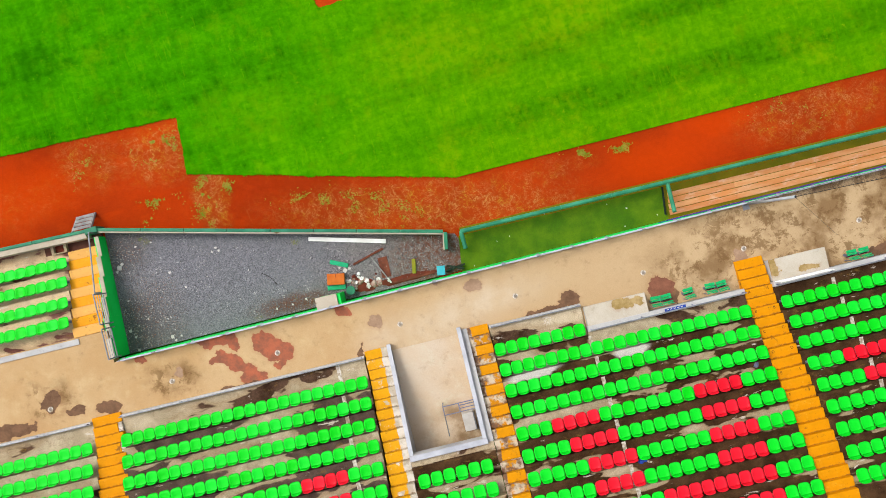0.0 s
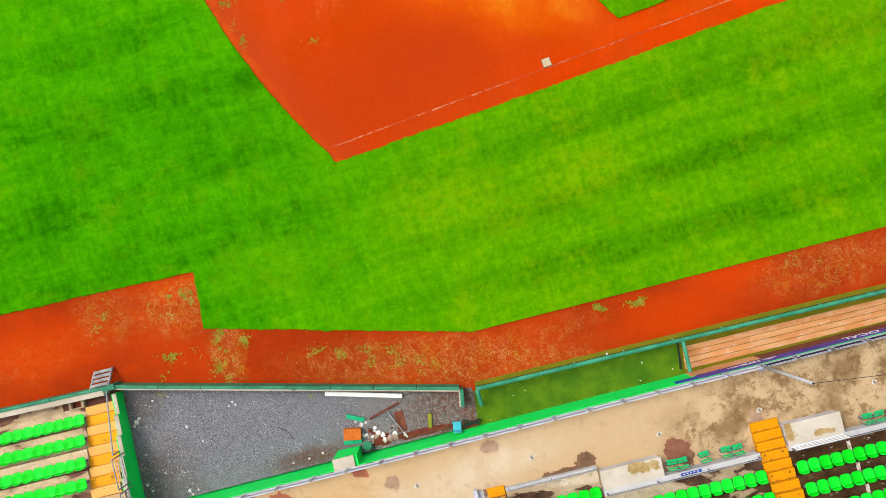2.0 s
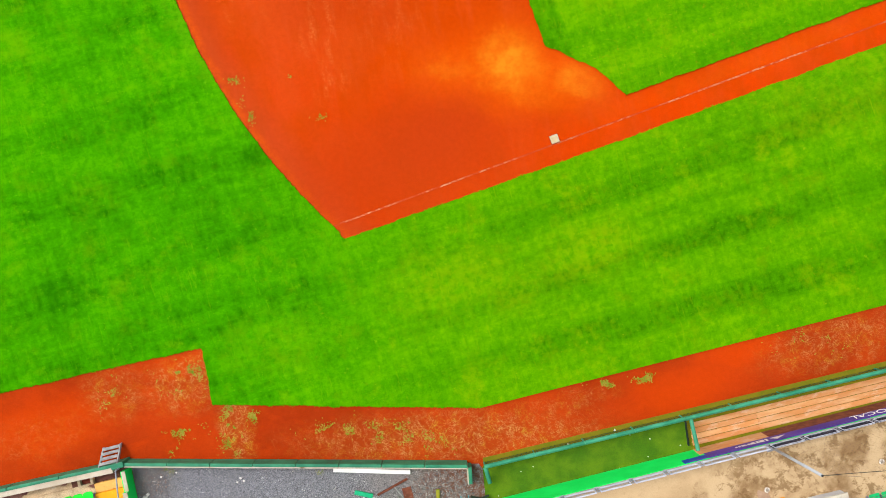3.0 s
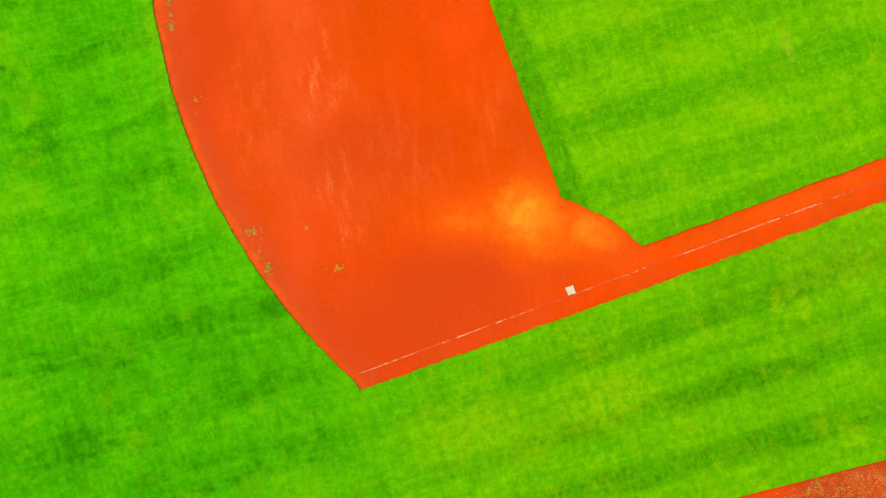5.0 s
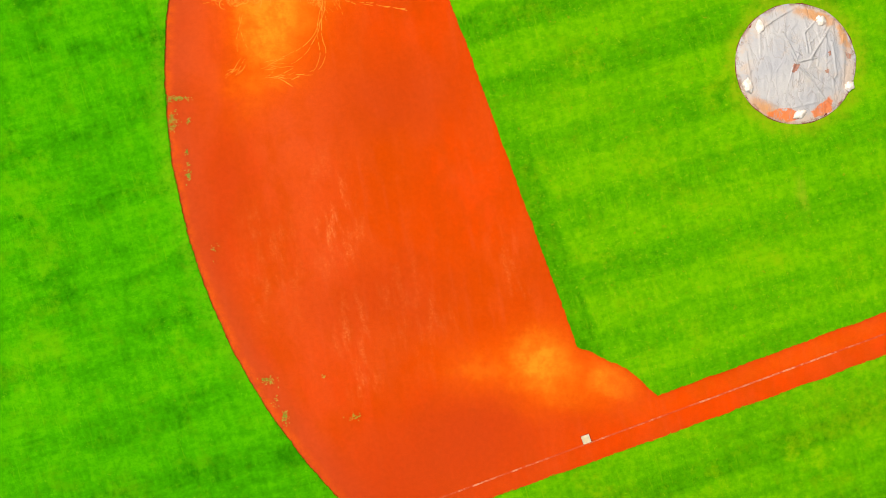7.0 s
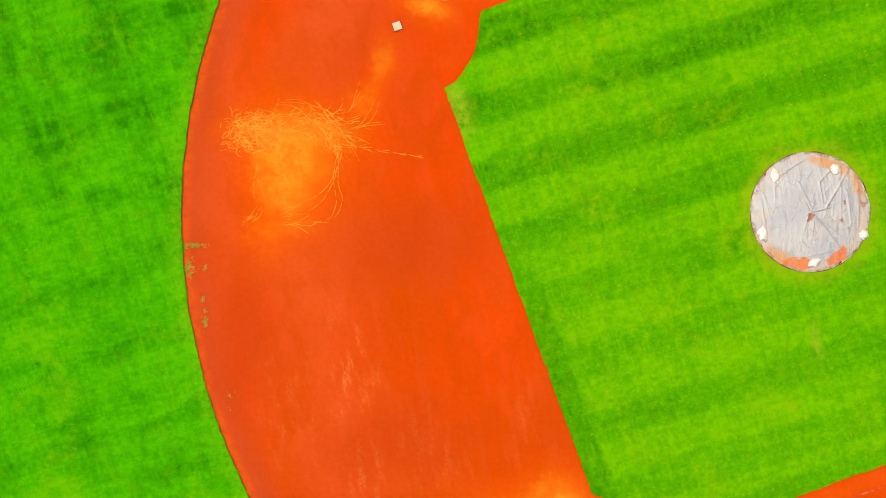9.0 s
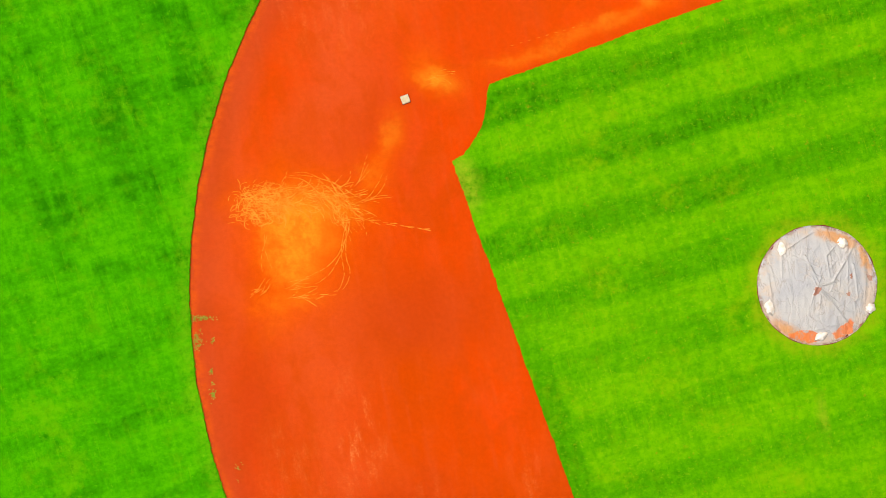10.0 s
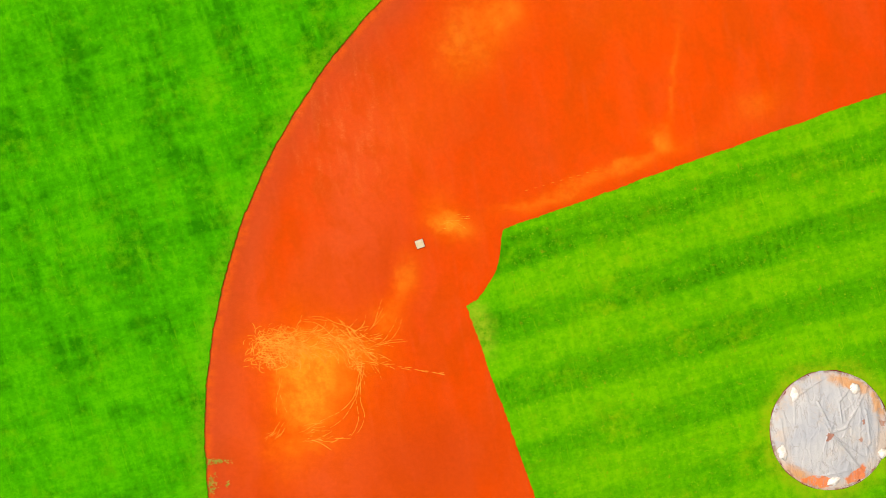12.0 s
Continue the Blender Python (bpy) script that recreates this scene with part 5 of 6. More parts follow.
# ---- railing on the concourse edge ----
def rail_panel(length):
    """A welded flat-bar frame with two wires inside, between a post in the gap and the next one."""
    root = empty("edge_railing")
    x0, x1 = 0.085, length - 0.085
    part("top_rail", soften(fresh(box, x0, x1, -0.030, 0.030, 0.50, 0.55), 0.008, 1), "rail_paint", root)
    part("bottom_rail", soften(fresh(box, x0, x1, -0.030, 0.030, 0.07, 0.11), 0.008, 1), "rail_paint", root)
    for x in (x0 + 0.025, x1 - 0.025):
        part("stile", fresh(box, x - 0.025, x + 0.025, -0.025, 0.025, 0.112, 0.498), "rail_paint", root)
    bm = bmesh.new()
    tube(bm, (0, 0, 0.0), (0, 0, 0.53), 0.024)
    post = part("post", bm, "steel", root)
    part("foot_plate", fresh(box, -0.07, 0.07, -0.07, 0.07, 0.0, 0.012), "steel", post)
    for z in (0.16, 0.42):
        part("bracket", fresh(box, -0.105, 0.105, -0.012, 0.012, z, z + 0.04), "steel", post)
    for k in range(2):
        bm = bmesh.new()
        tube(bm, (x0, 0, 0.24 + 0.13 * k), (x1, 0, 0.24 + 0.13 * k), 0.008, 5)
        part("wire", bm, "steel", root)
    return tagged(root, "pale painted steel railing panel on the walkway edge", "railing", "railing panels along the walkway")


tilt = 13.6 + math.degrees(math.atan(0.009))
first = rail_panel(1.526)
place = lambda u: pose(*W(u, EDGE(u) - 0.03, ZC + 0.05), 0, 0, tilt)
first.matrix_world = place(-14.306)
for i in range(1, 24):
    copy_thing(first, place(-14.306 + 1.526 * i))


# ---- terraces ----
ROW_V, ROW_D, ROW_Z, ROW_H = 4.01, 0.83, 1.62, 0.35
ROWS_UP = 12


def tread(k):
    return ROW_Z + ROW_H * k


terrace = setting(empty("terrace"), "stained concrete seating terrace with damp brown patches", "terrace")
for k in range(ROWS_UP):
    v0, v1 = ROW_V + ROW_D * k, ROW_V + ROW_D * (k + 1)
    blocks = [(-23.0, -16.21, "terrace_pale"), (-15.05, -4.28, "terrace_pale" if k < 1 else "terrace"), (1.24, 12.13, "terrace_brown"), (13.37, 23.0, "terrace_brown")]
    if k == 0:
        v0 = 3.50
        blocks = [(-23.0, -16.21, "terrace_pale"), (-15.05, -4.28, "terrace_pale"), (1.24, 5.28, "terrace_cream")]
    if k >= 5:
        blocks.append((-3.20, 0.28, "terrace_brown"))
    for u0, u1, m in blocks:
        front = 4.665 if k == 1 and u1 > 6 else v0
        if k == 1 and u0 == 1.24:
            part("terrace_step", fresh(uvbox, u0, 5.28, v0, v1, 1.0, tread(k)), m, terrace)
            part("terrace_step", fresh(uvbox, 5.283, u1, front, v1, 1.0, tread(k)), "terrace_pale", terrace)
            continue
        part("terrace_step", fresh(uvbox, u0, u1, front, v1, 1.0 if k < 3 else tread(k) - 0.9, tread(k)), m, terrace)
    # sealed joints that run up the stand
    for u in (-5.45, 5.32, 15.95, 0.62 if k >= 5 else None):
        if u is None or (k == 0 and u > 5.3) or u == 0.62:
            continue
        part("joint_seal", fresh(uvbox, u - 0.085, u + 0.075, max(v0, 4.68 if u > 5.3 and k == 1 else v0) + 0.01, v1 - 0.005, tread(k) - 0.05, tread(k) + 0.006), "lime", terrace, "pale sealed joint")
part("back_wall", fresh(uvbox, -23, 23, ROW_V + ROW_D * ROWS_UP, ROW_V + ROW_D * ROWS_UP + 0.25, 0.0, tread(ROWS_UP) + 1.0), "whitewash", terrace)

# kerbs along the walkway's back
kerbs = setting(empty("kerb"), "low whitewashed kerb between walkway and seats", "kerb")
for u0, u1 in ((-23.0, -16.23), (-14.93, -4.24), (1.25, 5.27)):
    part("kerb_stone", soften(fresh(uvbox, u0, u1, 3.44, 3.55, ZC - 0.1, 1.80), 0.01, 1), "whitewash", kerbs)
parapet = setting(empty("parapet"), "low whitewashed wall in front of the seats", "wall")
for u0, u1 in ((5.29, 12.12), (13.38, 23.0)):
    part("parapet_wall", fresh(uvbox, u0, u1, 4.46, 4.66, ZC - 0.1, 2.06), "whitewash", parapet)
    part("parapet_coping", soften(fresh(uvbox, u0, u1, 4.41, 4.64, 2.062, 2.12), 0.012, 1), "whitewash", parapet)


def pipe_rail(u0, u1, v, z, low=0.0):
    """A single pipe on short posts in front of the seats."""
    root = empty("pipe_rail")
    bm = bmesh.new()
    tube(bm, W(u0, v, z), W(u1, v, z), 0.022)
    part("pipe", bm, "steel", root)
    n = max(1, round((u1 - u0) / 2.4))
    for i in range(n + 1):
        u = u0 + 0.05 + (u1 - u0 - 0.1) * i / n
        bm = bmesh.new()
        tube(bm, W(u, v, low), W(u, v, z), 0.03)
        part("post", bm, "steel_blue", root)
    return tagged(root, "galvanised pipe rail in front of the seats", "railing", "pipe rails along the seats")


for u0, u1 in ((-23.0, -16.28), (-14.90, -4.30), (1.32, 5.2)):
    pipe_rail(u0, u1, 3.495, 2.02, 1.80)
for u0, u1 in ((5.35, 12.05), (13.45, 23.0)):
    pipe_rail(u0, u1, 4.56, 2.45, 2.12)


def concrete_slab(u0, u1, v0, v1):
    root = empty("concrete_slab")
    part("block", fresh(uvbox, u0 + 0.05, u1 - 0.05, v0 + 0.05, v1, ZC, 2.02), "whitewash", root)
    part("top", soften(fresh(uvbox, u0, u1, v0, v1 + 0.02, 2.022, 2.11), 0.012, 1), "slab_top", root, "stained cream top")
    return tagged(root, "pale concrete platform with brown stains on the walkway", "platform", "concrete platforms on the walkway")


concrete_slab(5.32, 7.97, 3.58, 4.42)
concrete_slab(13.40, 15.85, 3.50, 4.42)

# a white railing standing behind the further platform
root = empty("white_railing")
for z, r in ((2.20, 0.022), (2.36, 0.012), (2.52, 0.012), (2.70, 0.018)):
    bm = bmesh.new()
    tube(bm, W(13.44, 4.44, z), W(15.72, 4.44, z), r)
    part("bar", bm, "bright_white", root)
for u in (13.46, 14.58, 15.70):
    bm = bmesh.new()
    tube(bm, W(u, 4.44, 2.10), W(u, 4.44, 2.70), 0.014)
    part("post", bm, "bright_white", root)
tagged(root, "white pipe railing standing behind the concrete platform", "railing")

# small signs on the parapet
for u, w, m in ((9.08, 0.9, "blue"),):
    root = empty("parapet_sign")
    board = part("board", fresh(uvbox, u - w / 2, u + w / 2, 4.47, 4.58, 2.122, 2.145), m, root)
    for i in range(5):
        part("text_bar", fresh(uvbox, u - w * 0.42 + w * 0.17 * i, u - w * 0.42 + w * 0.17 * i + w * 0.10, 4.50, 4.535, 2.146, 2.150), "white", board)
    tagged(root, "small blue sign with white lettering lying on the low wall", "sign")


# ---- stairs ----
def step_mesh(name, width, depth, height, material):
    bm = fresh(box, 0, width, -depth, 0, -height, 0)
    soften(bm, 0.018, 2)
    me = bpy.data.meshes.new(name)
    bm.to_mesh(me)
    bm.free()
    me.materials.append(MAT[material])
    return me


def stair(u0, u1, v_first, count, materials, label, z_of, short=0.0):
    """short: every second step's paint ends this far from its end, on a bare pale block."""
    root = setting(empty("stair"), label, "stairs")
    d = ROW_D / 2
    paints = [step_mesh("step", u1 - u0 - (short if i % 2 else 0.0), d - 0.006, 0.34, m) for i, m in enumerate(materials)]
    bare = step_mesh("step_end", short - 0.008, d - 0.03, 0.34, "lime") if short else None
    shake = random.Random(int(u0 * 10))
    for i in range(count):
        ob = new("step", paints[i % len(paints)])
        ob.parent = root
        at = W(u0 + shake.uniform(-0.015, 0.015), v_first + d * i, z_of(i))
        ob.matrix_world = pose(*at, 0, 0, 13.6 + shake.uniform(-0.4, 0.4))
        if bare and i % 2:
            ob = new("step_end", bare)
            ob.parent = root
            ob.matrix_world = pose(*W(u1 - short + 0.004, v_first + d * i, z_of(i) - 0.02), 0, 0, 13.6)
    return root


def climb(v_first):
    def z_of(i):
        v = v_first + ROW_D / 2 * i + 0.05
        return max(1.66 + 0.09 * i, tread(0) + 0.012 + ROW_H / 2 * math.floor((v - ROW_V) / (ROW_D / 2)))
    return z_of


stair(-16.20, -14.94, 3.32, 25, ("orange", "orange"), "orange painted concrete stair between seat blocks", climb(3.32), 0.20)
stair(-4.20, -3.20, 3.28, 25, ("orange_worn", "orange_thin"), "worn orange painted stair beside the passage", climb(3.28))
stair(0.30, 1.22, 3.34, 25, ("orange_worn_right", "orange_thin_right"), "worn orange painted stair beside the passage", climb(3.34))
right_stair = stair(12.15, 13.37, 3.27, 25, ("orange",), "orange painted concrete stair between seat blocks", climb(3.27))
for k, letter in enumerate("ABCDEF"):
    for u in (12.30, 13.10):
        v = ROW_V + ROW_D * k + 0.62
        curve = bpy.data.curves.new("row_letter", "FONT")
        curve.body = letter
        curve.size = 0.17
        curve.extrude = 0.002
        curve.materials.append(MAT["ink"])
        ob = new("row_letter", curve)
        ob.parent = right_stair
        ob.matrix_world = pose(*W(u, v + 0.06, climb(3.27)(round((v - 0.2 - 3.27) / (ROW_D / 2))) + 0.004), 0, 0, 13.6)

# ---- entrance passage walls ----
root = setting(empty("passage_wall"), "whitewashed walls around the sunken entrance passage", "wall")
for u0, u1 in ((-3.17, -3.04), (-0.11, 0.02)):
    part("side_wall", fresh(uvbox, u0, u1, 3.22, 7.66, 0.9, 1.80, 3.24), "whitewash", root)
    part("tunnel_wall", fresh(uvbox, u0, u1, 7.663, 11.5, 0.9, 2.45), "whitewash", root)
    bm = bmesh.new()
    add_hull(bm, [W(u0 - 0.02, 7.66, 3.242), W(u1 + 0.02, 7.66, 3.242), W(u1 + 0.02, 3.19, 1.802), W(u0 - 0.02, 3.19, 1.802)],
             [W(u0 - 0.02, 7.66, 3.31), W(u1 + 0.02, 7.66, 3.31), W(u1 + 0.02, 3.19, 1.87), W(u0 - 0.02, 3.19, 1.87)])
    part("side_coping", bm, "grey_coping", root)
part("end_beam", fresh(uvbox, -3.17, 0.02, 7.663, 7.86, 2.85, 3.30), "whitewash", root)
part("stair_cheek", fresh(uvbox, 0.024, 0.295, 3.34, 7.86, 0.9, 1.64, 3.22), "whitewash", root, "pale concrete cheek beside the stair")
part("end_coping", soften(fresh(uvbox, -3.20, 0.06, 7.67, 7.90, 3.302, 3.36), 0.012, 1), "grey_coping", root)
part("rear_ledge", fresh(uvbox, -3.20, 0.28, 7.865, ROW_V + ROW_D * 5 - 0.004, 2.46, 3.2), "terrace_pale", root)

# ---- seats ----
def seat_meshes():
    """Moulded bucket: a dished pan, a curved back and a floor bracket, front towards -y."""
    pan = bmesh.new()
    n = 8
    top, low = [], []
    for j in range(n + 1):
        for i in range(n + 1):
            a, b = 2 * i / n - 1, 2 * j / n - 1
            x = a * math.sqrt(1 - 0.30 * b ** 4) * 0.239
            y = b * math.sqrt(1 - 0.30 * a ** 4) * 0.245
            z = 0.355 + 0.055 * abs(a) ** 3 * (1 - 0.5 * max(0, -b)) - 0.035 * max(0, -b) ** 4 + 0.04 * max(0, b) ** 2
            top.append(pan.verts.new((x, y, z)))
            low.append(pan.verts.new((x * 0.97, y * 0.97, z - 0.022)))
    m = n + 1
    for j in range(n):
        for i in range(n):
            q = (j * m + i, j * m + i + 1, (j + 1) * m + i + 1, (j + 1) * m + i)
            pan.faces.new([top[k] for k in q])
            pan.faces.new([low[k] for k in q][::-1])
    rim = [i for i in range(m)] + [j * m + n for j in range(1, m)] + [n * m + i for i in range(n - 1, -1, -1)] + [j * m for j in range(n - 1, 0, -1)]
    for a, b in zip(rim, rim[1:] + rim[:1]):
        pan.faces.new((top[a], low[a], low[b], top[b]))
    back = bmesh.new()
    front, rear = [], []
    for j in range(5):
        for i in range(n + 1):
            a, h = 2 * i / n - 1, j / 4
            x = a * 0.222 * (1 - 0.14 * h * h)
            y = 0.205 + 0.03 * h - 0.035 * a * a
            z = 0.385 + 0.22 * h * (1 - 0.16 * a * a * a * a)
            front.append(back.verts.new((x, y, z)))
            rear.append(back.verts.new((x, y + 0.024, z)))
    for j in range(4):
        for i in range(n):
            q = (j * m + i, j * m + i + 1, (j + 1) * m + i + 1, (j + 1) * m + i)
            back.faces.new([front[k] for k in q])
            back.faces.new([rear[k] for k in q][::-1])
    rim = [i for i in range(m)] + [j * m + n for j in range(1, 5)] + [4 * m + i for i in range(n - 1, -1, -1)] + [j * m for j in range(3, 0, -1)]
    for a, b in zip(rim, rim[1:] + rim[:1]):
        back.faces.new((front[a], rear[a], rear[b], front[b]))
    leg = bmesh.new()
    box(leg, -0.16, 0.16, -0.05, 0.06, 0.0, 0.02)
    box(leg, -0.03, 0.03, -0.03, 0.05, 0.02, 0.335)
    return pan, back, leg


def seat_kind(material, label):
    root = empty("stadium_seat")
    for name, bm, m in zip(("pan", "backrest", "bracket"), seat_meshes(), (material, material, "steel_blue")):
        part(name, bm, m, root, "", name != "bracket")
    return tagged(root, label, "seat", "rows of stadium seats")


GREEN = seat_kind("seat_green", "bright green moulded plastic stadium seat")
RED = seat_kind("seat_red", "bright red moulded plastic stadium seat")
used = set()
rnd = random.Random(8)


rest = ([], [], [])                         # corners, faces and paint of the seats too far off to pick apart


def join_seat(u, v, z, red):
    turn = pose(*W(u, v, z), 0, 0, 193.6 + rnd.uniform(-2.2, 2.2))
    for ob in GREEN.children:
        if ob.name.startswith("bracket"):
            continue
        base = len(rest[0])
        rest[0].extend((turn @ v.co)[:] for v in ob.data.vertices)
        rest[1].extend(tuple(base + i for i in f.vertices) for f in ob.data.polygons)
        rest[2].extend([int(red)] * len(ob.data.polygons))


def put_seat(u, v, z, red=False):
    kind = RED if red else GREEN
    m = pose(*W(u, v, z), 0, 0, 193.6 + rnd.uniform(-2.2, 2.2))
    if kind not in used:
        used.add(kind)
        kind.matrix_world = m
    else:
        copy_thing(kind, m)


def seat_row(u0, count, k, pitch, reds=()):
    for i in range(count):
        u = u0 + pitch * (i + 0.5)
        (put_seat if k < 5 and -15.0 < u < 20.2 else join_seat)(u, ROW_V + ROW_D * k + 0.47, tread(k), i in reds)


spans = lambda *pairs: {i for a, b in pairs for i in range(a, b)}
REDS_MID = {4: spans((3, 7), (15, 19)), 5: spans((4, 8), (15, 19)), 6: spans((5, 9), (15, 19)), 7: spans((5, 9), (15, 19)), 8: spans((10, 19)), 9: spans((7, 19))}
REDS_LEFT = {4: spans((15, 19)), 5: spans((15, 19)), 6: spans((15, 19))}
REDS_RIGHT = {4: spans((3, 7)), 5: spans((4, 8)), 6: spans((5, 9))}
for k in range(10):
    seat_row(-15.02, 22, k, 0.4875, REDS_LEFT.get(k, ()))
    seat_row(1.24, 8 if k == 0 else 22, k, 0.4935, REDS_MID.get(k, ()))
    if k:
        seat_row(13.40, 15, k, 0.4935, REDS_RIGHT.get(k, ()))
    if k < 5:
        seat_row(-16.27 - 10 * 0.4875, 10, k, 0.4875)
    if k >= 5:
        seat_row(-3.04, 6, k, 0.515)

me = bpy.data.meshes.new("far_seats")
me.from_pydata(rest[0], [], rest[1])
me.materials.append(MAT["seat_green"])
me.materials.append(MAT["seat_red"])
me.polygons.foreach_set("material_index", rest[2])
me.polygons.foreach_set("use_smooth", [True] * len(me.polygons))
tagged(new("far_seats", me), "many more green and red plastic seats up the stand", "seats", kind="stuff")

# ---- lower seat block beside the yard ----
low_block = setting(empty("lower_terrace"), "pale concrete terrace between the walkway and the field wall", "terrace")
LOW = [(-3.59, 0.22), (-2.74, 0.57), (-1.83, 0.92), (-0.98, 1.24)]
for j, (v, z) in enumerate(LOW):
    v1 = LOW[j + 1][0] - 0.47 if j < 3 else -0.155
    part("terrace_step", fresh(uvbox, -23.0, -16.26, v - 0.47, v1, -0.2, z), "terrace_low", low_block)
    for i in range(10):
        put_seat(-16.21 - 0.470 * (i + 0.5), v + 0.02, z)
part("terrace_step", fresh(uvbox, -23.0, -17.3, -4.62, -4.045, -0.2, 0.12), "terrace_low", low_block)
part("terrace_step", fresh(uvbox, -17.297, -14.64, -4.62, -4.045, -0.2, 0.12), "damp", low_block, "damp maroon concrete")
part("kerb_stone", soften(fresh(uvbox, -23.0, -16.0, -0.15, 0.10, -0.2, 1.60), 0.01, 1), "whitewash", low_block)
for i in range(9):
    v0 = -4.03 + 0.425 * i
    ob = part("step", soften(fresh(uvbox, -16.24, -14.82 - 0.0235 * (v0 + 4.3), v0, v0 + 0.42, -0.2, 0.26 + 0.15 * i), 0.015, 1), "orange_low" if i % 2 else "orange_pale", low_block, "orange painted step")

# green wall between the lower block and the yard, stepping down to the field
root = setting(empty("wall_yard"), "dark green yard wall with a stepped pale top", "wall")
YARD = lambda v: -14.56 - 0.0235 * (v + 4.3)


def yard_piece(name, v0, v1, t, z0, z1, m):
    low = [W(YARD(v0) - t, v0, z0), W(YARD(v1) - t, v1, z0), W(YARD(v1), v1, z0), W(YARD(v0), v0, z0)]
    part(name, fresh(add_hull, low, [Vector((p.x, p.y, z1)) for p in low]), m, root)


for i in range(6):
    v0, v1 = -4.35 + 0.90 * i, -4.35 + 0.90 * (i + 1) - (0.003 if i < 5 else 0.0)
    z = (0.70, 0.88, 1.06, 1.24, 1.42, 1.57)[i]
    yard_piece("wall_segment", v0, v1, 0.22, -0.2, z - 0.03, "green_wall")
    yard_piece("wall_cap", v0, v1, 0.20 if i % 2 else 0.17, z - 0.028, z, "cream")

# stair rails
root = empty("stair_handrail")
for p, q in ((W(-14.72, -4.55, 1.15), W(-14.86, -1.88, 1.60)), (W(-14.72, -4.55, 0.3), W(-14.72, -4.55, 1.15)), (W(-14.86, -1.88, 1.0), W(-14.86, -1.88, 1.6))):
    bm = bmesh.new()
    tube(bm, p, q, 0.035)
    part("pipe", bm, "steel", root)
tagged(root, "grey pipe handrail along the orange steps", "railing")
root = empty("stair_gate_rail")
for a, b in ((-1.80, -0.50), (-0.30, 1.00)):
    for z0, z1 in ((2.32, 2.32), (1.45, 1.45)):
        bm = bmesh.new()
        tube(bm, W(-14.60, a, z0), W(-14.60, b, z1), 0.03)
        part("rail", bm, "steel", root)
    for v in (a, b):
        bm = bmesh.new()
        tube(bm, W(-14.60, v, 1.1), W(-14.60, v, 2.32), 0.03)
        part("post", bm, "steel", root)
    for i in range(3):
        bm = bmesh.new()
        tube(bm, W(-14.60, a, 1.66 + 0.22 * i), W(-14.60, b, 1.66 + 0.22 * i), 0.014, 5)
        part("wire", bm, "steel_pale", root)
tagged(root, "grey steel railing panels at the top of the steps", "railing")

# open pit in the lower terrace
root = empty("drain_pit")
for a in ((-16.92, -16.22, -4.52, -4.42), (-16.92, -16.22, -4.10, -4.05), (-16.92, -16.80, -4.42, -4.10), (-16.34, -16.22, -4.42, -4.10)):
    part("rim", fresh(uvbox, *a, 0.12, 0.32), "terrace_pale", root)
part("bottom", fresh(uvbox, -16.80, -16.34, -4.42, -4.10, 0.121, 0.14), "rust", root)
tagged(root, "square open concrete pit with brown silt", "pit")


# ---- field walls ----
def pad_wall(name, p, q, height, width, pads, label, lip=0.06):
    """A low wall with green pads on top and a pale inner edge."""
    root = empty(name)
    p, q = Vector((*p, 0)), Vector((*q, 0))
    along = (q - p)
    side = Vector((along.y, -along.x, 0)).normalized()
    bm = bmesh.new()
    o = side * (width / 2 + lip / 2)
    beam(bm, p + o + Vector((0, 0, height - 0.05)), q + o + Vector((0, 0, height - 0.05)), lip, height + 0.1)
    part("inner_face", bm, "cream", root, "pale concrete inner edge")
    for i in range(pads):
        a, b = p + along * (i / pads), p + along * ((i + 1) / pads)
        cut = along.normalized() * 0.012
        bm = bmesh.new()
        beam(bm, a + cut + Vector((0, 0, height)), b - cut + Vector((0, 0, height)), width, height + 0.05)
        part("pad", soften(bm, 0.03, 2), "green_dark", root)
    return tagged(root, label, "wall")


pad_wall("bullpen_wall", (-15.20, 1.10), (0.08, 1.03), 0.74, 0.15, 8, "low field wall with green padded top and pale inner edge")
pad_wall("bullpen_wall_return", (0.17, 1.00), (0.22, 0.22), 0.74, 0.16, 1, "short green padded wall end at the yard gate", 0.05)
pad_wall("left_field_wall", (-32.0, -2.55), (-15.75, 1.03), 0.74, 0.15, 7, "low field wall with green padded top beside the seats", 0.24)
root = empty("corner_block")
part("cap", soften(fresh(beam, (-15.74, 0.98, 0.80), (-15.20, 1.14, 0.80), 0.26, 0.85), 0.03, 2), "green_dark", root)
tagged(root, "dark green padded corner of the field wall", "corner pad")

# wooden steps over the wall
root = empty("wooden_steps")
for x0, y0, x1, y1 in ((-16.28, 0.98, -16.40, 1.68), (-15.48, 1.18, -15.62, 1.90)):
    part("stringer", fresh(beam, (x0, y0, 0.80), (x1, y1, 0.10), 0.06, 0.16), "grey_wood", root)
for i in range(4):
    f = (i + 0.5) / 4
    x, y, z = -16.28 - 0.12 * f, 1.00 + 0.70 * f, 0.80 - 0.68 * f
    part("tread", soften(fresh(beam, (x, y, z), (x + 0.78, y + 0.20, z), 0.13, 0.035), 0.006, 1), "grey_wood", root)
tagged(root, "weathered grey wooden steps over the field wall", "steps")

# ---- dugout rail ----
root = empty("dugout_rail")
LINE = lambda f: Vector((0.84 + 20.0 * f, 1.02 + 4.79 * f, 0.0))
segments = 9
for i in range(segments):
    bm = bmesh.new()
    tube(bm, LINE(i / segments) + Vector((0, 0, 0.74)), LINE((i + 1) / segments - 0.0006) + Vector((0, 0, 0.74)), 0.095, 18)
    part("padded_rail", bm, "green_pipe", root)
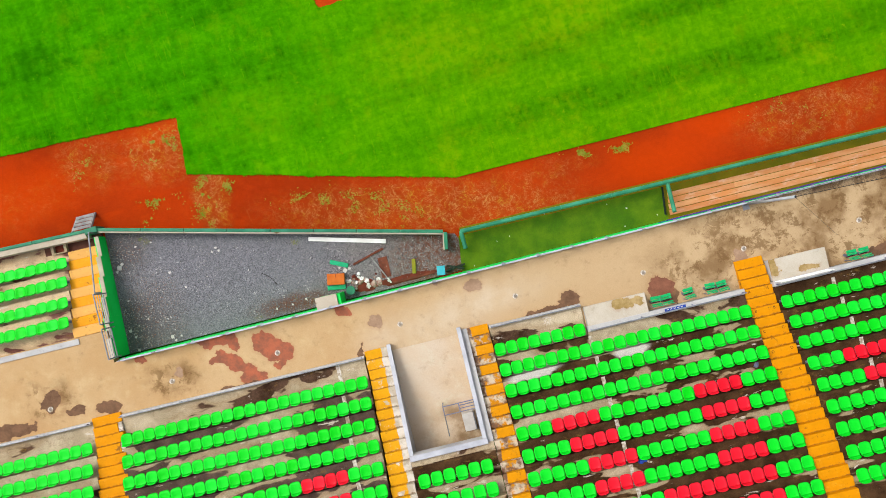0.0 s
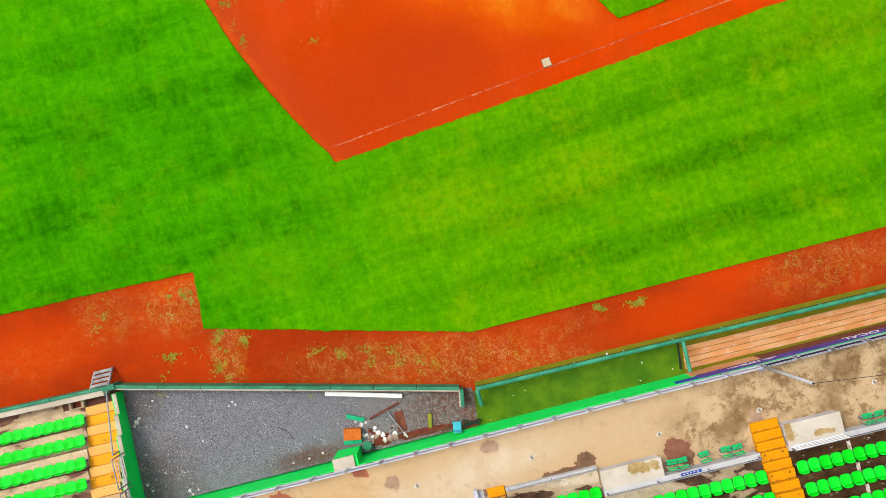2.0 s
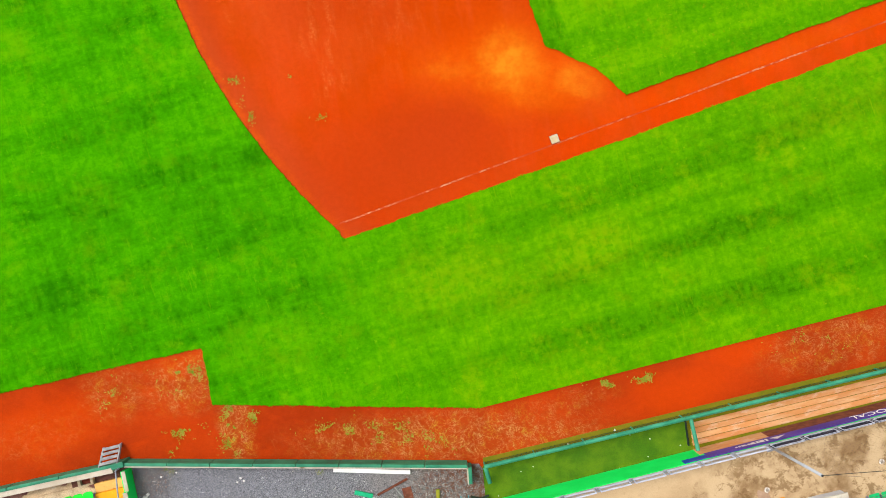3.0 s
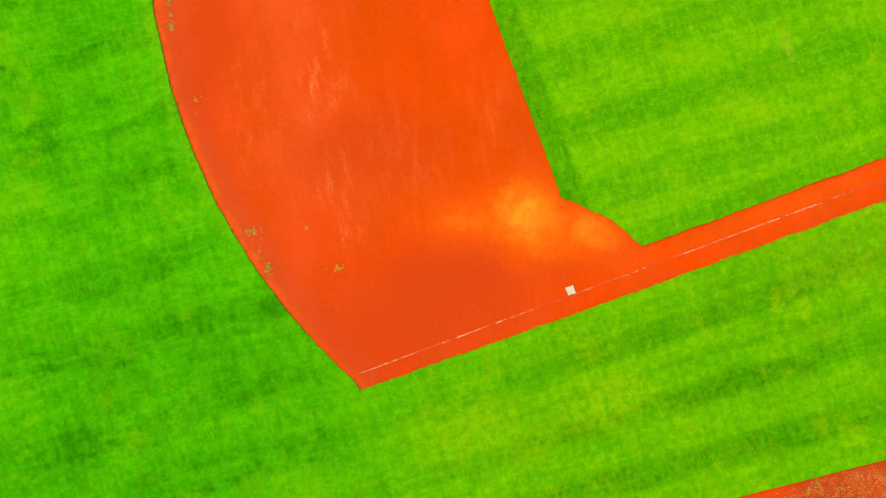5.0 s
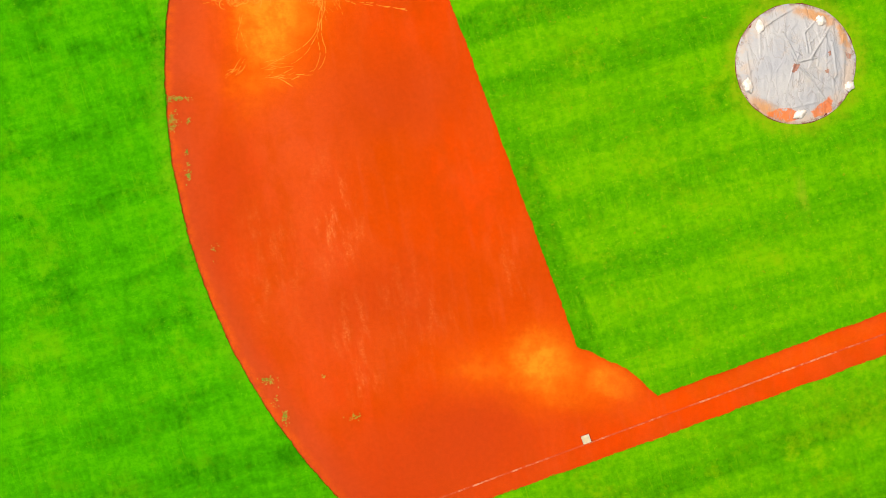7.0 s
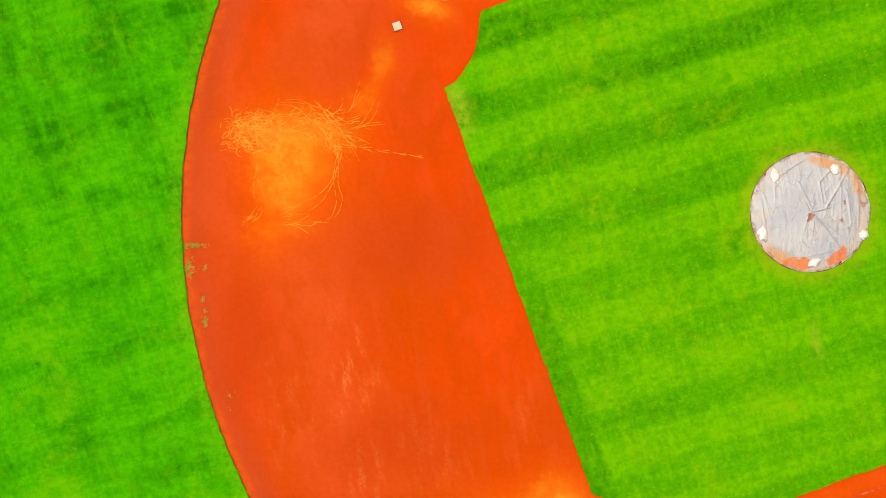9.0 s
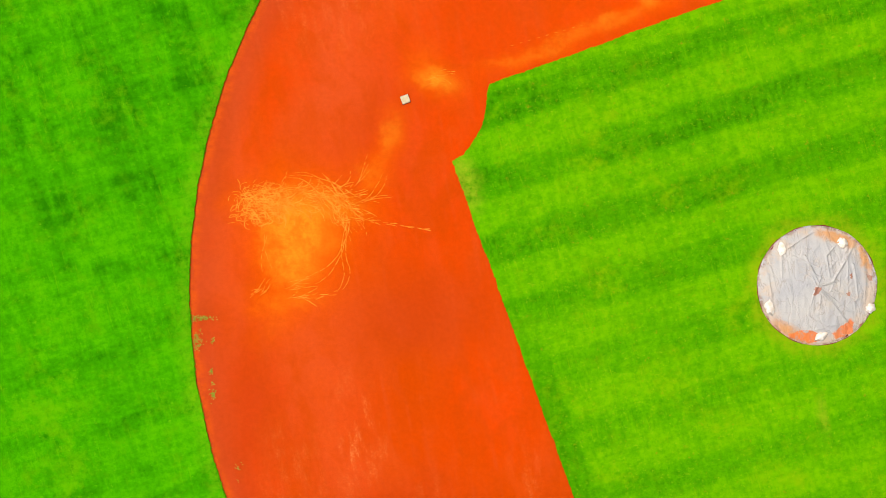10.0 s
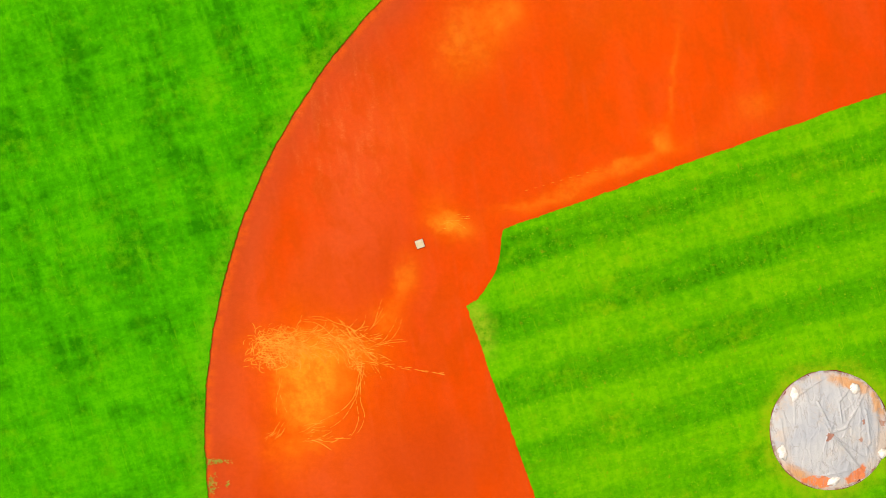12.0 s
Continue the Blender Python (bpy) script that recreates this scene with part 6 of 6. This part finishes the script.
for i in range(10):
    p = LINE(i / 9.0 * 0.999)
    bm = bmesh.new()
    tube(bm, p + Vector((0, 0, -0.05)), p + Vector((0, 0, 0.72)), 0.035)
    part("post", bm, "green_pipe", root)
bm = bmesh.new()
for i in range(6):
    tube(bm, LINE(0) + Vector((0, 0, 0.08 + 0.11 * i)), LINE(1) + Vector((0, 0, 0.08 + 0.11 * i)), 0.006, 4)
for i in range(120):
    tube(bm, LINE(i / 119) + Vector((0, 0, 0.0)), LINE(i / 119) + Vector((0, 0, 0.70)), 0.006, 4)
part("net", bm, "dark", root, "dark protective net under the rail")
bm = bmesh.new()
tube(bm, (0.86, 0.98, 0.74), (1.07, 0.28, 0.70), 0.095, 18)
part("end_rail", bm, "green_pipe", root)
bm = bmesh.new()
tube(bm, (1.07, 0.30, 0.0), (1.07, 0.30, 0.72), 0.05)
part("post", bm, "green_pipe", root)
tagged(root, "green padded pipe rail with dark net along the dugout", "railing")
root = empty("dugout_divider")
bm = bmesh.new()
tube(bm, (10.00, 3.12, 0.74), (10.16, 1.86, 1.22), 0.090, 18)
part("rail", bm, "green_pipe", root)
part("panel", fresh(add_hull, [Vector((9.93, 3.05, 0.0)), Vector((9.98, 3.05, 0.0)), Vector((10.13, 1.80, 0.0)), Vector((10.08, 1.80, 0.0))],
                    [Vector((9.93, 3.05, 0.14)), Vector((9.98, 3.05, 0.14)), Vector((10.13, 1.80, 0.18)), Vector((10.08, 1.80, 0.18))]), "dark", root)
tagged(root, "green rail dividing the turf from the boarded dugout", "railing")

# boarded dugout floor
root = setting(empty("dugout_boards"), "tan wooden boards along the dugout", "deck")
for i in range(5):
    v0 = -0.32 + 0.262 * i
    for j, (u0, u1) in enumerate(((10.56, 13.6), (13.602, 17.4), (17.402, 21.5))):
        # wall-side boards turn brown: stain, and roof shade put into the colour
        dark = i == 4 and j > 0
        ob = part("board", soften(fresh(uvbox, u0 - (0.03 * i if j == 0 else 0.0), u1, v0, v0 + 0.238, -0.06, 0.05 - (0.05 if i == 4 else 0)), 0.012, 1), "brown_wood" if dark else "wood", root)

# banner on the wall behind the dugout
root = empty("wall_banner")
banner = lambda u0, u1, z0, z1, out: [W(u0, EDGE(u0) - 0.095 - out, z0), W(u1, EDGE(u1) - 0.095 - out, z0), W(u1, EDGE(u1) - 0.092, z0), W(u0, EDGE(u0) - 0.092, z0)]


def banner_piece(name, u0, u1, z0, z1, out, m, label="", owner=None):
    low = banner(u0, u1, z0, z1, out)
    return part(name, fresh(add_hull, low, [Vector((p.x, p.y, z1)) for p in low]), m, owner or root, label)


low = [W(9.75, EDGE(9.75) - 0.15, 1.522), W(23, EDGE(23) - 0.15, 1.522), W(23, EDGE(23) - 0.118, 1.522), W(9.75, EDGE(9.75) - 0.118, 1.522)]
part("top_flap", fresh(add_hull, low, [p + Vector((0, 0, 0.008)) for p in low]), "purple", root)
cloth = banner_piece("cloth", 10.6, 23.0, 0.88, 1.56, 0.02, "purple", "purple printed cloth")
banner_piece("blue_end", 9.52, 10.59, 1.08, 1.52, 0.02, "blue", "blue printed end")
banner_piece("lower_board", 10.42, 13.6, 0.02, 0.87, 0.015, "wood", "tan lower board")
# brown here is the shade below the banner, given as a strip's colour
banner_piece("lower_board", 13.603, 23.0, 0.02, 0.87, 0.015, "brown_wood", "lower strip in brown for the shade below the banner")
for k in range(11):
    wide, tall = 0.07 + 0.03 * (k % 3), 0.15 + 0.012 * k
    banner_piece("text_bar", 11.95 + 0.135 * k, 11.95 + 0.135 * k + wide, 1.17 - tall / 2, 1.17 + tall / 2, 0.024, "white", "", cloth)
emblem = [W(u, EDGE(u) - 0.119, z) for u, z in ((13.52, 1.08), (14.20, 1.08), (13.78, 1.36))]
part("emblem", fresh(add_hull, emblem, [p + (W(0, -0.005) - W(0, 0)) for p in emblem]), "white", cloth, "white triangular emblem")
curve = bpy.data.curves.new("banner_lettering", "FONT")
curve.body = "OCAL"
curve.size = 0.62
curve.shear = 0.25
curve.extrude = 0.003
curve.materials.append(MAT["bright_white"])
letters = new("banner_lettering", curve)
letters.parent = cloth
letters.matrix_world = Matrix.Translation(W(18.86, EDGE(18.86) - 0.124, 0.98)) @ Matrix.Rotation(radians(193.6), 4, "Z") @ Matrix.Rotation(radians(90), 4, "X")
tagged(root, "long purple banner with white lettering on the dugout wall", "banner")

# pole at the walkway's edge, and the dark net that hangs from it towards home plate
root = empty("net_pole")
foot = W(13.24, 0.97, ZC)
tip = Vector((13.22, 2.16, 5.80))
bm = bmesh.new()
tube(bm, foot, tip, 0.06, 12)
shaft = part("shaft", bm, "steel_pale", root, "", True)
part("foot_plate", fresh(uvbox, 13.10, 13.38, 0.98, 1.22, ZC, ZC + 0.03), "steel", shaft)
bm = bmesh.new()
tube(bm, tip - Vector((0, 0, 0.02)), tip + Vector((0.0, 0, 0.03)), 0.045, 12)
part("cap", bm, "cable", shaft, "dark end cap")
bm = bmesh.new()
tube(bm, tip - Vector((0, 0, 0.05)), W(16.8, 3.2, ZC + 0.01), 0.006, 5)
part("guy_wire", bm, "cable", root)
tagged(root, "bare grey steel pole standing on the walkway edge", "pole")
root = empty("protective_net")
far_top = tip + Vector((9.9, 2.18, 4.2))
rail_a, rail_b = W(13.2, EDGE(13.2) - 0.03, ZC + 0.64), W(23.5, EDGE(23.5) - 0.03, ZC + 0.64)
bm = bmesh.new()
tube(bm, tip, far_top, 0.012, 6)
part("top_cable", bm, "cable", root)
bm = bmesh.new()
for i in range(36):
    f = i / 35
    tube(bm, rail_a.lerp(tip, f), rail_b.lerp(far_top, f), 0.0006, 3)
for i in range(96):
    f = i / 95
    tube(bm, rail_a.lerp(rail_b, f), tip.lerp(far_top, f), 0.0006, 3)
part("mesh", bm, "net", root, "very fine dark blue netting")
bm = bmesh.new()
for i in range(17):
    drop = Vector((0, 0.012, -0.033 * i - 0.03))
    tube(bm, rail_a + drop, rail_b + drop, 0.0055, 4)
for i in range(110):
    p = rail_a.lerp(rail_b, i / 109) + Vector((0, 0.012, 0))
    tube(bm, p - Vector((0, 0, 0.57)), p, 0.0055, 4)
part("lower_mesh", bm, "net", root, "dense dark netting on the railing")
tagged(root, "dark blue protective net hanging from a pole and cable", "net")


# ---- walkway details ----
def floor_drain(u, v):
    root = empty("floor_drain", W(u, v, ZC), 13.6)
    bm = bmesh.new()
    for i in range(20):
        a0, a1 = 6.28319 * i / 20, 6.28319 * (i + 1) / 20
        ring = [Vector((rr * math.cos(a), rr * math.sin(a), 0)) for rr, a in ((0.07, a0), (0.12, a0), (0.12, a1), (0.07, a1))]
        add_hull(bm, ring, [p + Vector((0, 0, 0.025)) for p in ring])
    bmesh.ops.remove_doubles(bm, verts=bm.verts[:], dist=1e-5)
    part("collar", bm, "lime", root, "pale mortar ring")
    bm = bmesh.new()
    bmesh.ops.create_cone(bm, cap_ends=True, segments=16, radius1=0.071, radius2=0.071, depth=0.012, matrix=Matrix.Translation((0, 0, 0.008)))
    hole = part("hole", bm, "drain", root, "dull drain hole")
    bm = bmesh.new()
    for k in (-0.03, 0.0, 0.03):
        box(bm, -0.07, 0.07, k - 0.006, k + 0.006, 0.014, 0.022)
    part("grate", bm, "grate", hole)
    return tagged(root, "small round metal floor drain in the walkway", "drain", "drains along the walkway")


first = floor_drain(-17.87, 2.52)
for u, v in ((-12.52, 2.57), (-7.84, 2.45), (-2.43, 2.49), (2.67, 2.48), (8.26, 2.80), (12.72, 2.81), (17.85, 2.79)):
    copy_thing(first, pose(*W(u, v, ZC), 0, 0, 13.6))


def folded_seat():
    root = empty("folding_seat")
    for y0, y1, z in ((0.055, 0.115, 0.50), (0.125, 0.165, 0.60)):
        part("back_slat", soften(fresh(box, -0.22, 0.22, y0, y1, z - 0.05, z), 0.012, 1), "folding_green", root)
    for x in (-0.20, 0.20):
        part("upright", fresh(box, x - 0.014, x + 0.014, 0.168, 0.19, 0.0, 0.58), "steel_blue", root)
    for k, (y0, y1) in enumerate(((-0.25, -0.12), (-0.105, -0.03))):
        part("seat_slat", soften(fresh(box, -0.22, 0.22, y0, y1, 0.33 + 0.02 * k, 0.36 + 0.02 * k), 0.012, 1), "folding_green", root)
    for x in (-0.19, 0.19):
        part("leg", fresh(box, x - 0.012, x + 0.012, -0.10, 0.0, 0.0, 0.33), "steel_blue", root)
    # black bar added to darken the shaded gap between seat and back
    part("crossbar", fresh(box, -0.2, 0.2, 0.0, 0.04, 0.18, 0.22), "cable", root, "dark bar added for the shaded gap behind the seat")
    return tagged(root, "green slatted folding seat standing loose on the walkway", "seat", "loose folding seats on the walkway")


first = folded_seat()
spots = [(8.41, 4.12), (8.88, 4.13), (9.85, 4.10), (10.80, 4.12), (11.30, 4.13), (17.02, 4.16), (17.55, 4.17)]
for i, (u, v) in enumerate(spots):
    m = pose(*W(u, v, ZC), 0, 0, 193.6 + (-3, 2, 4, -2, 3, 0, 2)[i])
    if i:
        copy_thing(first, m)
    else:
        first.matrix_world = m

# barrier and ramp at the passage's end
root = empty("passage_barrier")
for a, b in (((-1.45, 6.23, 2.3), (-0.12, 6.23, 2.3)), ((-1.45, 6.60, 2.3), (-0.12, 6.60, 2.3)), ((-1.45, 6.23, 2.3), (-1.45, 6.60, 2.3)), ((-0.78, 6.23, 2.3), (-0.78, 6.60, 2.3)), ((-0.12, 6.23, 2.3), (-0.12, 6.60, 2.3)),
             ((-1.45, 6.23, ZC), (-1.45, 6.23, 2.3)), ((-0.12, 6.23, ZC), (-0.12, 6.23, 2.3)), ((-1.45, 6.60, 2.3), (-1.48, 7.62, 1.75)), ((-0.12, 6.60, 2.3), (-0.15, 7.62, 1.75)),
             ((-0.78, 6.33, 2.3), (-0.12, 6.33, 2.3)), ((-0.78, 6.46, 2.3), (-0.12, 6.46, 2.3))):
    bm = bmesh.new()
    tube(bm, W(*a), W(*b), 0.022)
    part("tube", bm, "steel_blue" if a[2] == b[2] else "steel", root)
tagged(root, "tubular steel barrier at the end of the passage", "barrier")
root = empty("white_ramp")
part("board", fresh(uvbox, -0.76, -0.30, 6.80, 7.62, ZC, ZC + 0.35, ZC + 0.12), "white", root)
part("edge_strip", fresh(uvbox, -0.29, -0.25, 6.80, 7.62, ZC, ZC + 0.42, ZC + 0.2), "steel", root)
tagged(root, "white painted ramp board behind the barrier", "ramp")


# ---- things in the yard ----
def plank(name, p, q, width, height, m, label, lift=0.012, category="plank"):
    bm = fresh(beam, (*p, lift + height), (*q, lift + height), width, height)
    return tagged(part(name, soften(bm, min(0.008, height / 4), 1), m), label, category)


plank("white_beam", (-5.98, 0.70), (-2.50, 0.60), 0.19, 0.14, "bright_white", "long white painted beam lying on gravel", category="beam")
plank("green_plank", (-5.02, -0.33), (-4.20, -0.50), 0.20, 0.10, "teal", "teal green board lying on gravel")
plank("green_plank", (-5.12, -1.52), (-4.30, -1.44), 0.20, 0.10, "teal", "teal green board lying beside an orange crate")
plank("mossy_post", (-1.26, -0.20), (-1.22, -0.85), 0.17, 0.10, "weed", "mossy green post lying on soil", category="post")
plank("brown_beam", (-2.4, -1.32), (-0.3, -0.80), 0.10, 0.08, "brown_wood", "thin brown timber along the wall", category="beam")
root = empty("orange_crate", (-4.72, -1.10, 0.012), 3)
part("shell", soften(fresh(box, -0.38, 0.38, -0.24, 0.24, 0.0, 0.30), 0.02, 2), "orange_plastic", root)
lid = part("lid", soften(fresh(box, -0.39, 0.39, -0.25, 0.25, 0.302, 0.34), 0.012, 2), "orange_plastic", root)
part("groove", fresh(box, -0.01, 0.01, 0.08, 0.25, 0.341, 0.345), "brown_wood", lid)
tagged(root, "orange plastic crate standing on gravel", "crate")
root = empty("field_rake")
part("head", soften(fresh(beam, (-3.98, -0.46, 0.09), (-2.64, 0.28, 0.09), 0.10, 0.07), 0.01, 1), "brown_wood", root)
bm = bmesh.new()
tube(bm, (-3.20, -0.08, 0.10), (-2.27, -1.24, 0.08), 0.03)
handle = part("handle", bm, "grey_wood", root)
bm = bmesh.new()
tube(bm, (-2.42, -1.05, 0.086), (-2.25, -1.27, 0.086), 0.045)
part("grip", bm, "white", handle, "white taped grip")
tagged(root, "wide wooden field rake with a long handle on gravel", "rake")


def soil_patch(cx, cy, rx, ry, turn, label, name, m, seed, z=0.03):
    pts = []
    for i in range(48):
        a = 6.28319 * i / 48
        q = 1 + 0.35 * noise.noise(Vector((math.cos(a) * 1.6 + seed, math.sin(a) * 1.6, 0))) + 0.15 * noise.noise(Vector((math.cos(a) * 6 + seed, math.sin(a) * 6, 1)))
        x, y = rx * q * math.cos(a), ry * q * math.sin(a)
        c, s = math.cos(radians(turn)), math.sin(radians(turn))
        pts.append(Vector((cx + c * x - s * y, cy + s * x + c * y, 0)))
    return tagged(part(name, sheet(pts, z, 0.03), m), label, "soil")


plank("doormat", (-2.68, -0.12), (-2.45, -1.02), 0.42, 0.02, "brown_wood", "brown ribbed mat lying on gravel", category="mat")
soil_patch(-1.6, -1.05, 1.25, 0.18, 14, "damp red soil along the yard wall", "soil_bed", "rust", 2.0)
soil_patch(-3.35, -1.42, 0.5, 0.24, 14, "red soil under the rubble", "soil_heap", "rust", 5.0, 0.035)


def rubble(x, y, s, seed, m):
    bm = bmesh.new()
    bmesh.ops.create_icosphere(bm, subdivisions=1 if s < 0.1 else 2, radius=s)
    for v in bm.verts:
        v.co *= 1 + 0.8 * noise.noise(v.co * (1.7 / s) + Vector((seed, 0, 0)))
        v.co.z = max(-0.01, v.co.z * 0.7)
    ob = part("rubble_lump", bm, m)
    ob.matrix_world = pose(x, y, 0.03, 0, 0, seed * 50)
    return tagged(ob, "broken pale rubble lump heaped by the yard wall", "rubble", "rubble heap in the yard")


rr = random.Random(5)
for i in range(46):
    rubble(-3.45 + rr.gauss(0, 0.45), -1.28 + rr.gauss(0, 0.17), rr.uniform(0.04, 0.115), i * 1.3, rr.choice(("rubble", "bright_white", "white", "rust", "rubble")))
for x, y, s in ((-3.05, -1.32, 0.19), (-2.78, -1.25, 0.13)):
    rubble(x, y, s, x * 3, "rubble")
root = empty("bucket", (-4.05, -1.60, 0.012))
bm = bmesh.new()
bmesh.ops.create_cone(bm, cap_ends=True, segments=20, radius1=0.15, radius2=0.19, depth=0.34, matrix=Matrix.Translation((0, 0, 0.17)))
pail = part("pail", bm, "teal", root)
bm = bmesh.new()
bmesh.ops.create_cone(bm, cap_ends=True, segments=20, radius1=0.20, radius2=0.20, depth=0.03, matrix=Matrix.Translation((0, 0, 0.345)))
part("rim", bm, "green_dark", pail)
tagged(root, "dark green plastic bucket by the rubble", "bucket")
root = empty("cyan_chair", (-0.02, -0.70, 0.012), 186)
part("seat", soften(fresh(box, -0.18, 0.18, -0.20, 0.20, 0.40, 0.44), 0.015, 2), "cyan", root)
part("backrest", soften(fresh(box, -0.18, 0.18, 0.17, 0.21, 0.44, 0.80), 0.015, 2), "cyan", root)
for x in (-0.19, 0.15):
    for y in (-0.20, 0.17):
        part("leg", fresh(box, x, x + 0.04, y, y + 0.04, 0.0, 0.40), "cyan", root)
tagged(root, "cyan plastic chair beside the yard wall", "chair")
root = empty("folded_trestle")
for a, b in (((0.20, -0.74, 0.35), (1.05, -0.42, 0.20)), ((0.25, -0.50, 0.12), (1.02, -0.62, 0.35)), ((0.50, -0.72, 0.3), (0.62, -0.50, 0.3)), ((0.9, -0.62, 0.05), (0.9, -0.5, 0.3))):
    bm = bmesh.new()
    tube(bm, a, b, 0.05)
    part("bar", bm, "dark", root)
tagged(root, "dark green folded metal trestle leaning by the wall", "trestle")


def litter():
    """Pebbles and scraps strewn over the yard."""
    r = random.Random(21)
    verts, faces = [], []
    for _ in range(5200):
        if r.random() < 0.6:
            x, y = r.uniform(-14.7, 0.2), r.uniform(-4.3, 0.9)
        else:
            x, y = r.gauss(-1.2, 1.6), r.gauss(-0.3, 0.6)
        if y < -1.00 + 0.252 * x + 0.30 or y > 0.9 or x > 0.4 or x < -14.9 - 0.18 * y + 0.35:
            continue
        s = r.uniform(0.012, 0.034)
        i = len(verts)
        a = r.uniform(0, 3)
        c, d = math.cos(a) * s, math.sin(a) * s
        verts += [(x + c, y + d, 0.012), (x - d, y + c, 0.012), (x - c, y - d, 0.012), (x + d, y - c, 0.012), (x, y, 0.012 + s * 0.9)]
        faces += [(i, i + 1, i + 4), (i + 1, i + 2, i + 4), (i + 2, i + 3, i + 4), (i + 3, i, i + 4)]
    me = bpy.data.meshes.new("pebbles")
    me.from_pydata(verts, [], faces)
    me.materials.append(MAT["pebble"])
    return tagged(new("pebbles", me), "loose grey and pale pebbles on the gravel", "pebbles", kind="stuff")


def pebble_material():
    n = Nodes("pebble", 0.9)
    isl = n.nt.nodes.new("ShaderNodeNewGeometry").outputs["Random Per Island"]
    col = n.mix(n.step(isl, 0.0, 1.0), (0.07, 0.068, 0.07), (0.30, 0.29, 0.28))
    return n.done(n.mix(n.step(isl, 0.93, 0.97), col, (0.50, 0.48, 0.44)))


MAT["pebble"] = pebble_material()
litter()
tufts([(-13.6, 0.65, 0.45, 0.25, 260), (-6.6, 0.6, 0.45, 0.25, 160), (-2.1, 0.75, 0.5, 0.1, 60), (-6.2, -2.0, 0.6, 0.12, 60), (-8.5, -2.9, 1.2, 0.1, 60)], 9)


def scrap(x, y, s, turn, seed):
    bm = bmesh.new()
    bmesh.ops.create_grid(bm, x_segments=4, y_segments=4, size=s)
    for v in bm.verts:
        v.co.x *= 1 + 0.9 * noise.noise(v.co * 22 + Vector((seed, 0, 0)))
        v.co.z = 0.03 + 0.03 * noise.noise(v.co * 14 + Vector((0, seed, 0)))
    bmesh.ops.solidify(bm, geom=bm.faces[:], thickness=0.004)
    ob = part("paper_scrap", bm, "white")
    ob.matrix_world = pose(x, y, 0.012, 0, 0, turn)
    return tagged(ob, "crumpled white scrap of litter on gravel", "litter", "litter in the yard")


for i, (x, y, s) in enumerate(((-14.52, -0.62, 0.16), (-14.40, -0.45, 0.10), (-14.60, -0.80, 0.08), (-12.24, -0.81, 0.10), (-11.52, -1.47, 0.08), (-14.0, -3.45, 0.11), (-13.75, -3.72, 0.08), (-12.1, -3.7, 0.12),
                                (-11.95, -3.85, 0.09), (-11.7, -3.65, 0.07), (-10.2, 0.30, 0.09), (-10.05, 0.18, 0.08), (-10.35, 0.12, 0.06), (-12.3, -4.2, 0.08), (-8.7, -0.7, 0.05), (-4.35, -0.72, 0.14), (-4.15, -0.62, 0.10), (-4.6, -0.60, 0.08),
                                (-13.8, 0.35, 0.07), (-13.1, 0.55, 0.06), (-14.1, -2.1, 0.07), (-13.2, -2.9, 0.06), (-6.7, -2.25, 0.07), (-6.1, -2.0, 0.08), (-7.4, -2.45, 0.07), (-13.6, -4.3, 0.09), (-13.0, -4.4, 0.07))):
    scrap(x, y, 0.6 * s, 40 * i, i * 2.1)


for i, (x, y, s) in enumerate(((8.36, 2.09, 0.10), (6.78, 2.48, 0.12), (8.29, 1.28, 0.07), (3.07, 0.83, 0.07), (2.52, 0.61, 0.06), (6.99, 0.75, 0.06), (1.49, -0.50, 0.06), (4.65, 1.85, 0.06), (7.48, 2.27, 0.07), (9.75, 1.80, 0.07))):
    tagged(scrap(x, y, 0.33 * s, 55 * i, 70 + i * 1.7), "small white scrap of litter on dugout turf", "litter", "litter on the turf")


def wrapper(x, y, z, size, turn, m, label):
    bm = bmesh.new()
    bmesh.ops.create_icosphere(bm, subdivisions=3, radius=1.0)
    for v in bm.verts:
        q = 1 + 0.7 * noise.noise(v.co * 2.3 + Vector((x, y, 0)))
        v.co = Vector((v.co.x * size * q, v.co.y * size * 0.7 * q, max(0.0, v.co.z * size * 0.5 * q)))
    ob = part("crumpled_wrapper", bm, m)
    ob.matrix_world = pose(x, y, z, 0, 0, turn)
    return tagged(ob, label, "litter", "litter on the terrace")


wrapper(7.96, -8.14, tread(7), 0.16, 30, "blue", "crumpled blue and white wrapper on a terrace step")
wrapper(12.92, -4.53, tread(4), 0.12, 70, "steel_blue", "crumpled grey plastic bag on a terrace step")
bm = bmesh.new()
pts = [(-8.1, -0.85, 0.03), (-7.85, -0.95, 0.03), (-7.6, -1.12, 0.03), (-7.4, -1.36, 0.03)]
for a, b in zip(pts, pts[1:]):
    tube(bm, a, b, 0.014, 6)
tagged(part("hose_piece", bm, "cable"), "short piece of dark hose lying on gravel", "hose")
